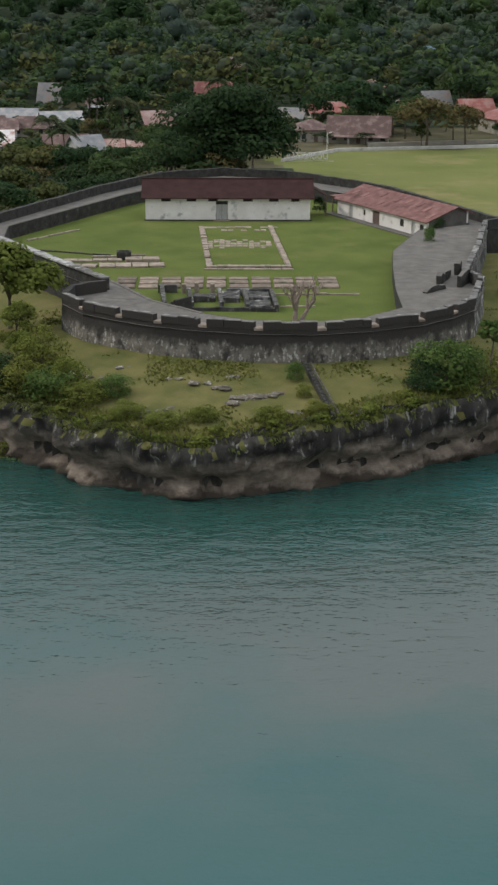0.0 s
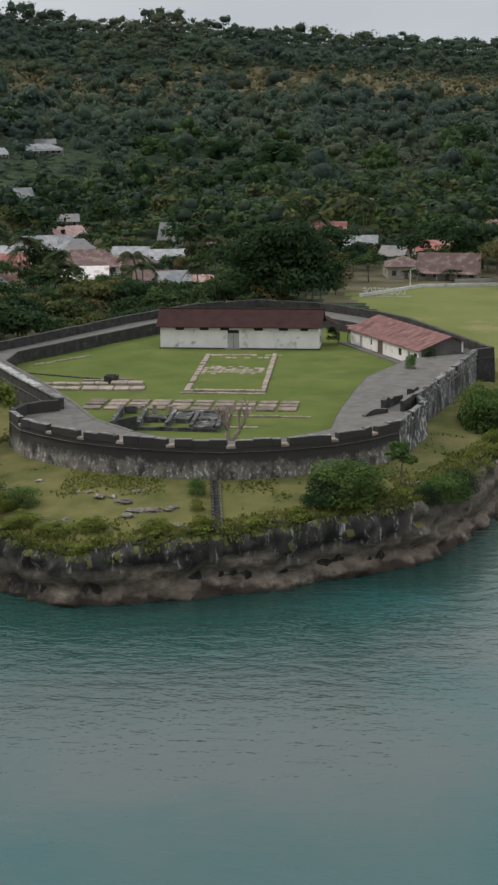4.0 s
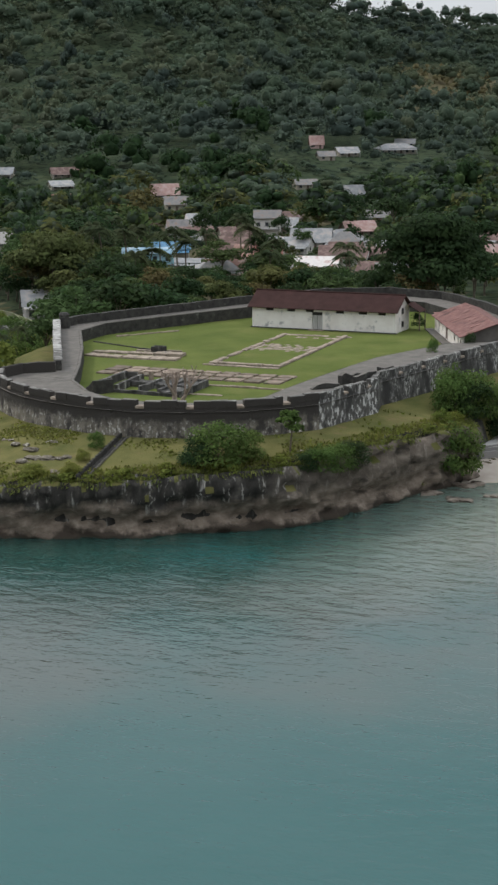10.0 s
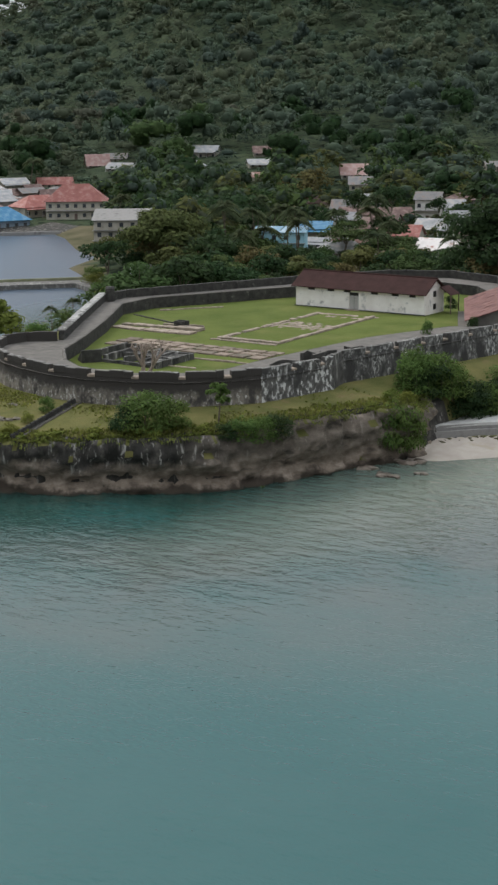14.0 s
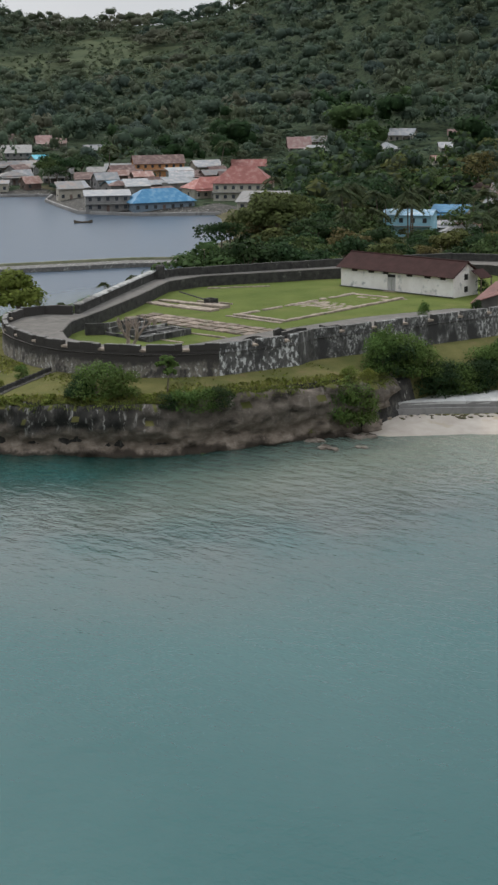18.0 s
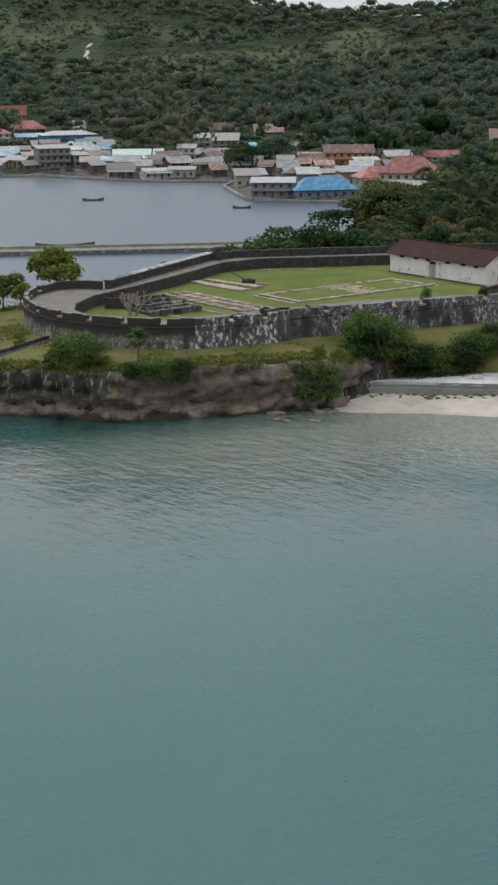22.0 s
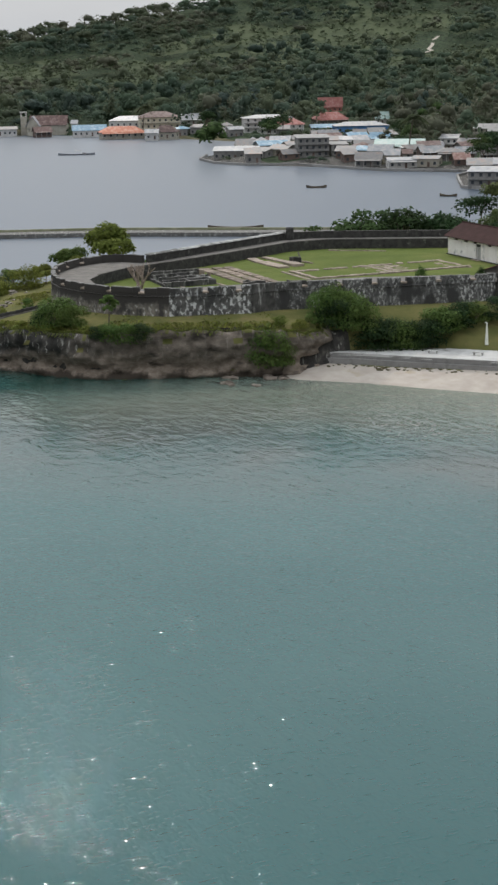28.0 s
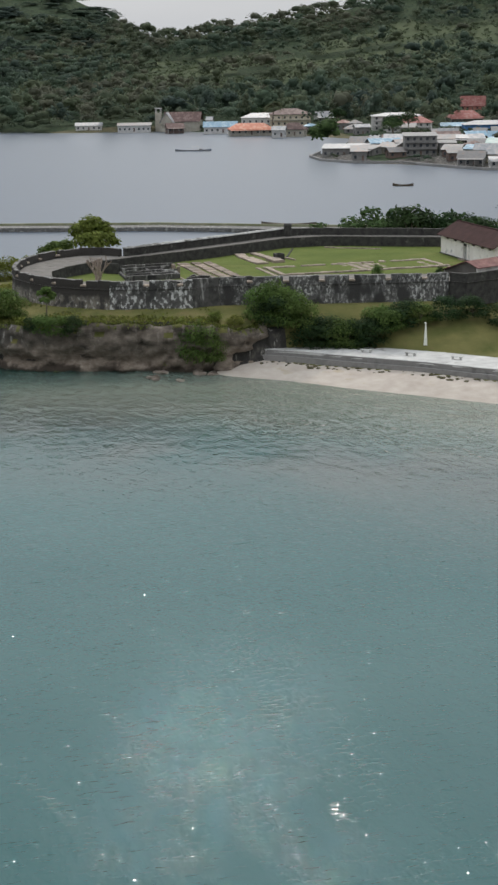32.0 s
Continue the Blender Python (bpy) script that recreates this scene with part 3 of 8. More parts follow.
def fbm(X, Y, scale, octaves=4, seed=0):
    """Smooth value noise on numpy arrays, about -1 to 1."""
    out, amp, tot = np.zeros(np.shape(X)), 1.0, 0.0
    for o in range(octaves):
        x, y = X / scale * 2 ** o + 17.3 * o + seed * 5.1, Y / scale * 2 ** o - 9.7 * o + seed * 3.3
        xi, yi = np.floor(x), np.floor(y)
        fx, fy = x - xi, y - yi
        fx, fy = fx * fx * (3 - 2 * fx), fy * fy * (3 - 2 * fy)

        def h(a, b):
            v = np.sin(a * 127.1 + b * 311.7 + seed * 74.7) * 43758.5453
            return (v - np.floor(v)) * 2 - 1
        v = (h(xi, yi) * (1 - fx) + h(xi + 1, yi) * fx) * (1 - fy) + (h(xi, yi + 1) * (1 - fx) + h(xi + 1, yi + 1) * fx) * fy
        out += v * amp
        tot += amp
        amp *= 0.5
    return out / tot

# ---------------------------------------------------------------- the plan
SEA = -9.6
FORT = [(-2.5, -62.5), (-6.3, -65.5), (-6.9, -70), (-4, -75.5), (0, -79), (4.4, -82), (9.4, -84), (15.5, -85.6), (22, -86), (28.5, -84.3),
        (34.5, -81.3), (38.5, -77.5), (41.6, -73.3), (44.6, -60.3), (43.3, -55.5), (45.6, -46), (47.8, -36.5), (51.3, -19),
        (54, -17), (41, 14), (36, 21.5), (30, 28), (24, 34), (12, 37.5), (1, 32), (-8.5, 16), (-24.5, -19), (-24.2, -26), (-13, -45)]
COURT = [(-1, -58), (4, -68.5), (10, -75.2), (15, -78.5), (22, -79.5), (28, -77.5), (33.2, -72), (33.4, -62), (34.4, -48), (35.6, -36), (41, -19.5),
         (49.4, -14.2), (38.2, 9.6), (29, 20), (22, 28), (12, 30), (4, 26), (-4, 14), (-19.5, -17), (-19, -26), (-9, -43)]
LAND = [(-800, -120), (-755, 7), (-727, 52), (-718, 106), (-671, 146), (-560, 185), (-490, 150), (-462, 122), (-436, 109), (-410, 106),
        (-388, 114), (-378, 132), (-346, 141), (-326, 148), (-312, 164), (-298, 174), (-282, 158), (-259, 146), (-235, 134), (-211, 141), (-192, 160), (-155, 124), (-138, 112), (-128, 88), (-100, 66),
        (-75, 42), (-55, 15), (-42, -25), (-31, -55), (-21, -80), (-9, -95), (-1.8, -102), (4, -106), (10, -107.5), (15, -105.7), (24, -103),
        (30, -99.3), (38, -94.5), (44, -89), (48, -81), (50.5, -75), (53.5, -66), (55.5, -61), (60.2, -59), (63.3, -55.5), (67.5, -50.5), (74.6, -45), (83.7, -36.5), (90.2, -30.5),
        (130, 8), (220, 80), (420, 170), (1500, 400), (3500, 1000), (3500, 3500), (-3500, 3500), (-3500, -500), (-1500, -300)]
SEAWALL = [(54.2, -53.6), (55.8, -52), (60, -47), (65.2, -42.1), (74.3, -32.5), (82, -26), (105, -4), (150, 34), (230, 92)]
QUAY = SEAWALL + [(230, 120), (90, 60), (66, -4), (54, -20), (50, -45)]
FIELD = [(22, 127), (36, 82), (47, 52), (70, 10), (110, 20), (170, 60), (170, 168), (80, 151), (40, 143)]
HUB = (150.0, -200.0)          # the hills are drawn round the middle of the flight
# heading to the left of +y (degrees), the skyline's elevation (degrees), where the slope begins and where the ridge stands (metres)
RIDGE = [(-30, 1.3, 700, 1700), (-16.4, 1.2, 700, 1700), (3.6, 1.4, 660, 1600), (8.6, 1.7, 640, 1500), (11.6, 1.95, 620, 1450),
         (14.1, 2.35, 620, 1450), (16.6, 2.1, 600, 1450), (19.6, 2.6, 600, 1400), (22.6, 2.9, 590, 1350), (24.3, 3.2, 580, 1300),
         (26.8, 4.2, 570, 1250), (31.4, 4.8, 570, 1200), (37.0, 4.4, 600, 1250), (40.4, 3.5, 640, 1400), (42.6, 2.6, 690, 1550), (44.3, 1.85, 730, 1640),
         (46.0, 1.5, 780, 1700), (49.1, 1.4, 850, 1800), (50.9, 1.45, 900, 1800), (52.6, 1.9, 940, 1850), (56.1, 2.7, 980, 1900),
         (60.8, 2.7, 1000, 1900), (65.4, 2.1, 1050, 1900), (68.2, 1.5, 1080, 1850), (72.2, 0.85, 1100, 1800), (74.2, 0.7, 1100, 1800),
         (75.6, 0.74, 1120, 1850), (76.6, 1.35, 1250, 2300), (78.4, 2.15, 1300, 2400), (81.2, 2.6, 1400, 2500), (85.2, 2.9, 1400, 2600),
         (107.2, 2.0, 1400, 2600)]


def land_height(X, Y):
    X, Y = np.asarray(X, float), np.asarray(Y, float)
    inl = inside(LAND, X, Y)
    d = distance(LAND, X, Y) * np.where(inl, 1, -1)
    # the flat land of the village, a little above the sea
    flat = SEA + np.clip(d * 0.16, -6, 2.6) + step(20, 400, d) * 0.4
    # the hills
    rx, ry = X - HUB[0], Y - HUB[1]
    r, az = np.hypot(rx, ry), np.degrees(np.arctan2(-rx, ry))
    A = [q[0] for q in RIDGE]
    el, r0, r1 = (np.interp(az, A, [q[k] for q in RIDGE]) for k in (1, 2, 3))
    top = 42 + np.tan(np.radians(el)) * r1
    k = np.clip((r - r0) / (r1 - r0), 0, 1)
    k = k ** 1.35 * (1 - 0.25 * np.sin(k * np.pi))
    hill = k * (top - 4) * (1 + 0.10 * fbm(X, Y, 260, 4, 3) * np.sin(k * np.pi) * 2) - 1.0 * np.clip((r - r1) / 900, 0, 1) * 40
    hill = np.where((r > r0) & (az > -60) & (az < 130), hill, 0) * step(10, 120, d)
    z = flat + hill + 11 * np.exp(-((X + 140) ** 2 + (Y - 470) ** 2) / 7200)      # a spur with the upper houses
    # behind the sea wall the ground is made up to the promenade
    quay = inside(QUAY, X, Y) & (distance(SEAWALL, X, Y, False) > 1.3)
    z = np.where(quay, np.maximum(z, -6.85), z)
    shelf = 2.6 + 0.42 * np.clip(np.hypot(X - 54.2, Y + 53.6), 0, 15)
    bank = step(0, 2.5, distance(SEAWALL, X, Y, False) - shelf)
    # the knoll of the fort, with its cliff to the sea
    fd = np.where(inside(FORT, X, Y), 0, distance(FORT, X, Y))
    south = step(-38, -62, Y) * step(58, 52, X)
    knoll = -1.25 - np.maximum(fd - 1, 0) * (0.14 * south) - np.maximum(fd - 2.5, 0) * 0.42 * (1 - south)
    knoll = knoll + 0.28 * fbm(X, Y, 7, 3, 5) * step(0, 3, fd)
    knoll = np.where(south > 0.5, np.maximum(knoll, -4.1 - 1.5 * step(46, 54, X)), knoll)
    coast = (fd < 45) & (X < 55.6) & (Y < -20)
    high = np.maximum(knoll, flat)
    cliff = (SEA - 3) + (high - SEA + 3) * step(0.9, 1.9, d + 0.35 * fbm(X, Y, 4, 2, 8))
    beach = np.maximum(z, np.where((d > 5) & (quay | (Y > 0)), np.where(quay, -6.85 + (np.maximum(knoll, -6.85) + 6.85) * bank, knoll), -99))
    z = np.where(coast, np.where(d < 5, cliff, np.maximum(knoll, z)), beach)
    return np.where(inside(FORT, X, Y), np.where(distance(FORT, X, Y) > 3, -0.7, -1.3), z)


def graded(fine0, fine1, fine, far, grow):
    v = list(np.arange(fine0, fine1 + 1e-6, fine))
    s = fine
    while v[-1] < far:
        s = min(s * grow, 45)
        v.append(v[-1] + s)
    s = fine
    while v[0] > -far:
        s = min(s * grow, 45)
        v.insert(0, v[0] - s)
    return np.array(v)


def height_sheet(name, xs, ys, zf, mats, smooth=True, cut=None):
    X, Y = np.meshgrid(xs, ys)
    Z = zf(X, Y)
    nx, ny = len(xs), len(ys)
    co = np.stack([X, Y, Z], -1).reshape(-1, 3)
    i = np.arange(nx * ny).reshape(ny, nx)
    f = np.stack([i[:-1, :-1], i[:-1, 1:], i[1:, 1:], i[1:, :-1]], -1).reshape(-1, 4)
    if cut is not None:
        f = f[cut(co[f].mean(1))]
    me = bpy.data.meshes.new(name)
    me.from_pydata(co.tolist(), [], f.tolist())
    for m in mats:
        me.materials.append(m)
    if smooth:
        me.polygons.foreach_set("use_smooth", np.ones(len(me.polygons), bool))
    return new(name, me)


def open_scrub(X, Y, r, az):
    ridge = np.interp(az, [q[0] for q in RIDGE], [q[3] for q in RIDGE])
    return (az > 43) & (az < 74) & (r > 1390 + 170 * fbm(X, Y, 150, 3, 4)) & (r < ridge - 170 + 260 * fbm(X, Y, 130, 3, 14)) & (fbm(X, Y, 90, 3, 6) > -0.3)


def dry_band(X, Y, r, az):
    return (az > -8) & (az < 21.5) & (np.abs(r - 1330 + 11.5 * az) < 105 + 45 * fbm(X, Y, 60, 3, 12))


def face_kinds(c):
    """The kind of surface at the middles c of the faces: 0 pasture, 1 dark undergrowth, 2 playing field, 3 sand, 4 rock, 5 scrub, 6 dry field, 7 village earth."""
    X, Y, Z = c.T
    d = distance(LAND, X, Y) * np.where(inside(LAND, X, Y), 1, -1)
    r, az = np.hypot(X - HUB[0], Y - HUB[1]), np.degrees(np.arctan2(HUB[0] - X, Y - HUB[1]))
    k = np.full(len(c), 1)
    k[(r < 640) & (fbm(X, Y, 30, 3, 2) > 0.15)] = 7
    k[(Y < 36) & (X > -60) & (X < 75)] = 0
    k[(X > 18) & (X < 150) & (Y > 112) & (Y < 195)] = 7
    k[inside(FIELD, X, Y)] = 2
    k[inside(QUAY, X, Y) & (Y < 60)] = 0
    k[(d < 18) & (X > 54) & (Y < 80) & ~inside(QUAY, X, Y)] = 3
    k[(d < 18) & (X > 54) & (X < 62) & (Y < -48) & (Z > -8.3)] = 4
    k[(d < 2.6) & (X <= 56)] = 4
    k[(d < 7) & (X <= 56) & (Y < -20) & (Z < -5.3)] = 4
    k[(d < 6) & (X < -60)] = 7
    k[(d < 16) & (X < -195) & (X > -520) & (Y < 260)] = 4
    k[open_scrub(X, Y, r, az)] = 5
    k[dry_band(X, Y, r, az)] = 6
    return k


GX, GY = graded(-34, 100, 1.0, 3200, 1.07), graded(-112, 44, 1.0, 3200, 1.07)
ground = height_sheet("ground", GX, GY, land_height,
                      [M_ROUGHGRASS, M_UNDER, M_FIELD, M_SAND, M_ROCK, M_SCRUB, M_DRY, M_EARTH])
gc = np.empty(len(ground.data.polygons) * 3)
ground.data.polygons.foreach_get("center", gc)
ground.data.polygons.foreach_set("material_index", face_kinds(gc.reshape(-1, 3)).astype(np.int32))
tagged(ground, "green headland and village land rising to wooded hills", "ground", kind="structure")

# the sea: one sheet, finer near the headland, with its depth stored at the corners
sea = height_sheet("water", graded(-60, 320, 8.0, 3300, 1.15), graded(-300, 60, 8.0, 3300, 1.15), lambda X, Y: X * 0 + SEA, [M_WATER])
sv = np.empty(len(sea.data.vertices) * 3)
sea.data.vertices.foreach_get("co", sv)
sv = sv.reshape(-1, 3)
depth = sea.data.attributes.new("depth", 'FLOAT', 'POINT')
off = distance(LAND, sv[:, 0], sv[:, 1])
depth.data.foreach_set("value", off.astype(np.float32))
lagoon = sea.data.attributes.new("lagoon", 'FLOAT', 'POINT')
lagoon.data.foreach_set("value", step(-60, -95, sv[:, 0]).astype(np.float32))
tagged(sea, "turquoise sea with small ripples, grey in the lagoon", "sea", kind="structure")

# ---------------------------------------------------------------- the fort
WALK_Z, SILL_Z, TOP_Z, FOOT_Z = 1.9, 2.55, 3.3, -2.0


def resample(pts, s):
    out = []
    for (x0, y0), (x1, y1) in zip(pts, pts[1:]):
        n = max(1, round(math.hypot(x1 - x0, y1 - y0) / s))
        out += [(x0 + (x1 - x0) * k / n, y0 + (y1 - y0) * k / n) for k in range(n)]
    return out + [tuple(pts[-1])]


def normals(pts):
    """Unit normals to the left of an open line of points."""
    r = []
    for i in range(len(pts)):
        p, q = pts[max(i - 1, 0)], pts[min(i + 1, len(pts) - 1)]
        dx, dy = q[0] - p[0], q[1] - p[1]
        l = math.hypot(dx, dy) or 1
        r.append((-dy / l, dx / l))
    return r


def rough_wall(name, line, thick, z0, z1, mat, parent, label="", batter=0.0, rough=0.06, ragged=0.06, seed=0, step_len=0.8, top=None):
    """A wall of rough stone that runs along the line, its body to the left of it: both faces, the top and the ends."""
    pts = resample(line, step_len)
    nor = normals(pts)
    levels = max(2, round((z1 - z0) / 0.7))
    bm = bmesh.new()
    rows = []
    for i, ((x, y), (nx, ny)) in enumerate(zip(pts, nor)):
        crest = z1 + ragged * noise.noise((x * 0.6, y * 0.6, seed)) * 2
        col = []
        for k in range(levels + 1):
            f = k / levels
            o = batter * f - rough * noise.noise((x * 0.7, y * 0.7, f * 4 + seed)) * 1.5
            col.append(bm.verts.new((x + nx * o, y + ny * o, z0 + (crest - z0) * f)))
        for f in (1.0, 0.0):
            o = thick + rough * noise.noise((x * 0.7 + 9, y * 0.7, f * 4 + seed))
            col.append(bm.verts.new((x + nx * o, y + ny * o, z0 + (crest - z0) * f)))
        rows.append(col)
    for a, b in zip(rows, rows[1:]):
        for k in range(len(a) - 1):
            bm.faces.new((a[k], b[k], b[k + 1], a[k + 1]))
    bm.faces.new(rows[0])
    bm.faces.new(rows[-1][::-1])
    bmesh.ops.recalc_face_normals(bm, faces=bm.faces)
    if top:
        for f in bm.faces:
            if f.normal.z > 0.7:
                f.material_index = 1
        return part(name, bm, [mat, top], parent, label)
    return part(name, bm, mat, parent, label)


def block(bm, p, q, nrm, thick, z0, z1, jit=0.05, rng=random):
    """A squared stone from p to q, thick along the normal nrm, with slightly uneven corners."""
    lo, hi = [], []
    for (x, y), o in ((p, 0), (q, 0), (q, thick), (p, thick)):
        j = [rng.uniform(-jit, jit) for _ in range(4)]
        lo.append(bm.verts.new((x + nrm[0] * o + j[0], y + nrm[1] * o + j[1], z0)))
        hi.append(bm.verts.new((x + nrm[0] * o * 0.92 + j[0], y + nrm[1] * o * 0.92 + j[1], z1 + j[2])))
    for i in range(4):
        k = (i + 1) % 4
        bm.faces.new((lo[i], lo[k], hi[k], hi[i]))
    bm.faces.new(hi)
    bm.faces.new(lo[::-1])
    es = [e for e in bm.edges if e.verts[0] in hi and e.verts[1] in hi]
    bmesh.ops.bevel(bm, geom=es, offset=0.07, segments=1, affect='EDGES')


fort = empty("wall_rampart", pose(0, 0, 0), "low blackened stone rampart of a star fort", "rampart", kind="structure")
# the walk on top: one slab between the outer line and the court
bm = bmesh.new()
outer = [bm.verts.new((x, y, WALK_Z)) for x, y in FORT]
inner = [bm.verts.new((x, y, WALK_Z)) for x, y in COURT]
es = [bm.edges.new((l[i], l[(i + 1) % len(l)])) for l in (outer, inner) for i in range(len(l))]
bmesh.ops.triangle_fill(bm, use_beauty=True, edges=es)
for f in bm.faces:
    if f.normal.z < 0:
        f.normal_flip()
bmesh.ops.subdivide_edges(bm, edges=bm.edges[:], cuts=2)
for v in bm.verts:
    v.co.z += 0.05 * noise.noise((v.co.x * 0.5, v.co.y * 0.5, 1))
part("rampart_walk", bm, M_WALK, fort, "worn grey concrete walk")

n_f = len(FORT)


def run(a, b):
    return [FORT[i % n_f] for i in range(a, b + 1)]


# name, first and last corner, material, parapet with embrasures
STRETCHES = [("west_orillon", 0, 2, M_FRONT, False), ("bastion_front", 2, 12, M_FRONT, True), ("bastion_shoulder", 12, 13, M_LIME, True),
             ("bastion_flank", 13, 14, M_WALL, False), ("east_curtain", 14, 17, M_WALLWHITE, True), ("north_east_wall", 17, 24, M_WALLDARK, False),
             ("north_west_wall", 24, 27, M_WALLDARK, False), ("south_west_curtain", 27, 29, M_WALLDARK, False)]
rng = random.Random(4)
for name, a, b, mat, embrasures in STRETCHES:
    line = run(a, b)
    rough_wall("outer_face", line, 0.95, FOOT_Z, SILL_Z if embrasures else TOP_Z, mat, fort, batter=0.22, rough=0.07, seed=a, top=mat)
    if not embrasures:
        continue
    pts = resample(line, 0.5)
    nor = normals(pts)
    i, first = 0, True
    while i < len(pts) - 2:
        ln = rng.randint(9, 12) if name == "bastion_front" else rng.randint(8, 11)
        j = min(i + ln, len(pts) - 1)
        bm = bmesh.new()
        for k in range(i, j, 4):
            k2 = min(k + 4, j)
            sh = [(pts[q][0] + nor[q][0] * 0.12, pts[q][1] + nor[q][1] * 0.12) for q in (k, k2)]
            block(bm, sh[0], sh[1], nor[k], 0.85, SILL_Z - 0.14, TOP_Z + rng.uniform(-0.09, 0.06), 0.05, rng)
        merlon = part("merlon", bm, mat if mat != M_WALL else M_WALLDARK, fort)
        merlon.data.materials.append(M_CAPDARK)
        for f in merlon.data.polygons:
            f.material_index = 1 if f.normal.z > 0.7 else 0
        g = min(j + 2, len(pts) - 1)
        if g > j:
            bm = bmesh.new()
            block(bm, (pts[j][0] + nor[j][0] * 0.1, pts[j][1] + nor[j][1] * 0.1), (pts[g][0] + nor[g][0] * 0.1, pts[g][1] + nor[g][1] * 0.1), nor[j], 1.15,
                  SILL_Z - 0.25, SILL_Z + 0.06, 0.04, rng)
            part("embrasure_sill", bm, M_PALE, fort, "pale worn stone sill")
        i = g
# pale cap stones along the curtain towards the lagoon
caps = resample(run(27, 29), 1.25)
cn = normals(caps)
for k in range(len(caps) - 1):
    bm = bmesh.new()
    p, q = (Vector(c) + Vector(n) * -0.1 for c, n in ((caps[k], cn[k]), (caps[k + 1], cn[k])))
    q = p + (q - p) * 0.94
    block(bm, tuple(p), tuple(q), cn[k], 1.25, TOP_Z - 0.02, TOP_Z + 0.22 + rng.uniform(-0.05, 0.05), 0.06, rng)
    part("cap_stone", bm, M_CAPWHITE if k < len(caps) * 0.75 else M_CAPDARK, fort, "limewashed cap stone" if k == 0 else "")
# a drip course half way up the far walls, as a pale ledge of the walk
court_line = [COURT[i] for i in range(len(COURT))] + [COURT[0]]
bm = bmesh.new()
rough_wall("court_face", [(x, y) for x, y in court_line[::-1]], -0.05, -0.6, WALK_Z + 0.01, M_WALLDARK, fort, rough=0.05, ragged=0.0, seed=40)
kerb = resample([COURT[i] for i in range(16, 21)] + [COURT[0], COURT[1], COURT[2]], 1.6)
kn = normals(kerb)
for k in range(len(kerb) - 1):
    bmk = bmesh.new()
    block(bmk, kerb[k], tuple(Vector(kerb[k]).lerp(Vector(kerb[k + 1]), 0.96)), (-kn[k][0], -kn[k][1]), 0.5, WALK_Z - 0.05, WALK_Z + 0.14, 0.03, rng)
    part("kerb_stone", bmk, M_WALK, fort)
bm.free()

# the lawn of the court
bm = bmesh.new()
vs = [bm.verts.new((x, y, 0)) for x, y in COURT]
bm.faces.new(vs)
bmesh.ops.triangulate(bm, faces=bm.faces[:])
bmesh.ops.subdivide_edges(bm, edges=bm.edges[:], cuts=5, use_grid_fill=True)
for v in bm.verts:
    v.co.z += 0.05 * noise.noise((v.co.x * 0.15, v.co.y * 0.15, 7))
lawn = link_mesh("lawn", bm, M_LAWN)
tagged(lawn, "close-mown green lawn of the court", "lawn", kind="structure")

# corner stub of the watch turret
t = empty("turret_stub", pose(-23.2, -24.2, WALK_Z), "broken stub of a stone watch turret", "turret")
bm = bmesh.new()
cyl(bm, (0, 0, -0.1), (0, 0, 2.2), 0.95, 0.8, 10)
part("shaft", bm, M_WALLDARK, t)
bm = bmesh.new()
cyl(bm, (0, 0, 2.2), (0, 0, 2.55), 0.95, 0.7, 10)
part("cap", bm, M_WALLDARK, t)


# ---------------------------------------------------------------- the long white hall
def gable_roof(bm, x0, x1, y0, y1, z0, zr, over, yr=None, thick=0.12, z1=None):
    """A gabled roof, its ridge along x; the eaves reach out by over and drop in proportion."""
    yr = (y0 + y1) / 2 if yr is None else yr
    z1 = z0 if z1 is None else z1
    s0, s1 = (zr - z0) / (yr - y0), (zr - z1) / (y1 - yr)
    prof = [(y0 - over, z0 - over * s0), (yr, zr), (y1 + over, z1 - over * s1)]
    up = [[bm.verts.new((x, y, z)) for y, z in prof] for x in (x0 - over, x1 + over)]
    dn = [[bm.verts.new((x, y, z - thick)) for y, z in prof] for x in (x0 - over, x1 + over)]
    for a in (0, 1):
        bm.faces.new((up[0][a], up[1][a], up[1][a + 1], up[0][a + 1]))
        bm.faces.new((dn[0][a + 1], dn[1][a + 1], dn[1][a], dn[0][a]))
        for s in (0, 1):
            bm.faces.new((up[s][a], up[s][a + 1], dn[s][a + 1], dn[s][a]))
    for a in (0, 2):
        bm.faces.new((up[0][a], up[1][a], dn[1][a], dn[0][a]))
    bmesh.ops.recalc_face_normals(bm, faces=bm.faces)


def wall_with_holes(bm, x0, x1, z0, z1, y, t, holes):
    """A wall along x, t thick behind y, with rectangular holes (xa, xb, za, zb) through it."""
    xs = sorted({x0, x1, *(v for h in holes for v in h[:2])})
    zs = sorted({z0, z1, *(v for h in holes for v in h[2:])})
    for xa, xb in zip(xs, xs[1:]):
        for za, zb in zip(zs, zs[1:]):
            cx, cz = (xa + xb) / 2, (za + zb) / 2
            if not any(h[0] < cx < h[1] and h[2] < cz < h[3] for h in holes):
                box(bm, xa, y, za, xb, y + t, zb)
    bmesh.ops.remove_doubles(bm, verts=bm.verts[:], dist=0.001)


hall = empty("hall", pose(0, 0, 0), "long white plastered store hall with a brown roof", "building")
HL, HD, HE, HR = 26.0, 7.2, 4.0, 6.1
vents = [(2.5 + k, 4.0 + k, 3.0, 3.6) for k in (0.0, 4.0, 7.4)] + [(15.4, 16.9, 3.0, 3.6), (19.5, 21.0, 3.0, 3.6), (23.0, 24.3, 3.0, 3.6)]
bm = bmesh.new()
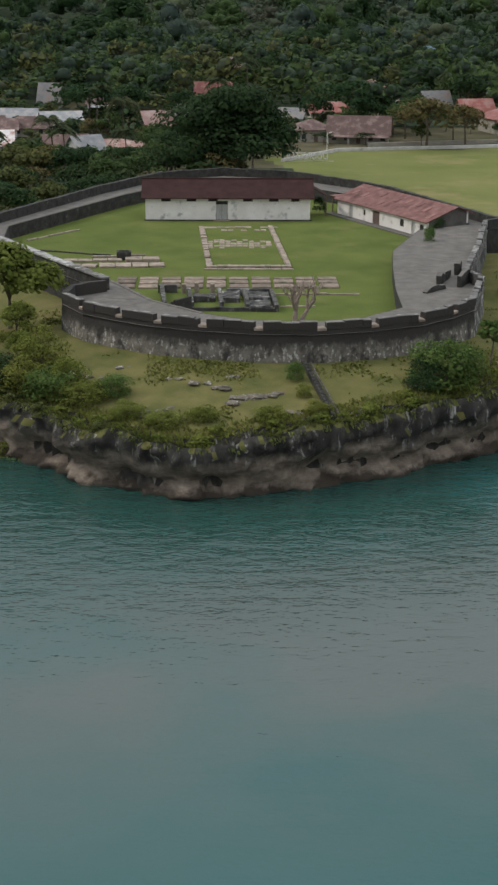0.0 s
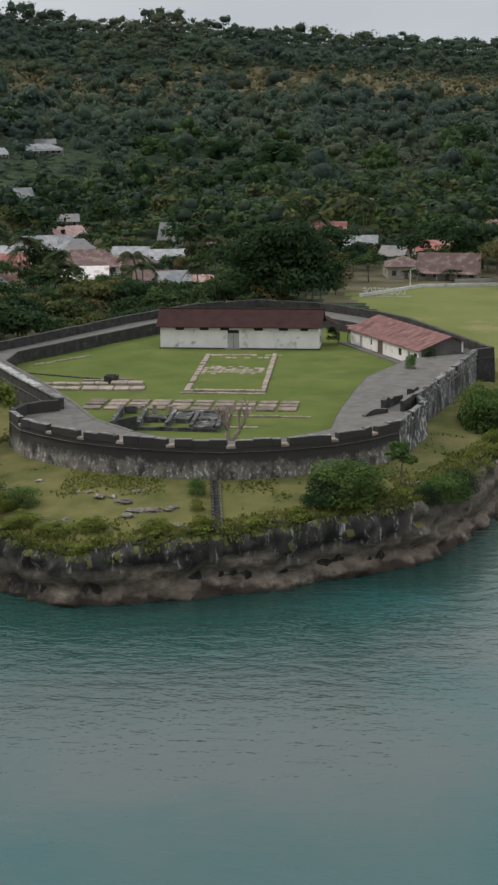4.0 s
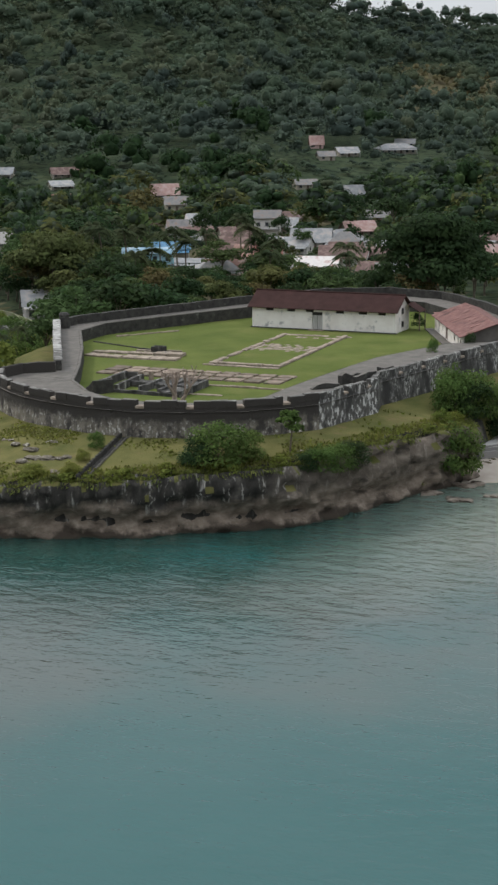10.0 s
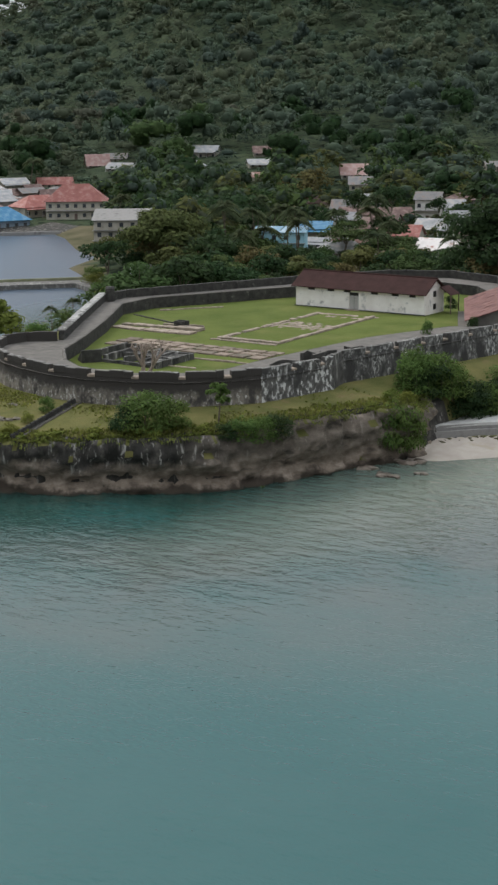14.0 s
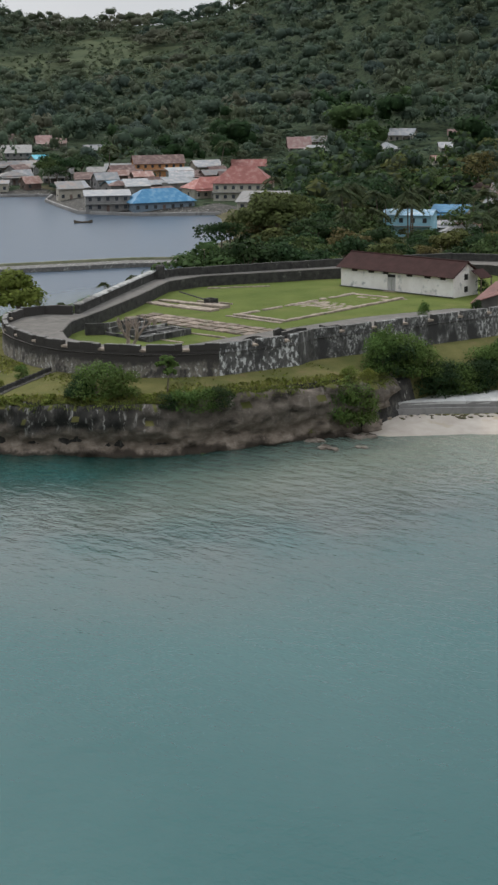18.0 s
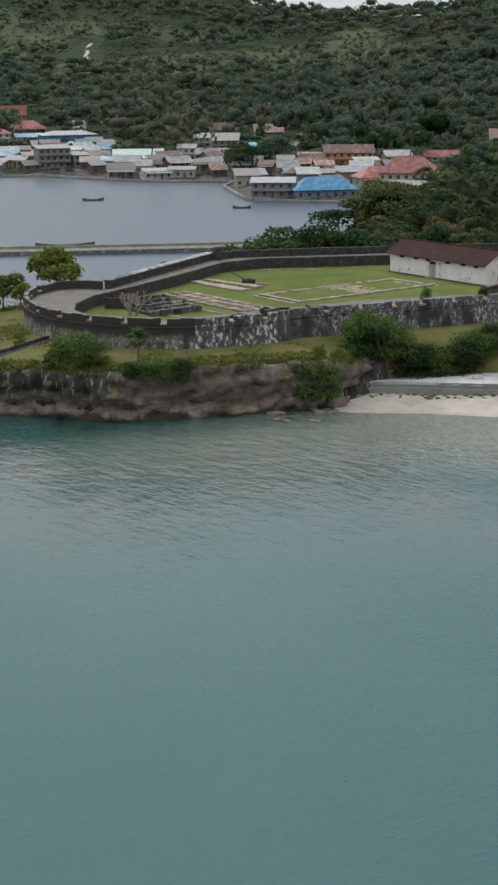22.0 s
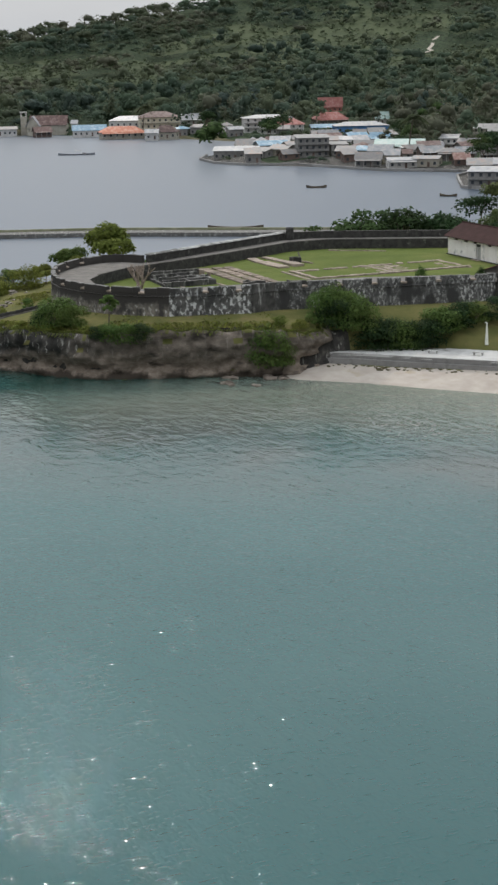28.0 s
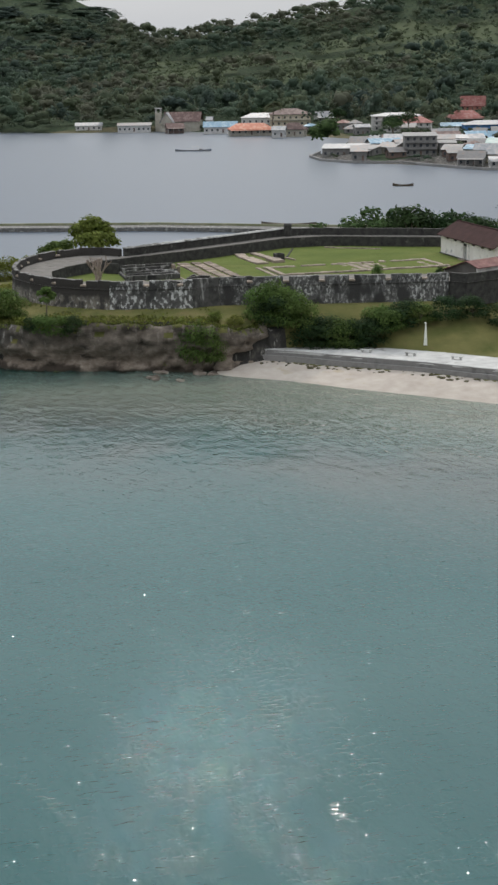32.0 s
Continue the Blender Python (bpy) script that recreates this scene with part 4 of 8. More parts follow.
wall_with_holes(bm, 0, HL, -0.3, HE, 0, 0.45, vents + [(11.1, 13.0, 0.12, 3.1)])
part("front_wall", bm, M_PLASTER, hall, "white plaster wall with grey damp stains")
bm = bmesh.new()
box(bm, 0, HD - 0.45, -0.3, HL, HD, HE)
part("back_wall", bm, M_PLASTER, hall)
for x0 in (0.0, HL - 0.4):
    bm = bmesh.new()
    prof = [(0.46, -0.3), (HD - 0.46, -0.3), (HD - 0.46, HE), (HD / 2, HR - 0.12), (0.46, HE)]
    a, b = ([bm.verts.new((x, y, z)) for y, z in prof] for x in (x0 + 0.002, x0 + 0.398))
    bm.faces.new(a[::-1])
    bm.faces.new(b)
    for i in range(5):
        bm.faces.new((a[i], a[(i + 1) % 5], b[(i + 1) % 5], b[i]))
    part("gable_wall", bm, M_PLASTER, hall)
for x, z in ((HL + 0.01, 2.9), (HL + 0.01, 0.7)):
    bm = bmesh.new()
    box(bm, x, 3.2, z, x + 0.05, 4.2, z + 1.0)
    part("gable_opening", bm, M_DARK, hall, "dark barred opening")
bm = bmesh.new()
gable_roof(bm, 0, HL, 0, HD, HE, HR, 0.65)
part("roof", bm, M_ROOFBROWN, hall, "dark red-brown sheet roof")
bm = bmesh.new()
cyl(bm, (-0.65, HD / 2, HR + 0.02), (HL + 0.65, HD / 2, HR + 0.02), 0.14, 0.14, 8)
part("ridge_cap", bm, M_ROOFBROWN, hall)
for xa, xb, za, zb in vents:
    v = part("vent_window", (lambda q: (box(q, xa, 0.2, za, xb, 0.25, zb), q)[1])(bmesh.new()), M_DARK, hall)
    for k in range(4):
        bm = bmesh.new()
        x = xa + (xb - xa) * (k + 0.5) / 4
        box(bm, x - 0.03, 0.1, za, x + 0.03, 0.16, zb)
        part("bar", bm, M_BARK, v)
dr = part("door", (lambda q: (box(q, 11.15, 0.15, 0.12, 12.95, 0.22, 2.55), q)[1])(bmesh.new()), M_DOOR, hall, "pale grey plank double door")
bm = bmesh.new()
box(bm, 12.03, 0.12, 0.12, 12.07, 0.16, 2.55)
part("door_joint", bm, M_DARK, dr)
bm = bmesh.new()
box(bm, 11.1, 0.12, 2.55, 13.0, 0.3, 3.1)
part("transom", bm, M_DARK, hall, "dark transom over the door")
bm = bmesh.new()
box(bm, 10.7, -0.9, -0.1, 13.4, 0.02, 0.14, 0.03)
part("doorstep", bm, M_PALE, hall)
bm = bmesh.new()
box(bm, -0.25, -0.3, -0.2, HL + 0.3, -0.004, 0.16, 0.03)
part("plinth", bm, M_WALLDARK, hall)
# lean-to roof at the end of the hall
bm = bmesh.new()
for x0 in (HL + 0.7,):
    v = [bm.verts.new(p) for p in ((x0, 4.2, 4.6), (x0 + 2.2, 4.2, 3.3), (x0 + 2.2, 7.6, 3.3), (x0, 7.6, 4.6))]
    w = [bm.verts.new(p.co - Vector((0, 0, 0.1))) for p in v]
    bm.faces.new(v)
    bm.faces.new(w[::-1])
    for i in range(4):
        bm.faces.new((v[i], w[i], w[(i + 1) % 4], v[(i + 1) % 4]))
bmesh.ops.recalc_face_normals(bm, faces=bm.faces)
part("lean_to_roof", bm, M_ROOFBROWN, hall)
for y in (4.4, 7.4):
    bm = bmesh.new()
    box(bm, HL + 2.7, y - 0.08, -0.2, HL + 2.86, y + 0.08, 3.3)
    part("post", bm, M_BARK, hall)

# ---------------------------------------------------------------- the red-roofed quarters
U = Vector((42.6 - 30.8, -16.5 - 6.5, 0)).normalized()
quarters = empty("quarters", Matrix(((U.x, -U.y, 0, 30.8), (U.y, U.x, 0, 6.5), (0, 0, 1, 0), (0, 0, 0, 1))),
                 "long white quarters with a rusty red sheet roof", "building")
QL, QD, QE, QR = 25.8, 7.4, 2.75, 4.55
doors = [(3.6, 4.7, 0.1, 2.1), (10.6, 12.6, 0.1, 2.2), (21.6, 22.5, 0.1, 2.1)]
wins = [(7.9, 8.5, 1.0, 1.9), (18.4, 19.5, 0.9, 2.0), (23.8, 24.9, 0.9, 2.0)]
bm = bmesh.new()
wall_with_holes(bm, 0, QL, -0.3, QE - 0.1, 0, 0.3, doors + wins)
part("front_wall", bm, M_PLASTER, quarters, "white plaster front with doors and windows")
bm = bmesh.new()
box(bm, 0, QD - 0.3, -0.3, QL, QD, 3.7)
part("back_wall", bm, M_PLASTER, quarters)
for x0, mt in ((0.0, M_PLASTER), (QL - 0.3, M_WALK)):
    bm = bmesh.new()
    prof = [(0.31, -0.3), (QD - 0.31, -0.3), (QD - 0.31, 3.65), (5.2, QR - 0.12), (0.31, QE - 0.05)]
    a, b = ([bm.verts.new((x, y, z)) for y, z in prof] for x in (x0 + 0.002, x0 + 0.298))
    bm.faces.new(a[::-1])
    bm.faces.new(b)
    for i in range(5):
        bm.faces.new((a[i], a[(i + 1) % 5], b[(i + 1) % 5], b[i]))
    part("end_wall", bm, mt, quarters)
bm = bmesh.new()
gable_roof(bm, 0, QL, 0, QD, QE, QR, 0.5, 5.2, z1=3.75)
part("roof", bm, M_ROOFRUST, quarters, "rusty red sheet roof with pale patches")
for k in range(9):
    bm = bmesh.new()
    x = 1.2 + k * 2.9 + rng.uniform(-0.6, 0.6)
    y = rng.uniform(0.3, 3.6)
    for q in (0,):
        s = (QR - QE) / 5.2
        v = [bm.verts.new((x + a, y + b, QE + s * (y + b) + 0.03)) for a, b in ((0, 0), (0.9, 0), (0.9, 1.5), (0, 1.5))]
        bm.faces.new(v)
        r = bmesh.ops.extrude_face_region(bm, geom=bm.faces[:])
        bmesh.ops.translate(bm, verts=[g for g in r["geom"] if isinstance(g, bmesh.types.BMVert)], vec=(0, 0, 0.03))
    bmesh.ops.recalc_face_normals(bm, faces=bm.faces)
    part("roof_patch", bm, M_ROOFPATCH, quarters, "faded roof sheet" if k == 0 else "")
for xa, xb, za, zb in doors:
    d = part("door", (lambda q: (box(q, xa, 0.12, za, xb, 0.18, zb), q)[1])(bmesh.new()), WALLS["brownw"] if xb - xa > 1.5 else M_DOOR, quarters)
for xa, xb, za, zb in wins:
    w = part("window", (lambda q: (box(q, xa, 0.14, za, xb, 0.18, zb), q)[1])(bmesh.new()), M_GLASS, quarters)
    for s in (xa + 0.04, (xa + xb) / 2, xb - 0.04):
        bm = bmesh.new()
        box(bm, s - 0.04, 0.06, za, s + 0.04, 0.12, zb)
        part("mullion", bm, M_BARK, w)
bm = bmesh.new()
box(bm, -1.5, -1.5, -0.1, QL + 2.5, -0.01, 0.16, 0.03)
part("pavement", bm, M_WALK, quarters, "grey concrete footway along the front")
for x in (0.2, 2.2):
    bm = bmesh.new()
    box(bm, x - 2.6, 0.4, -0.2, x - 2.45, 0.55, 2.6)
    part("porch_post", bm, M_BARK, quarters)
bm = bmesh.new()
box(bm, -2.9, 0.2, 2.6, -0.5, 4.8, 2.72)
part("porch_roof", bm, M_ROOFRUST, quarters)

# ---------------------------------------------------------------- old foundations and ruins in the court
def slab_row(thing, a, b, width, z0, z1, length, mat, name="slab", gap=0.06, skip=0.0):
    a, b = Vector(a), Vector(b)
    n = max(1, round((b - a).length / length))
    u = (b - a).normalized()
    nr = (-u.y, u.x)
    for k in range(n):
        if rng.random() < skip:
            continue
        p, q = a.lerp(b, k / n), a.lerp(b, (k + 1) / n) - u * gap
        bm = bmesh.new()
        block(bm, tuple(p), tuple(q), nr, width * rng.uniform(0.92, 1.05), z0, z1 + rng.uniform(-0.03, 0.04), 0.05, rng)
        part(name, bm, mat, thing)


found = empty("foundation", pose(0, 0, 0), "rectangle of low pale foundation stones in the lawn", "foundation")
A, B, C, D = (10.0, -38.8), (21.6, -38.6), (19.9, -6.0), (8.5, -6.6)
slab_row(found, A, B, 0.9, -0.2, 0.32, 1.5, M_PALE)
slab_row(found, (9.7, -40.2), (21.9, -40.0), 0.7, -0.2, 0.16, 1.8, M_PALE)
slab_row(found, B, C, 0.8, -0.2, 0.3, 1.5, M_PALE)
slab_row(found, (20.6, -6.0), (8.6, -6.4), 0.9, -0.2, 0.12, 1.4, M_PALE, skip=0.2)
slab_row(found, D, A, 0.9, -0.2, 0.22, 1.2, M_PALE, skip=0.1)
for y0, w in ((-24.2, 1.1), (-22.8, 1.3), (-21.2, 1.6), (-19.4, 1.3), (-17.9, 0.9)):
    slab_row(found, (10.0, y0), (19.4, y0 + 0.3), w, -0.2, 0.05, 0.85, M_PALE, "rubble", 0.05, 0.1 if abs(y0 + 21) < 2 else 0.45)
slab_row(found, (12.0, -9.6), (19.0, -9.4), 1.2, -0.2, 0.08, 1.0, M_PALE, "rubble", 0.15, 0.3)
floor_a = empty("paved_floor", pose(0, 0, 0), "three rows of brownish pink old floor slabs in the lawn", "paving")
for y0, w in ((-47.4, 1.7), (-49.7, 1.9), (-52.5, 2.3)):
    slab_row(floor_a, (-1.6, y0), (27.6, y0 + 0.3), w, -0.2, 0.22, 3.0, M_SLAB, gap=0.45)
slab_row(floor_a, (9.0, -56.6), (29.5, -56.0), 0.35, -0.2, 0.2, 4.0, M_PALE)
slab_row(floor_a, (16.0, -63.5), (31.0, -62.8), 0.3, -0.2, 0.16, 4.0, M_PALE, skip=0.2)
plat = empty("stone_platform", pose(0, 0, 0), "broken low stone platform beside a small well", "platform")
for k, (p, q, w) in enumerate((((-11.5, -38.6), (-5.0, -39.2), 2.2), ((-4.6, -39.0), (4.4, -38.4), 2.6), ((-11.8, -35.4), (-1.6, -34.4), 1.6), ((-1.2, -35.2), (3.6, -34.8), 2.4),
                               ((-6.0, -31.6), (1.4, -30.2), 0.5))):
    slab_row(plat, p, q, w, -0.2, 0.28 if k != 3 else 0.5, 2.2, M_PALE, gap=0.12)
slab_row(plat, (-17.5, -25.0), (-3.5, -30.5), 0.3, -0.2, 0.2, 3.0, M_WALLDARK)
slab_row(plat, (-16.5, -18.6), (-9.5, -9.0), 0.4, -0.2, 0.2, 2.4, M_PALE)
well = empty("well_head", pose(-1.6, -32.4, 0, 0, 0, 4), "small dark square stone well head", "well")
for x0, y0, x1, y1 in ((-1, -0.8, 1, -0.5), (-1, 0.5, 1, 0.8), (-1, -0.5, -0.7, 0.5), (0.7, -0.5, 1, 0.5)):
    bm = bmesh.new()
    box(bm, x0, y0, -0.2, x1, y1, 1.15, 0.04)
    part("side", bm, M_WALLDARK, well)

ruin = empty("ruined_rooms", pose(0, 0, 0), "roofless dark stone walls of small ruined rooms", "ruin")
for k, (p, q, h) in enumerate((((4.2, -54.6), (4.9, -65.2), 1.7), ((7.6, -56.0), (8.2, -65.0), 1.6), ((11.4, -55.4), (11.8, -64.8), 1.5), ((14.6, -56.2), (15.0, -65.4), 1.4),
                               ((18.0, -56.6), (18.4, -66.0), 1.5), ((4.0, -65.2), (18.6, -66.0), 0.7), ((4.0, -54.8), (6.4, -54.9), 1.5), ((12.6, -56.2), (18.2, -56.8), 1.3),
                               ((8.4, -60.6), (10.6, -60.6), 1.2), ((14.8, -61.0), (18.0, -61.2), 1.2))):
    rough_wall("ruin_wall", [p, q], 0.5, -0.3, h * 0.62, M_WALL, ruin, rough=0.06, ragged=0.08, seed=60 + k)
for x0, x1, y0, y1, h in ((12.1, 14.3, -60.8, -56.4, 0.6), (15.3, 17.9, -60.9, -57.0, 0.65), (15.3, 18.0, -65.6, -61.6, 0.55), (8.5, 11.2, -60.4, -57.6, 0.5)):
    bm = bmesh.new()
    bmesh.ops.create_grid(bm, x_segments=6, y_segments=8, size=1.0)
    for v in bm.verts:
        v.co = Vector(((x0 + x1) / 2 + v.co.x * (x1 - x0) / 2, (y0 + y1) / 2 + v.co.y * (y1 - y0) / 2, h + 0.22 * noise.noise((v.co.x * 2 + x0, v.co.y * 3, y0))))
    rim = [e for e in bm.edges if e.is_boundary]
    for v in [q for q in bmesh.ops.extrude_edge_only(bm, edges=rim)["geom"] if isinstance(q, bmesh.types.BMVert)]:
        v.co.z = -0.3
    part("earth_fill", bm, M_WALL, ruin, "weathered grey fill between the ruined walls")
for k, (x, y) in enumerate(((7.0, -55.4), (8.6, -55.6), (10.6, -55.2))):
    bm = bmesh.new()
    box(bm, x, y, -0.2, x + 0.55, y + 0.55, 1.2 + 0.2 * (k % 2), 0.05)
    part("door_pier", bm, M_PALE, ruin)
steps = empty("court_steps", pose(4.6, -66.3, 0, 0, 0, 52), "flight of dark stone steps down to the lawn", "steps")
for k in range(7):
    bm = bmesh.new()
    box(bm, 0.0, -0.42 * (k + 1) + 0.4, -0.1, 3.0, -0.42 * k + 0.4, 0.26 * (k + 1), 0.03)
    part("tread", bm, M_WALLDARK, steps)
rub = empty("ruined_gun_post", pose(0, 0, 0), "tumbled stone walls of a ruined gun post on the rampart", "ruin")
for k, (p, q, h) in enumerate((((39.2, -59.6), (41.2, -53.6), 1.2), ((36.9, -64.2), (39.6, -61.2), 0.5), ((41.6, -60.6), (43.2, -57.2), 1.5), ((42.3, -53.0), (43.2, -49.4), 1.3))):
    rough_wall("broken_wall", [p, q], 0.6, WALK_Z - 0.2, WALK_Z + h, M_WALLDARK, rub, rough=0.1, ragged=0.35, seed=80 + k, top=M_WALK)

# the long stair wall down to the sea
stair = empty("sea_stair", pose(0, 0, 0), "dark narrow stone stair down the headland", "stair")
a, b = Vector((21.0, -86.4)), Vector((23.4, -101.6))
for k in range(34):
    p, q = a.lerp(b, k / 34), a.lerp(b, (k + 1) / 34)
    zg = float(land_height(p.x, p.y))
    bm = bmesh.new()
    block(bm, tuple(p), tuple(q), (0.96, 0.28), 0.62, zg - 0.9, zg + 0.06, 0.02, rng)
    part("step", bm, M_WALLDARK, stair)
for side in (-0.32, 0.66):
    for k in range(17):
        p, q = a.lerp(b, k / 17) + Vector((0.96, 0.28)) * side, a.lerp(b, (k + 1) / 17) + Vector((0.96, 0.28)) * side
        zg = float(land_height(p.x, p.y))
        bm = bmesh.new()
        block(bm, tuple(p), tuple(q), (0.96, 0.28), 0.3 if side < 0 else 0.16, zg - 0.6, zg + (0.6 if side < 0 else 0.2), 0.02, rng)
        part("side_wall", bm, M_WALLDARK if side < 0 else M_WALK, stair)

# ---------------------------------------------------------------- cliff, beach, sea wall, causeway
i0, i1 = LAND.index((-42, -25)), LAND.index((55.5, -61))
coast = resample(LAND[i0:i1 + 1] + [(56.6, -58.5), (56.3, -55.5), (55.0, -52.4), (53.4, -50.6)], 0.5)
cnor = normals(coast)           # points inland
LEV = [-1.2, -0.5, 0.0, 0.35, 0.8, 1.3, 1.9, 2.5, 3.1, 3.7, 4.3, 4.9, 5.5, 6.2, 7.2, 8.6]
bm = bmesh.new()
rows, brow = [], []
for i, ((x, y), (nx, ny)) in enumerate(zip(coast, cnor)):
    topz = float(land_height(x + nx * 2.6, y + ny * 2.6)) + 0.05 + 0.55 * noise.noise((x * 0.35, y * 0.35, 21)) - 0.15
    col = []
    big = noise.noise((x * 0.16, y * 0.16, 3.0))
    for k, lv in enumerate(LEV):
        h = lv / 5.6                      # share of the cliff's height
        z = SEA + lv
        ledge = 0.35 * math.exp(-((lv - 0.1) / 0.4) ** 2)
        notch = 1.35 * math.exp(-((lv - 1.7 - 0.8 * noise.noise((x * 0.12, y * 0.12, 9))) / 0.75) ** 2) * (0.7 + 0.9 * noise.noise((x * 0.2, y * 0.2, 4)))
        o = 0.1 - ledge + notch - 0.12 * lv + 1.3 * big
        o += 0.8 * noise.noise((x * 0.33, y * 0.33, lv * 0.9)) + 0.95 * noise.noise((x * 0.8, y * 0.8, lv * 0.9)) + 0.5 * noise.noise((x * 2.1, y * 2.1, lv * 2.0))
        if 0.4 < lv < 4.2:
            o += 1.6 * max(0.0, noise.noise((x * 0.15, y * 0.15, 31)) - 0.1) * math.sin(math.pi * (lv - 0.4) / 3.8)
        if z > topz - 0.25:
            j = LEV.index(next(q for q in LEV if SEA + q > topz - 0.25))
            o = 0.1 + 1.3 * big + 0.6 * (k - j) + 0.7 * noise.noise((x * 0.7, y * 0.7, 2)) + 0.35 * noise.noise((x * 1.9, y * 1.9, 6))
            z = topz + 0.2 * noise.noise((x * 0.8, y * 0.8, k)) - max(0, k - j) * 0.32
        col.append(bm.verts.new((x + nx * o, y + ny * o, z)))
        if z > topz - 0.25 and len(brow) == i:
            brow.append((x + nx * o, y + ny * o, z, nx, ny))
    if len(brow) == i:
        brow.append((x, y, topz, nx, ny))
    rows.append(col)
for a, b in zip(rows, rows[1:]):
    for k in range(len(LEV) - 1):
        f = bm.faces.new((a[k], b[k], b[k + 1], a[k + 1]))
        c = f.calc_center_median()
        low = LEV[k] + 1.6 * noise.noise((c.x * 0.25, c.y * 0.25, 5))
        f.material_index = 1 if low < 2.7 else (2 if abs(f.normal.z) > 0.75 and c.z > -5.5 else 0)
bm.normal_update()
for f in bm.faces:
    if f.normal.z > 0.72 and f.calc_center_median().z > -5.6:
        f.material_index = 2 if noise.noise(f.calc_center_median() * 0.8) > -0.1 else 0
cliff = link_mesh("cliff", bm, [M_CLIFF, M_CLIFF, M_ROUGHGRASS], smooth=True)
tagged(cliff, "undercut grey coral cliff with a tan foot", "cliff", kind="structure")


def boulder(bm, p, r, seed, flat=0.7):
    vs = bmesh.ops.create_icosphere(bm, subdivisions=2, radius=1.0)["verts"]
    for v in vs:
        k = 1 + 0.45 * noise.noise(v.co * 1.3 + Vector((seed, 0, 0))) + 0.35 * noise.noise(v.co * 3.1 + Vector((0, seed, 0)))
        v.co = Vector(p) + Vector((v.co.x * r * k * 1.2, v.co.y * r * k, v.co.z * r * k * flat))


rng = random.Random(11)
for k, (x, y, r) in enumerate(((12.5, -93.4, 1.3), (14.2, -96.2, 1.6), (16.8, -95.2, 1.0), (9.8, -91.6, 0.9), (7.0, -89.9, 0.8), (1.3, -86.2, 0.7), (-3.4, -87.6, 1.5), (-1.6, -88.6, 1.0),
                               (4.0, -98.9, 1.1), (6.2, -97.6, 0.7), (13.4, -90.2, 0.6), (33.0, -92.0, 0.7), (43.5, -82.6, 0.8), (45.8, -82.0, 0.9), (47.4, -80.2, 1.0), (48.8, -78.4, 0.8),
                               (27.6, -101.0, 0.8), (30.4, -97.0, 0.6), (19.4, -100.0, 0.7))):
    bm = bmesh.new()
    for j in range(4):
        boulder(bm, (rng.uniform(-r, r), rng.uniform(-r, r) * 0.6, rng.uniform(-0.1, 0.25) * r), r * rng.uniform(0.35, 0.7), k * 7 + j, 0.42)
    ob = link_mesh("coral_rock", bm, M_PASTROCK)
    ob.location = (x, y, float(land_height(x, y)) - 0.1)
    tagged(ob, "weathered pale coral rocks in the pasture", "rock", "rocks on the headland")
for k, (x, y, r) in enumerate(((58.9, -70.3, 1.0), (57.6, -69.2, 0.7), (61.5, -66.5, 0.6), (54.8, -68.0, 1.1), (56.4, -62.2, 1.2), (58.2, -60.4, 0.9))):
    bm = bmesh.new()
    for j in range(3):
        boulder(bm, (rng.uniform(-r, r), rng.uniform(-r, r) * 0.6, 0), r * rng.uniform(0.5, 0.8), 50 + k * 7 + j, 0.5)
    ob = link_mesh("shore_rock", bm, M_ROCKLOW)
    ob.location = (x, y, SEA + 0.05)
    tagged(ob, "dark wet rock at the edge of the beach", "rock", "rocks on the shore")

# the sea wall with its promenade
sw = empty("sea_wall", pose(0, 0, 0), "grey concrete sea wall with a promenade behind the beach", "sea wall", kind="structure")
SWZ = -6.7
line = SEAWALL[:8]
rough_wall("wall_face", line, 0.6, SEA - 0.3, SWZ - 0.75, ROOFS["concrete"], sw, rough=0.02, ragged=0.0, seed=90, step_len=2.0)
inset = [(x + nx * 0.45, y + ny * 0.45) for (x, y), (nx, ny) in zip(line, normals(line))]
rough_wall("upper_face", inset, 0.6, SWZ - 0.8, SWZ, ROOFS["concrete"], sw, rough=0.015, ragged=0.0, seed=91, step_len=2.0)
slabs = resample(inset, 3.2)
sn = normals(slabs)
for k in range(len(slabs) - 1):
    bm = bmesh.new()
    w = min(8.5, 2.4 + k * 1.1)
    p, q = Vector(slabs[k]), Vector(slabs[k + 1])
    q = p + (q - p) * 0.985
    p2, q2 = p + Vector(sn[k]) * w, Vector(slabs[k + 1]) + Vector(sn[k + 1]) * w
    lo = [bm.verts.new((*v, SWZ - 0.3)) for v in (p, q, q2, p2)]
    hi = [bm.verts.new((*v, SWZ + 0.1 + rng.uniform(-0.01, 0.02))) for v in (p, q, q2, p2)]
    for i in range(4):
        bm.faces.new((lo[i], lo[(i + 1) % 4], hi[(i + 1) % 4], hi[i]))
    bm.faces.new(hi)
    part("paving_slab", bm, M_PROM, sw, "pale concrete promenade slab" if k == 0 else "")
for x, y in ((64.0, -37.6), (68.8, -32.2), (74.0, -26.8)):
    b = empty("bench", pose(x, y, SWZ + 0.12, 0, 0, 45), "low pale concrete bench on the promenade", "bench", "promenade benches")
    bm = bmesh.new()
    box(bm, -0.9, -0.25, 0.38, 0.9, 0.25, 0.48, 0.02)
    part("seat", bm, M_PROM, b)
    for s in (-0.65, 0.65):
        bm = bmesh.new()
        box(bm, s - 0.1, -0.2, 0, s + 0.1, 0.2, 0.38)
        part("leg", bm, M_PROM, b)
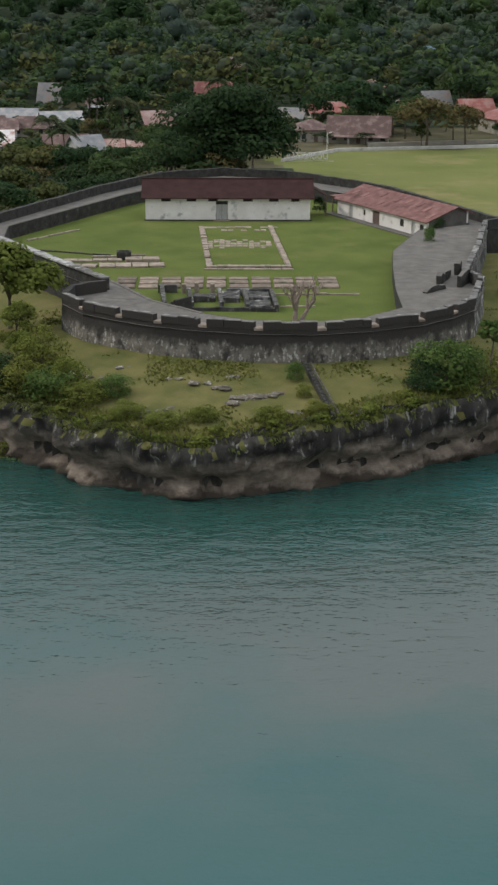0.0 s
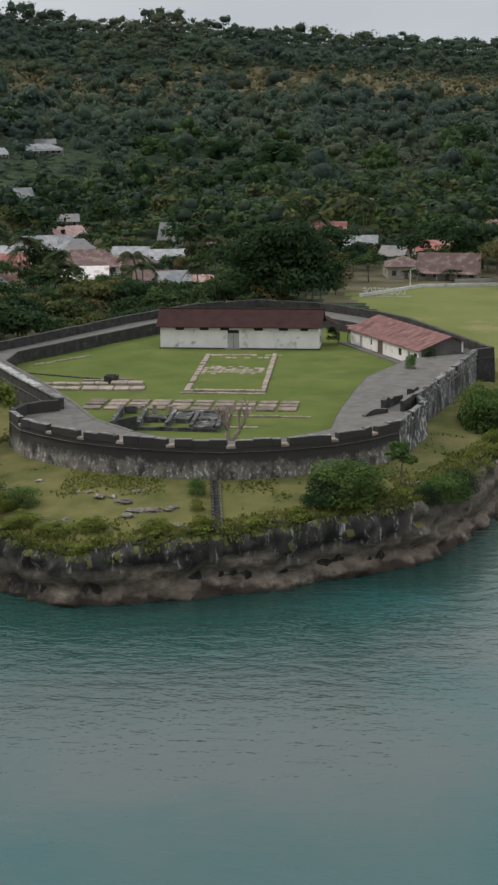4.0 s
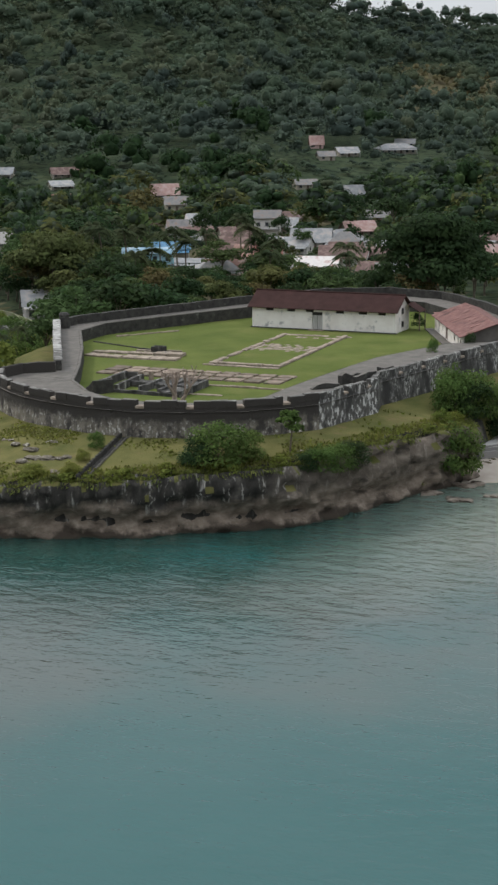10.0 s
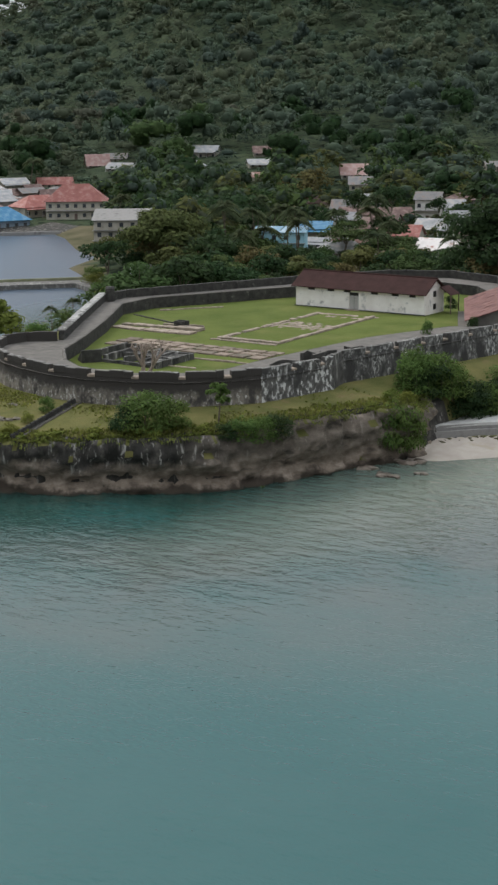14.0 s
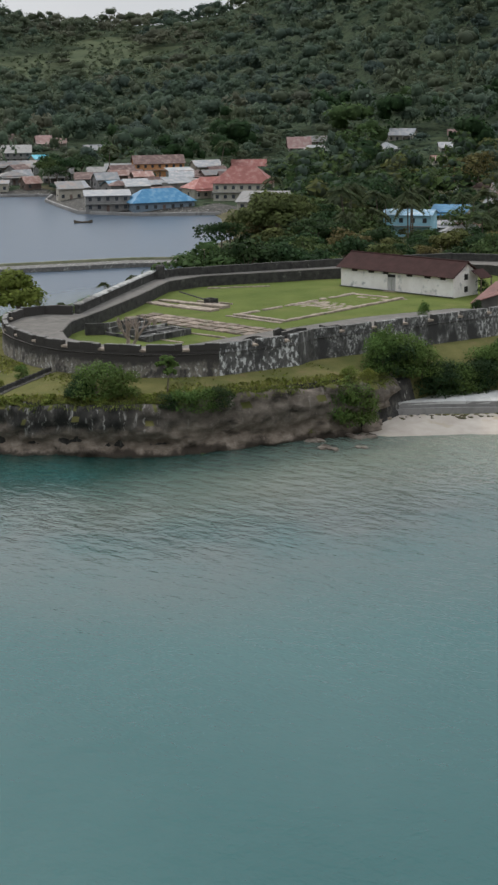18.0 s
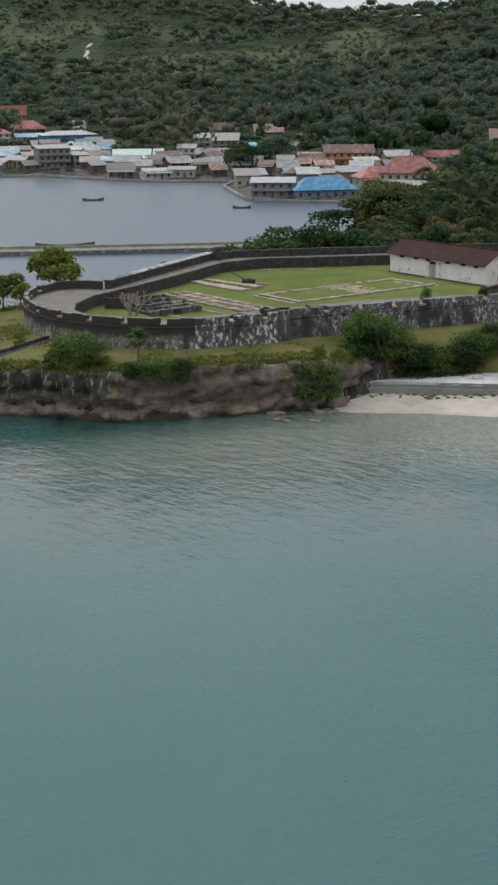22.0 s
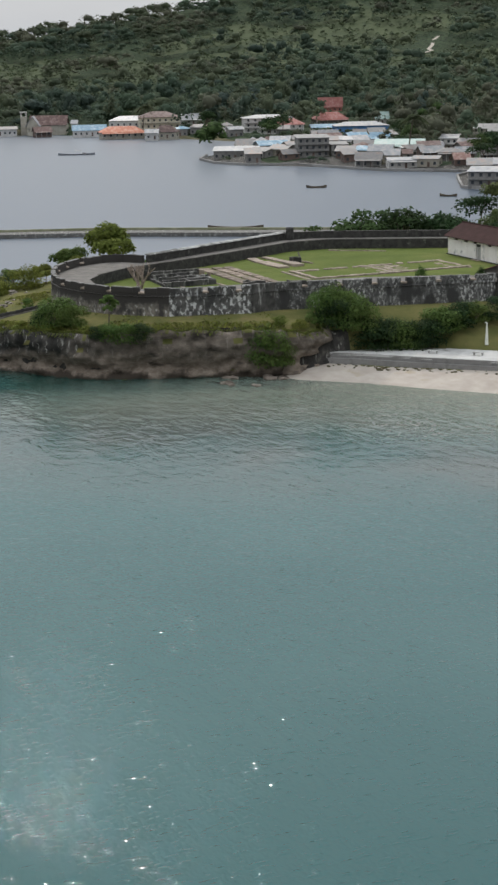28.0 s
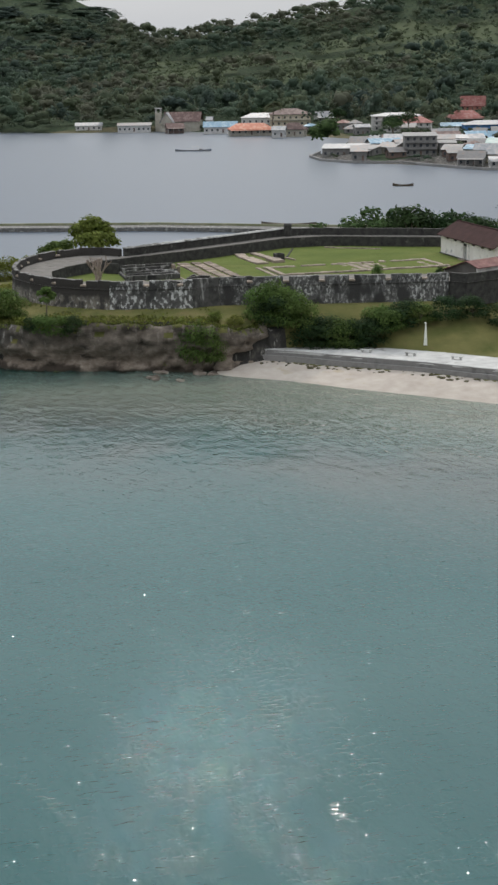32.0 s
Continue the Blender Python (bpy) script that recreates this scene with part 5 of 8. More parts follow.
lamp = empty("marker_post", pose(63.7, -27.8, float(land_height(63.7, -27.8)) - 0.05), "tapered cream-painted marker post on the grass", "post")
bm = bmesh.new()
cyl(bm, (0, 0, 0), (0, 0, 3.4), 0.32, 0.1, 8)
part("shaft", bm, M_POLE, lamp)
bm = bmesh.new()
box(bm, -0.4, -0.1, 3.4, 0.25, 0.1, 3.55, 0.02)
part("head", bm, M_POLE, lamp)
# wrack and weed along the foot of the wall
bm = bmesh.new()
for k in range(70):
    t = rng.random()
    p = Vector(line[1]).lerp(Vector(line[5]), t)
    i = min(range(len(line) - 1), key=lambda j: (Vector(line[j]).lerp(Vector(line[j + 1]), 0.5) - p).length)
    p = Vector(line[i]).lerp(Vector(line[i + 1]), rng.random()) + Vector((0.7, -0.72)) * rng.uniform(0.2, 1.8)
    z = float(land_height(p.x, p.y))
    boulder(bm, (p.x, p.y, z), rng.uniform(0.12, 0.4), k, 0.35)
wr = link_mesh("beach_wrack", bm, M_WRACK)
tagged(wr, "dark green weed and driftwood along the wall foot", "seaweed", kind="stuff")

# the causeway between sea and lagoon
cw = empty("causeway", pose(0, 0, 0), "low concrete causeway across the lagoon mouth", "causeway", kind="structure")
CL = [(-172, -68), (-156.5, -22), (-138, 9), (-116, 50), (-101, 66), (-84, 56), (-66, 40)]
rough_wall("bank", CL, -7.0, SEA - 1, SEA + 1.1, M_CAPDARK, cw, rough=0.1, ragged=0.03, seed=95, step_len=5)
rough_wall("parapet", [(x + nx * 0.1, y + ny * 0.1) for (x, y), (nx, ny) in zip(CL, normals(CL))], -0.6, SEA + 1.0, SEA + 1.75, M_CAUSE, cw, rough=0.03, ragged=0.02, seed=96, step_len=5)

# ---------------------------------------------------------------- houses of the village and the town
HOUSES = [
    (46.6, 160.7, -1, 15.1, 9, 2.6, 4.0, 'gable', 'cream', 'brown', 'long cream schoolhouse with a dark brown roof'),
    (34.8, 163.9, -1, 9.4, 9, 3.3, 2.2, 'hip', 'cream', 'brown', 'cream house with a brown hipped roof'),
    (41.6, 215.2, -1, 10.8, 8, 2.4, 2.3, 'gable', 'cream', 'red', 'house with a faded red tin roof'),
    (81.6, 201.3, -1, 9.0, 9, 3.0, 4.0, 'gable', 'cream', 'red', 'house with a bright red gabled roof'),
    (88.3, 183.7, -1, 13.4, 10, 4.1, 2.8, 'hip', 'cream', 'red', 'red-roofed house with a pale veranda'),
    (73.3, 223.4, -1, 7.8, 8, 2.4, 4.7, 'gable', 'white', 'grey', 'small white gabled chapel with a grey roof'),
    (97.7, 439.7, -1, 12.2, 8, 2.4, 3.0, 'gable', 'white', 'paleblue', 'hillside house with a pale blue tin roof'),
    (31.4, 199.6, -1, 6.7, 8, 2.4, 2.2, 'gable', 'cream', 'grey', 'grey-roofed house behind the big tree'),
    (-15.0, 132.8, -1, 15.7, 9, 2.8, 1.4, 'hip', 'orange', 'rust', 'orange-walled house with a patched red roof'),
    (-31.3, 193.5, -1, 10.5, 7, 2.4, 1.8, 'gable', 'white', 'silver', 'house with a wide bright tin roof'),
    (-38.8, 241.5, -1, 6.0, 7, 2.4, 5.1, 'gable', 'cream', 'grey', 'small house with a grey gabled roof'),
    (-38.2, 173.6, -1, 11.9, 8, 2.4, 2.7, 'hip', 'cream', 'brown', 'house with a low brown roof'),
    (16.9, 364.1, -1, 6.8, 7, 2.4, 3.8, 'gable', 'cream', 'pink', 'far house with a faded pink roof'),
    (-58.4, 199.0, 4, 10.8, 8, 2.4, 4.3, 'hip', 'cream', 'grey', 'house with a grey hipped roof under trees'),
    (-20.7, 213.1, -1, 8.1, 7, 2.4, 1.4, 'gable', 'white', 'silver', 'small shed with a tin roof'),
    (-63.5, 127.5, 13, 10.8, 8, 2.4, 2.7, 'gable', 'cream', 'rust', 'house with a rusty striped tin roof'),
    (-43.2, 199.7, 13, 9.7, 7, 2.4, 1.9, 'gable', 'white', 'silver', 'small house with a white tin roof'),
    (-50.2, 174.6, 13, 11.6, 8, 2.4, 2.5, 'gable', 'cream', 'brown', 'house with a brown tin roof'),
    (-84.8, 177.7, 13, 9.5, 8, 2.4, 3.8, 'gable', 'cream', 'brown', 'brown-roofed house among green trees'),
    (9.5, 243.6, 13, 10.4, 9, 3.1, 4.6, 'gable', 'cream', 'red', 'house with a red gabled roof and pale trim'),
    (-19.6, 128.8, 13, 6.9, 7, 2.4, 3.0, 'gable', 'white', 'silver', 'white-walled shed with a bright roof'),
    (-94.5, 157.0, 22, 10.0, 8, 4.4, 1.5, 'flat', 'cream', 'blue', 'house with a bright blue flat tin roof'),
    (-127.6, 230.2, 22, 8.1, 8, 2.4, 4.1, 'gable', 'cream', 'grey', 'grey gabled house among green trees'),
    (-74.6, 213.0, 22, 11.7, 9, 2.6, 3.5, 'gable', 'white', 'silver', 'long house with a silver tin roof'),
    (-67.0, 220.3, 22, 13.0, 9, 2.4, 3.2, 'hip', 'white', 'silver', 'house with a silver hipped roof'),
    (-52.4, 184.0, 22, 8.8, 7, 2.4, 2.6, 'gable', 'cream', 'brown', 'low brown-roofed house behind the hall'),
    (-43.7, 139.3, 22, 11.6, 8, 2.4, 2.9, 'gable', 'white', 'stripe', 'house with a white tin roof streaked with rust'),
    (-99.5, 236.9, 22, 8.0, 9, 7.5, 2.1, 'gable', 'white', 'grey', 'two-storey white house with a grey gabled roof'),
    (-107.5, 228.4, 22, 9.8, 8, 2.7, 2.1, 'gable', 'cream', 'brown', 'brown-roofed house under trees'),
    (-81.8, 144.6, 22, 12.4, 7, 2.4, 0.8, 'gable', 'white', 'silver', 'low house with a white tin roof'),
    (-74.4, 57.8, 22, 12.7, 9, 3.5, 2.8, 'gable', 'white', 'silver', 'grey-walled house with a wide silver roof'),
    (-133.7, 462.0, 22, 16.7, 8, 2.8, 2.2, 'hip', 'cream', 'silver', 'hillside house with a silver roof'),
    (-137.5, 486.0, 22, 8.7, 6, 2.4, 1.9, 'gable', 'cream', 'silver', 'upper hillside house with a pale roof'),
    (-148.4, 438.0, 22, 9.3, 7, 2.4, 1.9, 'gable', 'cream', 'silver', 'hillside house with a white roof'),
    (-166.2, 447.0, 22, 5.7, 6, 2.4, 3.4, 'gable', 'pink', 'pink', 'small pink hillside house'),
    (-152.7, 424.0, 22, 6.9, 6, 2.4, 1.9, 'gable', 'cream', 'grey', 'small grey-roofed house on the hillside'),
    (-141.3, 372.0, 22, 9.0, 7, 2.4, 1.8, 'gable', 'cream', 'grey', 'small grey-roofed house among palms'),
    (-188.0, 338.0, 22, 10.5, 8, 2.7, 3.6, 'gable', 'cream', 'pink', 'house with a pink and white roof'),
    (-117.8, 365.1, 22, 7.2, 7, 2.4, 3.4, 'gable', 'white', 'silver', 'small white house with a tin roof'),
    (-207.7, 187.1, 32, 20.0, 12, 6.3, 5.5, 'hip', 'cream', 'red', 'large house with a red hipped roof on the lagoon shore'),
    (-141.9, 131.8, 32, 19.2, 12, 8.6, 2.3, 'flat', 'cream', 'concrete', 'two-storey concrete building with balconies on the lagoon shore'),
    (-87.1, 129.3, 32, 13.1, 9, 6.2, 1.1, 'gable', 'cyan', 'paleblue', 'cyan house with a pale blue roof'),
    (-286.0, 372.0, 32, 11.7, 7, 3.8, 2.3, 'gable', 'cream', 'silver', 'far house with a white roof'),
    (-244.0, 352.0, 32, 9.2, 7, 2.4, 1.6, 'gable', 'cream', 'silver', 'far white-roofed house at the wood'),
    (-316.0, 350.0, 32, 14.0, 8, 2.4, 1.9, 'gable', 'cream', 'silver', 'far long white-roofed house'),
    (-341.0, 361.5, 32, 10.6, 7, 2.4, 4.4, 'gable', 'cream', 'pink', 'far red-roofed house at the wood'),
    (-227, 324, 28, 7.6, 7, 2.4, 1.6, 'gable', 'cream', 'rust', 'far rusty-roofed house in the trees'),
    (-397.4, 192.6, 54, 21.9, 14, 3.8, 2.2, 'gable', 'grey', 'green', 'tall warehouse with a pale green roof'),
    (-329.6, 158.4, 54, 11.5, 8, 3.4, 1.0, 'gable', 'white', 'silver', 'white waterfront house with a tin roof'),
    (-324.9, 168.2, 54, 10.6, 8, 3.5, 1.0, 'gable', 'cream', 'grey', 'low waterfront house on a stone quay'),
    (-344.1, 150.8, 54, 10.7, 8, 3.5, 2.5, 'gable', 'grey', 'grey', 'grey waterfront house with a dark roof'),
    (-394.0, 207.2, 54, 9.3, 7, 3.1, 1.5, 'gable', 'red', 'silver', 'small house with a red front'),
    (-394.2, 216.7, 54, 8.0, 8, 5.7, 1.5, 'flat', 'white', 'silver', 'white two-storey house in the town'),
    (-379.6, 222.7, 54, 16.6, 9, 4.1, 1.9, 'gable', 'grey', 'grey', 'grey house with a tin roof'),
    (-444.1, 273.4, 54, 12.5, 10, 5.1, 3.3, 'flat', 'grey', 'concrete', 'grey concrete block house'),
    (-562.4, 353.8, 54, 15.3, 9, 4.6, 3.0, 'gable', 'cream', 'brown', 'house with a brown roof at the edge of the trees'),
    (-474.1, 280.5, 54, 9.1, 8, 5.0, 2.1, 'flat', 'cream', 'concrete', 'pale concrete block house in town'),
    (-422.0, 269.9, 54, 8.9, 8, 3.3, 1.6, 'gable', 'cream', 'cyan', 'house with a cyan roof'),
    (-230.2, 143.4, 54, 14.9, 10, 5.4, 1.2, 'flat', 'grey', 'silver', 'grey concrete warehouse with a white roof on the water'),
    (-217.5, 155.6, 54, 21.8, 11, 3.2, 4.2, 'hip', 'bluegrey', 'blue', 'waterside hall with a blue hipped roof'),
    (-259.7, 209.5, 54, 15.5, 9, 2.9, 1.0, 'gable', 'white', 'silver', 'house with a long white roof'),
    (-225.2, 187.9, 54, 17.4, 10, 3.7, 3.7, 'hip', 'cream', 'red', 'house with a wide red hipped roof'),
    (-320.2, 250.5, 54, 20.9, 10, 5.9, 3.0, 'gable', 'orange', 'brown', 'orange house with a brown roof'),
    (-313.4, 272.0, 54, 11.4, 8, 4.0, 1.9, 'gable', 'cream', 'silver', 'house with a white gabled roof'),
    (-312.0, 297.1, 54, 14.5, 8, 2.4, 2.5, 'gable', 'cream', 'red', 'house with a dull red roof'),
    (-340.5, 246.7, 54, 11.5, 8, 3.3, 1.6, 'gable', 'cream', 'silver', 'white-roofed house near the lagoon'),
    (-304.7, 218.4, 54, 13.1, 8, 2.8, 2.5, 'gable', 'cream', 'brown', 'brown-roofed house by the lagoon'),
    (-472.3, 348.9, 54, 15.3, 8, 2.4, 2.2, 'gable', 'cream', 'silver', 'white-roofed house at the forest edge'),
    (-433.7, 303.4, 54, 12.6, 8, 2.4, 1.7, 'gable', 'cream', 'grey', 'grey-roofed house at the forest edge'),
    (-519.8, 355.5, 54, 16.0, 9, 4.5, 3.6, 'gable', 'cream', 'pink', 'house with a faded red roof'),
    (-672.1, 127.4, 70, 19.4, 9, 3.7, 2.8, 'gable', 'white', 'paleblue', 'white shore house with a blue-grey roof'),
    (-683.5, 157.5, 70, 25.7, 12, 8.0, 2.6, 'hip', 'white', 'silver', 'long two-storey white building with a pale roof'),
    (-641.5, 137.6, 70, 24.9, 10, 3.3, 3.3, 'hip', 'cream', 'orange', 'low house with a long orange roof'),
    (-661.6, 167.5, 70, 23.8, 16, 10.4, 3.2, 'hip', 'yellow', 'brown', 'large three-storey yellow building with a brown hipped roof'),
    (-618.3, 156.7, 70, 13.1, 8, 3.6, 3.7, 'hip', 'cream', 'brown', 'brown-roofed hut on the shore'),
    (-610.6, 145.7, 70, 7.1, 6, 3.9, 1.8, 'gable', 'white', 'silver', 'small white boathouse over the water'),
    (-425.0, 123.0, 70, 19.8, 12, 3.9, 1.4, 'flat', 'grey', 'silver', 'low grey warehouse at the water edge'),
    (-608.9, 215.4, 70, 28.3, 16, 8.4, 1.7, 'hip', 'white', 'silver', 'large white two-storey building with a pale hipped roof'),
    (-584.9, 213.9, 70, 24.5, 12, 5.5, 3.3, 'hip', 'white', 'red', 'white arcaded building with a red roof'),
    (-484.6, 162.7, 70, 16.5, 10, 4.0, 1.5, 'wave', 'grey', 'silver', 'shed with a row of white roof ridges'),
    (-436.7, 145.4, 70, 14.7, 8, 3.5, 1.8, 'gable', 'grey', 'paleblue', 'waterfront house with a pale blue roof'),
    (-658.2, 277.3, 70, 20.5, 11, 4.2, 4.2, 'hip', 'grey', 'red', 'house with a red hipped roof'),
    (-777.2, 332.7, 70, 16.3, 10, 3.6, 6, 'gable', 'red', 'red', 'tall steep red-gabled house'),
    (-574.9, 258.2, 70, 29.9, 14, 3.9, 2.1, 'hip', 'bluewall', 'silver', 'long blue-walled hall with a white roof'),
    (-596.7, 245.4, 70, 15.5, 8, 2.4, 1.7, 'gable', 'cream', 'paleblue', 'house with a pale blue roof'),
    (-393.5, 146.7, 70, 14.0, 9, 8.6, 1.1, 'flat', 'grey', 'concrete', 'unfinished grey concrete house on the waterfront'),
    (-390.0, 157.9, 70, 7.1, 8, 5.3, 0.9, 'flat', 'grey', 'concrete', 'small concrete waterfront house'),
    (-474.1, 192.1, 70, 11.4, 8, 4.0, 1.7, 'gable', 'brownw', 'brown', 'dark wooden house with a brown roof'),
    (-412.6, 144.9, 70, 5.7, 8, 4.7, 1.2, 'gable', 'grey', 'grey', 'narrow grey waterfront house'),
    (-656.2, 311.9, 70, 8.2, 8, 3.6, 3.8, 'gable', 'white', 'green', 'house with a pale gabled front'),
    (-731.3, 135.7, 70, 3.6, 5, 3.6, 1.8, 'gable', 'white', 'silver', 'small pale house by the church'),
    (-736.9, 213.8, 70, 13.0, 9, 3.7, 3.1, 'gable', 'white', 'silver', 'white building among the trees'),
    (-114, 208.8, 20, 7.5, 7.3, 2.6, 1.9, 'gable', 'white', 'silver', 'white house with a gabled silver tin roof among trees'),
    (-115.8, 292.5, 20, 11.1, 8.1, 3.1, 2.1, 'hip', 'grey', 'brown', 'grey house with a hipped brown tin roof among trees'),
    (-87.5, 309.1, 20, 8.2, 6.8, 2.6, 2.1, 'gable', 'pink', 'grey', 'pink house with a gabled grey tin roof among trees'),
    (-89.4, 190.4, 20, 8.3, 8.4, 3.2, 3.1, 'gable', 'white', 'brown', 'white house with a gabled brown tin roof among trees'),
    (-193, 234.6, 20, 10.7, 6.6, 2.5, 2.7, 'gable', 'cream', 'silver', 'cream house with a gabled silver tin roof among trees'),
    (-175.7, 260.3, 20, 8.9, 6.9, 3.0, 2.2, 'gable', 'white', 'red', 'white house with a gabled red tin roof among trees'),
    (-256.0, 376.0, 20, 11.2, 7.1, 2.5, 2.3, 'gable', 'cream', 'brown', 'cream house with a gabled brown tin roof among trees'),
    (-338.0, 372.0, 20, 10.3, 8.4, 2.5, 2.2, 'gable', 'cream', 'grey', 'cream house with a gabled grey tin roof among trees'),
    (-272, 343, 24, 8.8, 8.4, 3.0, 2.9, 'hip', 'white', 'silver', 'white house with a hipped silver tin roof among trees'),
    (60.6, 289, 6, 7.9, 7.4, 2.6, 2.3, 'hip', 'cream', 'rust', 'cream house with a hipped rust tin roof among trees'),
    (-22, 232, 6, 9.6, 7.2, 2.9, 2.3, 'gable', 'white', 'brown', 'white house with a gabled brown tin roof among trees'),
    (5, 205, 6, 9.6, 7.4, 2.7, 3.1, 'gable', 'cream', 'grey', 'cream house with a gabled grey tin roof among trees'),
    (-5, 176, 6, 7.3, 8.0, 3.0, 3.2, 'gable', 'cream', 'pink', 'cream house with a gabled pink tin roof among trees'),
    (20, 232, 6, 9.5, 7.7, 2.8, 1.8, 'gable', 'pink', 'silver', 'pink house with a gabled silver tin roof among trees'),
    (104, 214, 6, 10.5, 7.3, 3.3, 2.5, 'gable', 'pink', 'brown', 'pink house with a gabled brown tin roof among trees'),
    (120, 196, 6, 8.8, 6.6, 2.8, 2.1, 'gable', 'white', 'red', 'white house with a gabled red tin roof among trees'),
    (60, 246, 6, 9.2, 6.6, 2.7, 2.1, 'gable', 'grey', 'grey', 'grey house with a gabled grey tin roof among trees'),
    (96, 252, 6, 8.9, 7.0, 2.8, 3.0, 'gable', 'white', 'silver', 'white house with a gabled silver tin roof among trees'),
    (-150, 250, 20, 7.5, 7.6, 3.3, 2.7, 'hip', 'cream', 'brown', 'cream house with a hipped brown tin roof among trees'),
    (-172, 316, 20, 8.7, 7.4, 3.2, 2.6, 'gable', 'cream', 'grey', 'cream house with a gabled grey tin roof among trees'),
    (-140, 270, 20, 8.3, 7.4, 3.2, 2.2, 'gable', 'white', 'silver', 'white house with a gabled silver tin roof among trees'),
    (-75, 255, 20, 10.1, 7.4, 2.9, 2.4, 'gable', 'cream', 'pink', 'cream house with a gabled pink tin roof among trees'),
    (-105, 262, 20, 10.6, 6.9, 2.6, 2.7, 'gable', 'grey', 'silver', 'grey house with a gabled silver tin roof among trees'),
    (112, 178, 6, 8.8, 8.0, 2.8, 2.1, 'gable', 'cream', 'brown', 'cream house with a gabled brown tin roof among trees'),
    (-119.3, 223.7, 20, 10.6, 7.6, 2.7, 2.2, 'gable', 'brownw', 'brown', 'brown house with a brown tin roof under trees'),
    (-86.6, 182.0, 20, 12.2, 8.2, 2.7, 2.2, 'gable', 'cream', 'brown', 'cream house with a brown tin roof under trees'),
    (-44.8, 168.6, 20, 9.0, 8.2, 2.7, 2.2, 'gable', 'white', 'brown', 'white house with a brown tin roof under trees'),
    (-62.3, 210.3, 20, 10.6, 7.0, 2.7, 2.2, 'hip', 'white', 'silver', 'white house with a silver tin roof under trees'),
    (-74.5, 196.0, 20, 12.2, 7.6, 2.7, 2.2, 'gable', 'white', 'silver', 'white house with a silver tin roof under trees'),
    (-178.5, 276.8, 20, 11.4, 7.0, 2.7, 2.2, 'hip', 'cream', 'rust', 'cream house with a rust tin roof under trees'),
    (-74.7, 170.3, 20, 10.6, 8.2, 2.7, 2.2, 'gable', 'cream', 'rust', 'cream house with a rust tin roof under trees'),
    (-65.3, 125.2, 20, 12.2, 7.0, 2.7, 2.2, 'hip', 'cream', 'silver', 'cream house with a silver tin roof under trees'),
    (-24.8, 135.0, 20, 9.8, 7.6, 2.7, 2.2, 'gable', 'white', 'brown', 'white house with a brown tin roof under trees'),
    (-68, 165, 20, 7.7, 7.7, 3.2, 2.6, 'gable', 'cream', 'red', 'cream house with a gabled red tin roof among trees'),
]


def hip_roof(bm, w, d, z0, rh, over):
    x, y = w / 2 + over, d / 2 + over
    i = min(x, y) * 0.95
    if x >= y:
        ridge = [(-(x - i), 0), (x - i, 0)]
    else:
        ridge = [(0, -(y - i)), (0, y - i)]
    z0 = z0 - 0.15
    e = [bm.verts.new((a, b, z0)) for a, b in ((-x, -y), (x, -y), (x, y), (-x, y))]
    f = [bm.verts.new((a, b, z0 - 0.12)) for a, b in ((-x, -y), (x, -y), (x, y), (-x, y))]
    r = [bm.verts.new((a, b, z0 + rh)) for a, b in ridge]
    if x >= y:
        bm.faces.new((e[0], e[1], r[1], r[0]))
        bm.faces.new((e[1], e[2], r[1]))
        bm.faces.new((e[2], e[3], r[0], r[1]))
        bm.faces.new((e[3], e[0], r[0]))
    else:
        bm.faces.new((e[0], e[1], r[0]))
        bm.faces.new((e[1], e[2], r[1], r[0]))
        bm.faces.new((e[2], e[3], r[1]))
        bm.faces.new((e[3], e[0], r[0], r[1]))
    for k in range(4):
        bm.faces.new((e[k], f[k], f[(k + 1) % 4], e[(k + 1) % 4]))
    bm.faces.new(f)
    bmesh.ops.recalc_face_normals(bm, faces=bm.faces)


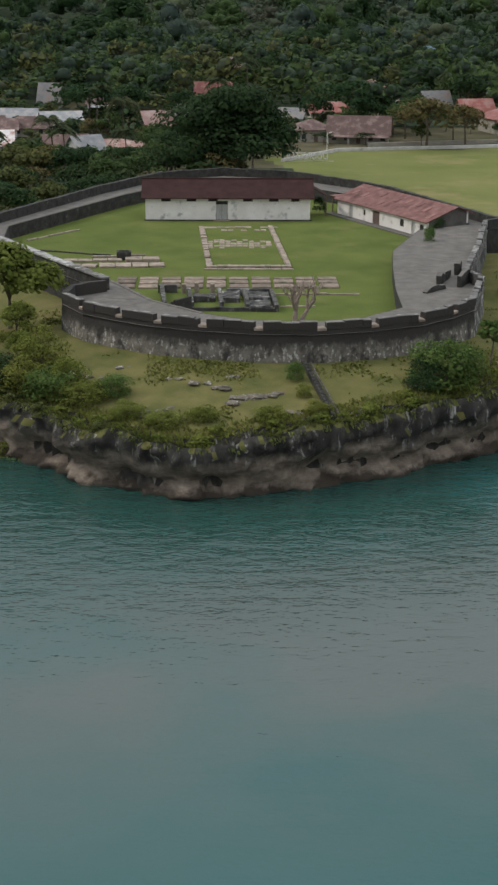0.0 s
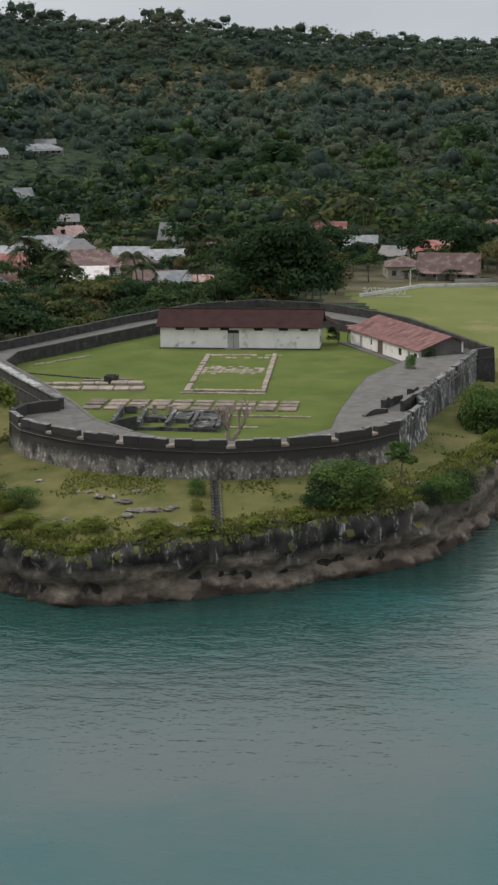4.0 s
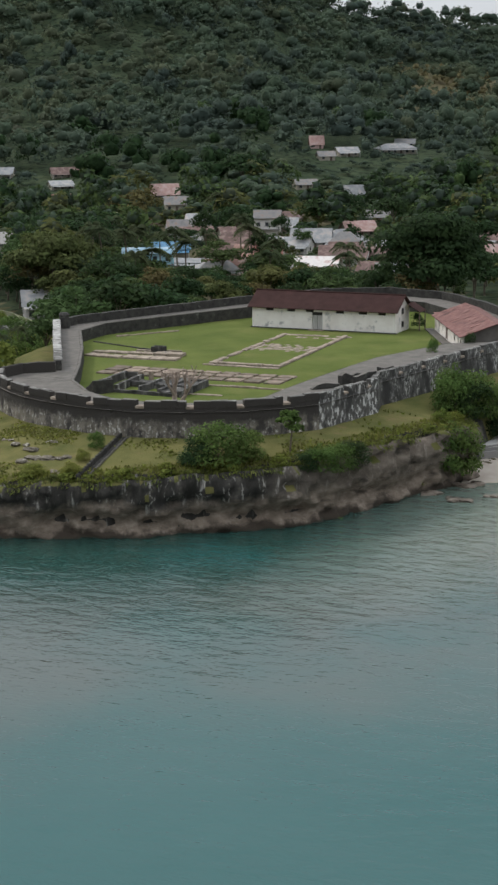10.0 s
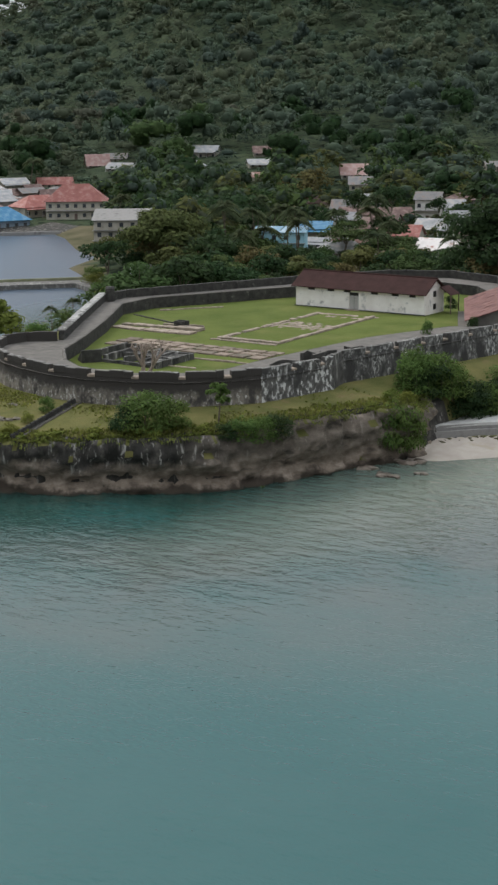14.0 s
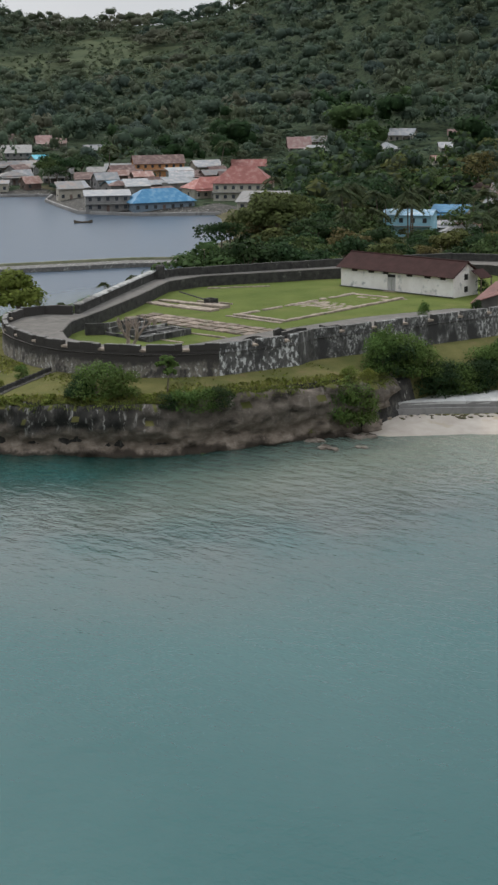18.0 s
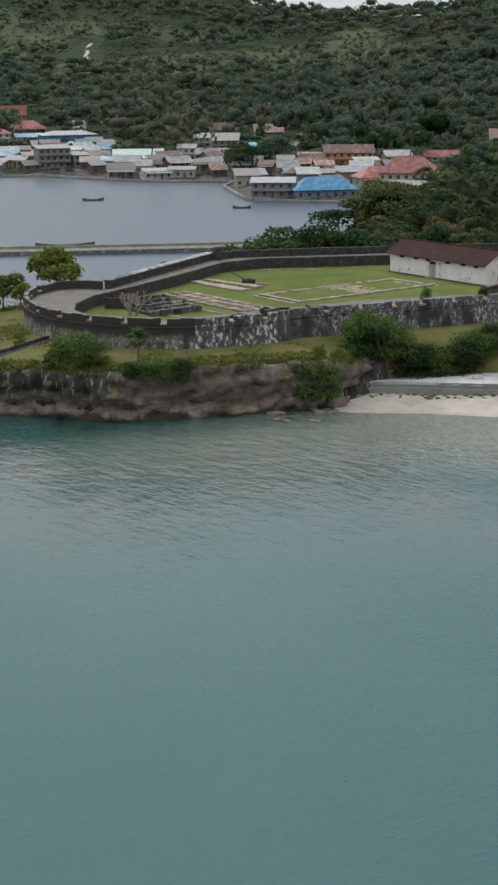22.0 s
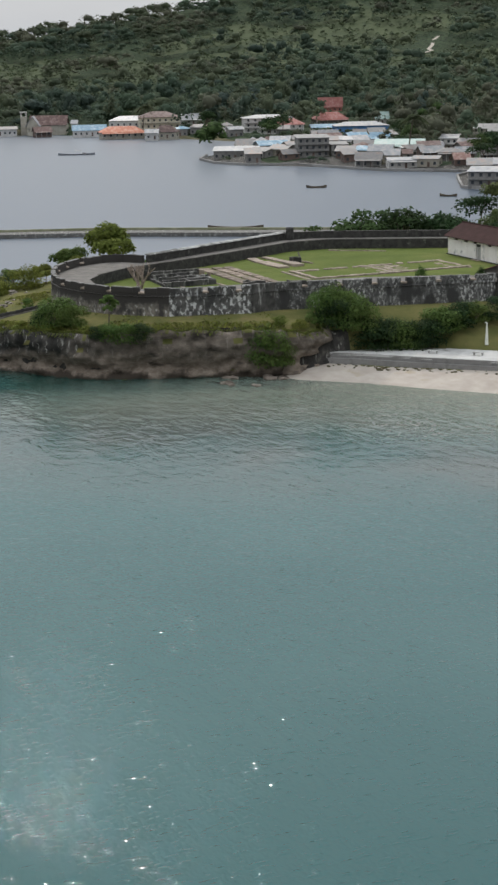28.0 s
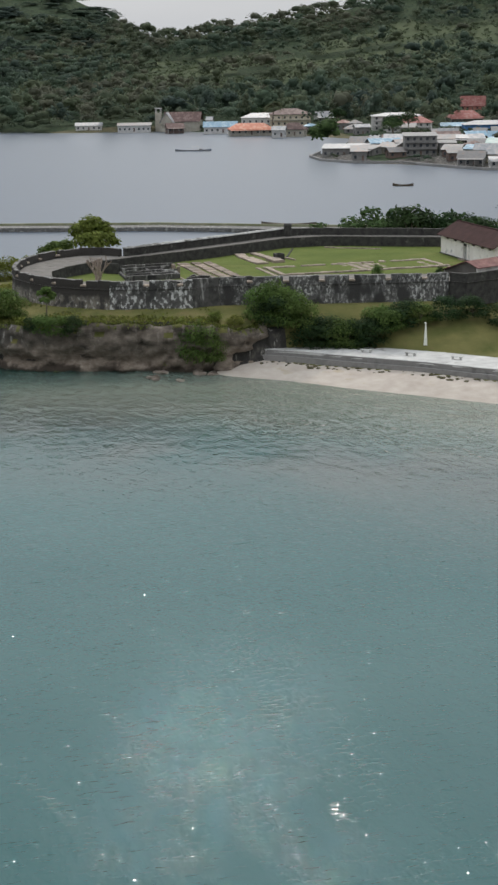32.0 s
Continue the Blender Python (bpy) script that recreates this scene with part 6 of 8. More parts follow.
def house(x, y, rot, w, d, h, rh, kind, wall, roof, label, rng):
    z = float(land_height(x, y))
    for a, b in ((-w / 2, -d / 2), (w / 2, -d / 2)):
        c, s = math.cos(radians(rot)), math.sin(radians(rot))
        z = min(z, float(land_height(x + a * c - b * s, y + a * s + b * c)))
    z = max(z, SEA + 0.9) - 0.1
    turn = rot + rng.choice((-14, -6, 5, 12, 18)) * (0.4 if h > 5 else 1.0)
    e = empty("house", pose(x, y, z, 0, 0, turn), label, "house", "houses of the village")
    wm, rm = WALLS[wall], ROOFS[roof]
    storeys = max(1, round(h / 3.2))
    bm = bmesh.new()
    box(bm, -w / 2, -d / 2, -2.2, w / 2, d / 2, h)
    if kind == "gable":
        for sx in (-1, 1):
            v = [bm.verts.new((sx * (w / 2 - 0.01), yy, zz)) for yy, zz in ((-d / 2 + 0.02, h - 0.02), (d / 2 - 0.02, h - 0.02), (0, h + rh - 0.15))]
            u = [bm.verts.new((q.co.x - sx * 0.2, q.co.y, q.co.z)) for q in v]
            bm.faces.new(v)
            bm.faces.new(u[::-1])
            for i in range(3):
                bm.faces.new((v[i], v[(i + 1) % 3], u[(i + 1) % 3], u[i]))
        bmesh.ops.recalc_face_normals(bm, faces=bm.faces)
    part("wall", bm, wm, e)
    bm = bmesh.new()
    if kind == "gable":
        gable_roof(bm, -w / 2, w / 2, -d / 2, d / 2, h, h + rh, 0.6)
    elif kind == "hip":
        hip_roof(bm, w, d, h, rh, 0.7)
    elif kind == "wave":
        n = 4
        for k in range(n):
            x0 = -w / 2 + w * k / n
            hip = [(x0, h), (x0 + w / n / 2, h + rh), (x0 + w / n, h)]
            a = [bm.verts.new((px, -d / 2 - 0.5, pz)) for px, pz in hip]
            b = [bm.verts.new((px, d / 2 + 0.5, pz)) for px, pz in hip]
            for i in range(2):
                bm.faces.new((a[i], a[i + 1], b[i + 1], b[i]))
            bm.faces.new(a)
            bm.faces.new(b[::-1])
            bm.faces.new((a[0], a[2], b[2], b[0]))
        bmesh.ops.recalc_face_normals(bm, faces=bm.faces)
    else:
        v = [bm.verts.new(q) for q in ((-w / 2 - 0.6, -d / 2 - 0.7, h), (w / 2 + 0.6, -d / 2 - 0.7, h), (w / 2 + 0.6, d / 2 + 0.6, h + rh), (-w / 2 - 0.6, d / 2 + 0.6, h + rh))]
        u = [bm.verts.new(q.co - Vector((0, 0, 0.15))) for q in v]
        bm.faces.new(v)
        bm.faces.new(u[::-1])
        for i in range(4):
            bm.faces.new((v[i], u[i], u[(i + 1) % 4], v[(i + 1) % 4]))
        bmesh.ops.recalc_face_normals(bm, faces=bm.faces)
    part("roof", bm, rm, e)
    n = max(2, min(7, round(w / 3.0)))
    for s in range(storeys):
        zb = s * h / storeys + 0.9
        zt = min(zb + 1.25, (s + 1) * h / storeys - 0.25)
        for k in range(n):
            xm = -w / 2 + w * (k + 0.5) / n
            if s == 0 and k == n // 2:
                bm = bmesh.new()
                box(bm, xm - 0.5, -d / 2 - 0.05, 0.0, xm + 0.5, -d / 2 + 0.05, min(2.1, h - 0.3))
                part("door", bm, WALLS["brownw"], e)
                continue
            bm = bmesh.new()
            box(bm, xm - 0.55, -d / 2 - 0.06, zb, xm + 0.55, -d / 2 + 0.05, zt)
            part("window", bm, M_GLASS, e)
    for sx in (-1, 1):
        bm = bmesh.new()
        box(bm, sx * w / 2 - 0.05, -0.6, 0.95, sx * w / 2 + 0.06, 0.6, min(2.1, h - 0.25))
        part("window", bm, M_GLASS, e)
    if storeys > 1:
        for s in range(1, storeys):
            bm = bmesh.new()
            box(bm, -w / 2 - 0.3, -d / 2 - 1.1, s * h / storeys - 0.12, w / 2 + 0.3, -d / 2 - 0.004, s * h / storeys + 0.06)
            part("balcony", bm, ROOFS["concrete"], e)
    elif w > 9 and rng.random() < 0.6:
        bm = bmesh.new()
        v = [bm.verts.new(q) for q in ((-w / 2, -d / 2 - 2.0, h - 0.75), (w / 2, -d / 2 - 2.0, h - 0.75), (w / 2, -d / 2, h - 0.25), (-w / 2, -d / 2, h - 0.25))]
        u = [bm.verts.new(q.co - Vector((0, 0, 0.1))) for q in v]
        bm.faces.new(v)
        bm.faces.new(u[::-1])
        for i in range(4):
            bm.faces.new((v[i], u[i], u[(i + 1) % 4], v[(i + 1) % 4]))
        bmesh.ops.recalc_face_normals(bm, faces=bm.faces)
        part("veranda_roof", bm, rm, e)
        for k in range(4):
            bm = bmesh.new()
            xm = -w / 2 + 0.2 + (w - 0.4) * k / 3
            box(bm, xm - 0.08, -d / 2 - 1.9, -2.0, xm + 0.08, -d / 2 - 1.74, h - 0.78)
            part("veranda_post", bm, WALLS["white"], e)
    return e


HOUSES += [(-738, 60, 72, 16, 8, 3.2, 1.6, 'gable', 'white', 'silver', 'low white shore house with a tin roof'), (-715, 84, 72, 20, 9, 3.6, 1.4, 'flat', 'white', 'grey', 'long white shore house with a flat roof'),
           (-692, 104, 70, 10, 7, 3.0, 2.4, 'gable', 'brownw', 'brown', 'brown wooden shore hut'), (-655, 142, 70, 15, 8, 3.4, 2.6, 'hip', 'white', 'paleblue', 'white shore house with a hipped pale blue roof')]
# smaller houses that fill the town along the lagoon, between those above
rng = random.Random(22)
FILL_ROOFS = ("grey", "brown", "grey", "rust", "silver", "brown", "paleblue", "grey", "silver", "concrete")
tries = 0
added = 0
while added < 80 and tries < 4000:
    tries += 1
    x, y = rng.uniform(-640, -225), rng.uniform(110, 330)
    p = np.array([x]), np.array([y])
    dd = distance(LAND, *p)[0]
    if not inside(LAND, *p)[0] or dd < 8 or dd > (75 if x > -520 else 35) or (-560 < x < -500 and y < 230):
        continue
    w, d = rng.uniform(6, 10.5), rng.uniform(5.5, 8)
    if any(math.hypot(x - q[0], y - q[1]) < (w + q[3]) * 0.4 + 1.6 for q in HOUSES):
        continue
    rf = rng.choice(FILL_ROOFS)
    wl = rng.choice(("cream", "grey", "grey", "brownw", "grey"))
    HOUSES.append((x, y, rng.uniform(45, 75), w, d, rng.uniform(2.6, 4.6), rng.uniform(1.2, 2.4), rng.choice(("gable", "gable", "hip", "flat")), wl, rf,
                   f"{wl} town house with a {rf} tin roof"))
    added += 1
# a clump of dark trees stands between them at the water
SHORE_TREES = ((-306, 183, 1.3, 1.0), (-315, 196, 1.5, 1.15), (-322, 210, 1.6, 1.2))
HOUSES = [h for h in HOUSES if all(math.hypot(h[0] - x, h[1] - y) > 9 for x, y, s, sz in SHORE_TREES)]
rng = random.Random(21)
for row in HOUSES:
    house(*row, rng)

# the church across the lagoon
ch = empty("church", pose(-716, 112, float(land_height(-716, 112)) - 0.2, 0, 0, 66), "grey church with a steep brown roof and a white-edged gable", "church")
bm = bmesh.new()
box(bm, -8, -5.5, -1, 14, 5.5, 6.5)
part("nave", bm, WALLS["cream"], ch)
bm = bmesh.new()
gable_roof(bm, -8, 14, -5.5, 5.5, 6.5, 11.5, 0.7)
part("nave_roof", bm, ROOFS["brown"], ch)
bm = bmesh.new()
box(bm, -9, -11, -1, -2, -5.6, 6.0)
v = [bm.verts.new(q) for q in ((-9, -11, 6), (-2, -11, 6), (-5.5, -11, 11))]
u = [bm.verts.new(q.co + Vector((0, 5.5, 0))) for q in v]
bm.faces.new(v)
bm.faces.new(u[::-1])
part("front_gable", bm, WALLS["cream"], ch)
for sx in (-1, 1):
    bm = bmesh.new()
    v = [bm.verts.new(q) for q in ((-5.5, -11.5, 11.5), (-5.5 + sx * 4.3, -11.5, 5.6), (-5.5 + sx * 4.3, -3.5, 5.6), (-5.5, -3.5, 11.5))]
    u = [bm.verts.new(q.co - Vector((0, 0, 0.5))) for q in v]
    bm.faces.new(v)
    bm.faces.new(u[::-1])
    for i in range(4):
        bm.faces.new((v[i], u[i], u[(i + 1) % 4], v[(i + 1) % 4]))
    bmesh.ops.recalc_face_normals(bm, faces=bm.faces)
    part("gable_roof", bm, ROOFS["silver"], ch, "white-edged gable roof")
bm = bmesh.new()
box(bm, -14, -3, -1, -10.5, 0.5, 11)
part("tower", bm, WALLS["cream"], ch)
bm = bmesh.new()
for a, b in ((-13.9, -2.9), (-10.9, -2.9), (-13.9, 0.1), (-10.9, 0.1)):
    box(bm, a, b, 11, a + 0.35, b + 0.35, 13.4)
box(bm, -14.2, -3.2, 13.4, -10.3, 0.7, 13.9)
part("belfry", bm, WALLS["white"], ch)

# a dirt track climbing the far hillside
track = [(-1106, 576), (-1122, 596), (-1140, 602), (-1160, 617), (-1184, 630), (-1200, 645)]
bm = bmesh.new()
prev = None
for (x, y), (nx, ny) in zip(resample(track, 6), normals(resample(track, 6))):
    pair = [bm.verts.new((x + nx * o, y + ny * o, float(land_height(x + nx * o, y + ny * o)) + 0.5)) for o in (-1.7, 1.7)]
    if prev:
        bm.faces.new((prev[0], pair[0], pair[1], prev[1]))
    prev = pair
tr = link_mesh("hill_track", bm, M_SAND)
tagged(tr, "pale dirt track up the far hillside", "track", kind="structure")

# the town's stone quays and the wall by the playing field
def low_wall(name, pts, h, t, mat, label, cat):
    e = empty(name, pose(0, 0, 0), label, cat, kind="structure")
    for p, q in zip(pts, pts[1:]):
        z = float(land_height((p[0] + q[0]) / 2, (p[1] + q[1]) / 2))
        bm = bmesh.new()
        u = (Vector(q) - Vector(p)).normalized()
        block(bm, p, q, (-u.y, u.x), t, z - 1.5, z + h, 0.0)
        part("wall_length", bm, mat, e)
    return e


low_wall("town_quay", resample(LAND[LAND.index((-462, 122)):LAND.index((-192, 160)) + 1], 12), 1.1, 0.9, ROOFS["concrete"], "grey stone quay along the town shore", "quay")
low_wall("field_wall", resample([(26, 122), (40, 141), (80, 149.5), (120, 156)], 6), 0.8, 0.35, WALLS["white"], "low whitewashed wall along the playing field", "wall")
low_wall("road_wall", resample([(48, 150), (80, 158), (120, 166)], 5), 1.0, 0.3, WALLS["cream"], "cream roadside wall", "wall")
# the standing letters beside the road, which face the village
sg = bpy.data.curves.new("fort_sign", 'FONT')
sg.body, sg.size, sg.extrude, sg.align_x, sg.align_y = "DUURSTEDE", 2.3, 0.12, 'CENTER', 'BOTTOM'
sg.materials.append(WALLS["white"])
so = new("fort_sign", sg)
so.matrix_world = Matrix.Translation((31.6, 123.5, float(land_height(31.6, 123.5)))) @ pose(0, 0, 0, 90, 0, 180 + 4) @ Matrix.Diagonal((0.78, 1, 1, 1))
tagged(so, "white standing letters that spell the fort's name", "sign")
bm = bmesh.new()
box(bm, 25.5, 123.0, -7.6, 37.8, 123.9, float(land_height(31.6, 123.5)) + 0.03)
pl = link_mesh("sign_plinth", bm, ROOFS["concrete"])
tagged(pl, "low concrete plinth under the standing letters", "plinth")
for x, y in ((37.2, 139.0), (86, 152)):
    e = empty("street_lamp", pose(x, y, float(land_height(x, y)) - 0.1), "pale steel street lamp beside the road", "street lamp", "street lamps")
    bm = bmesh.new()
    cyl(bm, (0, 0, 0), (0, 0, 4.6), 0.12, 0.08, 8)
    part("pole", bm, M_POLE, e)
    bm = bmesh.new()
    cyl(bm, (0, 0, 4.6), (0.8, 0, 4.9), 0.07, 0.05, 6)
    part("arm", bm, M_POLE, e)
    bm = bmesh.new()
    box(bm, 0.6, -0.12, 4.85, 1.2, 0.12, 4.98, 0.02)
    part("lamp_head", bm, M_POLE, e)
# a white gateway on the road
e = empty("gateway", pose(84, 156, -7.1, 0, 0, 6), "white arched gateway across the village road", "gate")
for x in (-2.2, 2.2):
    bm = bmesh.new()
    box(bm, x - 0.5, -0.5, -0.5, x + 0.5, 0.5, 4.2, 0.05)
    part("pillar", bm, WALLS["white"], e)
bm = bmesh.new()
for k in range(10):
    a0, a1 = math.pi * k / 10, math.pi * (k + 1) / 10
    cyl(bm, (-2.2 * math.cos(a0), 0, 4.1 + 1.6 * math.sin(a0)), (-2.2 * math.cos(a1), 0, 4.1 + 1.6 * math.sin(a1)), 0.35, 0.35, 6)
part("arch", bm, WALLS["white"], e)


# ---------------------------------------------------------------- boats
BOATS = [(-509.9, 72.0, 74), (-266.6, 91.6, 66), (-150.5, 14.0, 62), (-209.1, 114.6, 50)]


def boat(x, y, rot, length, beam, label, cabin=False, outrigger=False):
    e = empty("boat", pose(x, y, SEA - 0.05, 0, 0, rot), label, "boat", "boats on the lagoon")
    bm = bmesh.new()
    n = 12
    ribs = []
    for k in range(n + 1):
        t = k / n * 2 - 1
        b = beam / 2 * (1 - abs(t) ** 2.6) + 0.03
        sheer = 0.55 + 0.6 * t * t
        ribs.append([bm.verts.new((t * length / 2, yy * b, zz)) for yy, zz in ((-1, sheer), (-0.8, 0.1), (0, -0.15), (0.8, 0.1), (1, sheer), (0.85, sheer - 0.05), (0, 0.25), (-0.85, sheer - 0.05))])
    for a, b in zip(ribs, ribs[1:]):
        for k in range(8):
            bm.faces.new((a[k], b[k], b[(k + 1) % 8], a[(k + 1) % 8]))
    bm.faces.new(ribs[0])
    bm.faces.new(ribs[-1][::-1])
    bmesh.ops.recalc_face_normals(bm, faces=bm.faces)
    part("hull", bm, M_BOAT if cabin else M_BARK, e)
    if cabin:
        for px in (-0.6, 2.4):
            for py in (-0.6, 0.6):
                bm = bmesh.new()
                cyl(bm, (px, py, 0.3), (px, py, 2.2), 0.06, 0.06, 6)
                part("awning_post", bm, M_POLE, e)
        bm = bmesh.new()
        box(bm, -0.9, -0.85, 2.2, 2.7, 0.85, 2.3, 0.03)
        part("awning", bm, WALLS["white"], e)
        bm = bmesh.new()
        box(bm, 2.9, -0.5, 0.2, 4.6, 0.5, 1.2, 0.05)
        part("engine_box", bm, WALLS["grey"], e)
    if outrigger:
        for s in (-1, 1):
            bm = bmesh.new()
            cyl(bm, (-length * 0.35, s * 2.2, 0.12), (length * 0.35, s * 2.2, 0.12), 0.09, 0.09, 6)
            part("float", bm, M_BARK, e)
        for px in (-length * 0.2, length * 0.2):
            bm = bmesh.new()
            cyl(bm, (px, -2.2, 0.16), (px, 2.2, 0.16), 0.05, 0.05, 6)
            bm2 = bm
            part("outrigger_beam", bm2, M_BARK, e)


boat(*BOATS[0], 18, 2.2, "long grey motor boat with a white awning", cabin=True)
boat(*BOATS[1], 7.5, 0.9, "dark outrigger canoe afloat on the lagoon", outrigger=True)
boat(*BOATS[2], 16, 1.8, "long dark canoe moored beside the causeway", outrigger=True)
boat(*BOATS[3], 6, 1.0, "small dark canoe near the waterside hall")

# ---------------------------------------------------------------- leaves, trees, forest
def quad_mesh(name, V, mats, idx=None, normals=None):
    """A mesh of separate quads from an array of corners (n, 4, 3)."""
    n = len(V)
    me = bpy.data.meshes.new(name)
    me.vertices.add(n * 4)
    me.vertices.foreach_set("co", np.ascontiguousarray(V, np.float32).ravel())
    me.loops.add(n * 4)
    me.loops.foreach_set("vertex_index", np.arange(n * 4, dtype=np.int32))
    me.polygons.add(n)
    me.polygons.foreach_set("loop_start", np.arange(0, n * 4, 4, dtype=np.int32))
    for m in mats:
        me.materials.append(m)
    if idx is not None:
        me.polygons.foreach_set("material_index", np.ascontiguousarray(idx, np.int32))
    me.update(calc_edges=True)
    if normals is not None:
        me.polygons.foreach_set("use_smooth", np.ones(n, bool))
        me.normals_split_custom_set_from_vertices(np.ascontiguousarray(normals, np.float32).reshape(-1, 3))
    return me


def leaf_quads(r, blobs, n, size, shell=0.75, up=0.8):
    """n leaf sprays scattered over the outer part of the blobs (x, y, z, rx, ry, rz), tilted mostly outwards and up."""
    B = np.array(blobs, float)
    vol = (B[:, 3] * B[:, 4] + B[:, 3] * B[:, 5]) ** 1.0
    which = r.choice(len(B), n, p=vol / vol.sum())
    dirs = r.normal(size=(n, 3))
    dirs /= np.linalg.norm(dirs, axis=1)[:, None]
    dirs[:, 2] = np.where(dirs[:, 2] < -0.45, -dirs[:, 2], dirs[:, 2])
    rad = shell + (1 - shell) * r.random(n) ** 0.5 + 0.14 * r.normal(size=n)
    c = B[which, :3] + dirs * B[which, 3:] * rad[:, None]
    nrm = dirs + r.normal(size=(n, 3)) * 0.55 + np.array([0, 0, up])
    nrm /= np.linalg.norm(nrm, axis=1)[:, None]
    a = np.cross(nrm, r.normal(size=(n, 3)))
    a /= np.linalg.norm(a, axis=1)[:, None]
    b = np.cross(nrm, a)
    s = size * (0.6 + 0.8 * r.random(n))[:, None]
    a, b = a * s, b * s * 0.62
    tip = nrm * s * 0.25
    soft = dirs * 0.75 + nrm * 0.5 + np.array([0, 0, 0.2])
    soft /= np.linalg.norm(soft, axis=1)[:, None]
    return np.stack([c - a, c - b - tip * 0.4, c + a - tip, c + b - tip * 0.4], 1), np.repeat(soft[:, None], 4, 1)


def trunk_mesh(bm, r, H, blobs, r0, fork=0.45):
    lean = Vector((r.normal() * 0.05 * H, r.normal() * 0.05 * H, H * fork))
    cyl(bm, (0, 0, -0.6), lean * 0.5, r0, r0 * 0.75, 7)
    cyl(bm, lean * 0.5, lean, r0 * 0.75, r0 * 0.55, 7)
    for b in blobs[:6]:
        q = Vector(b[:3])
        mid = lean.lerp(q, 0.5) + Vector((0, 0, 0.06 * H))
        cyl(bm, lean, mid, r0 * 0.42, r0 * 0.26, 5)
        cyl(bm, mid, q, r0 * 0.26, r0 * 0.08, 5)


def crown_blobs(r, H, R, base=0.4, n=10, flat=0.6):
    out = []
    for k in range(n):
        a, q = 2 * math.pi * (k * 0.382 + 0.1 * r.random()), math.sqrt((k + 0.5) / n)
        rad = R * (0.24 + 0.28 * r.random())
        z = H * (base + (1 - base) * (0.72 - 0.42 * q * q + 0.16 * r.normal() * 0.6))
        out.append((R * 0.72 * q * math.cos(a), R * 0.72 * q * math.sin(a), min(z, H - rad * flat), rad, rad, rad * flat))
    if base < 0.1:
        for k in range(8):
            a, rad = k * 0.785 + 0.3 * r.random(), R * (0.3 + 0.08 * r.random())
            out.append((R * 0.66 * math.cos(a), R * 0.66 * math.sin(a), H * 0.14, rad, rad, rad * flat))
    return out


def tree_proto(name, seed, H, R, leaves, size, mat, label, base=0.35, nb=10, r0=None, flat=0.62, cat="tree", group="village trees", shell=0.75):
    r = np.random.RandomState(seed)
    e = empty(name, pose(0, 0, -900), label, cat, group)
    blobs = crown_blobs(r, H, R, base, nb, flat)
    bm = bmesh.new()
    trunk_mesh(bm, r, H, blobs, r0 or H * 0.028, base + 0.05)
    part("trunk", bm, M_BARK, e)
    Q, N = leaf_quads(r, blobs, leaves, size, shell)
    ob = new("crown", quad_mesh("crown", Q, [mat], None, N))
    ob.parent = e
    return e


def palm_proto(name, seed, H, mat, label):
    r = np.random.RandomState(seed)
    e = empty(name, pose(0, 0, -900), label, "palm", "coconut palms")
    bm = bmesh.new()
    lean = r.normal(size=2) * 0.08 * H
    pts = [Vector((lean[0] * t * t, lean[1] * t * t, H * t - 0.4)) for t in np.linspace(0, 1, 7)]
    for k in range(6):
        cyl(bm, pts[k], pts[k + 1], 0.2 - 0.015 * k, 0.185 - 0.015 * k, 7)
    part("trunk", bm, M_BARK, e)
    Q = []
    top = np.array(pts[-1])
    for f in range(17):
        az, el = 2 * math.pi * (f * 0.382 + 0.05 * r.random()), radians(r.uniform(-25, 65))
        L = r.uniform(2.8, 3.8)
        d = np.array([math.cos(az), math.sin(az), 0])
        side = np.array([-d[1], d[0], 0])
        for k in range(11):
            t = (k + 1) / 11
            p = top + d * L * t * math.cos(el) + np.array([0, 0, L * (t * math.sin(el) - 0.75 * t * t)])
            w = 0.95 * math.sin(math.pi * min(0.95, 0.2 + 0.75 * t)) + 0.1
            for s in (-1, 1):
                tip = p + side * s * w + d * 0.35 + np.array([0, 0, -0.45 * w - 0.1])
                Q.append([p - d * 0.13, p + d * 0.13, tip + d * 0.11, tip - d * 0.11])
    ob = new("fronds", quad_mesh("fronds", np.array(Q), [mat]))
    ob.parent = e
    return e


def put(proto, x, y, s=1.0, rot=None, dz=0.0, sz=None, label=""):
    z = float(land_height(x, y)) + dz
    rot = rng.uniform(0, 360) if rot is None else rot
    o = copy_thing(proto, Matrix.Translation((x, y, z)) @ pose(0, 0, 0, 0, 0, rot) @ Matrix.Diagonal((s, s, sz or s, 1)))
    if label:
        tagged(o, label)
    return o


rng = random.Random(33)
protos = [
    tree_proto("broadleaf_tree", 1, 10, 5.0, 1050, 0.36, L_DARK, "dark green broadleaf tree with a rounded crown"),
    tree_proto("broadleaf_tree", 2, 10, 5.4, 1050, 0.36, L_MID, "green broadleaf tree with a loose crown", nb=12),
    tree_proto("broadleaf_tree", 3, 10, 4.6, 1150, 0.36, L_OLIVE, "olive-green broadleaf tree with an open crown", nb=9),
    tree_proto("broadleaf_tree", 4, 10, 6.2, 1050, 0.36, L_DARK, "spreading dark tree with a layered flat crown", base=0.5, flat=0.4, nb=12),
    tree_proto("broadleaf_tree", 5, 10, 3.6, 1150, 0.34, L_MID, "tall narrow green tree", base=0.2, nb=9, flat=0.9),
    tree_proto("broadleaf_tree", 6, 10, 5.0, 1000, 0.36, L_BROWN, "tree with browned and thinning leaves", nb=10),
]
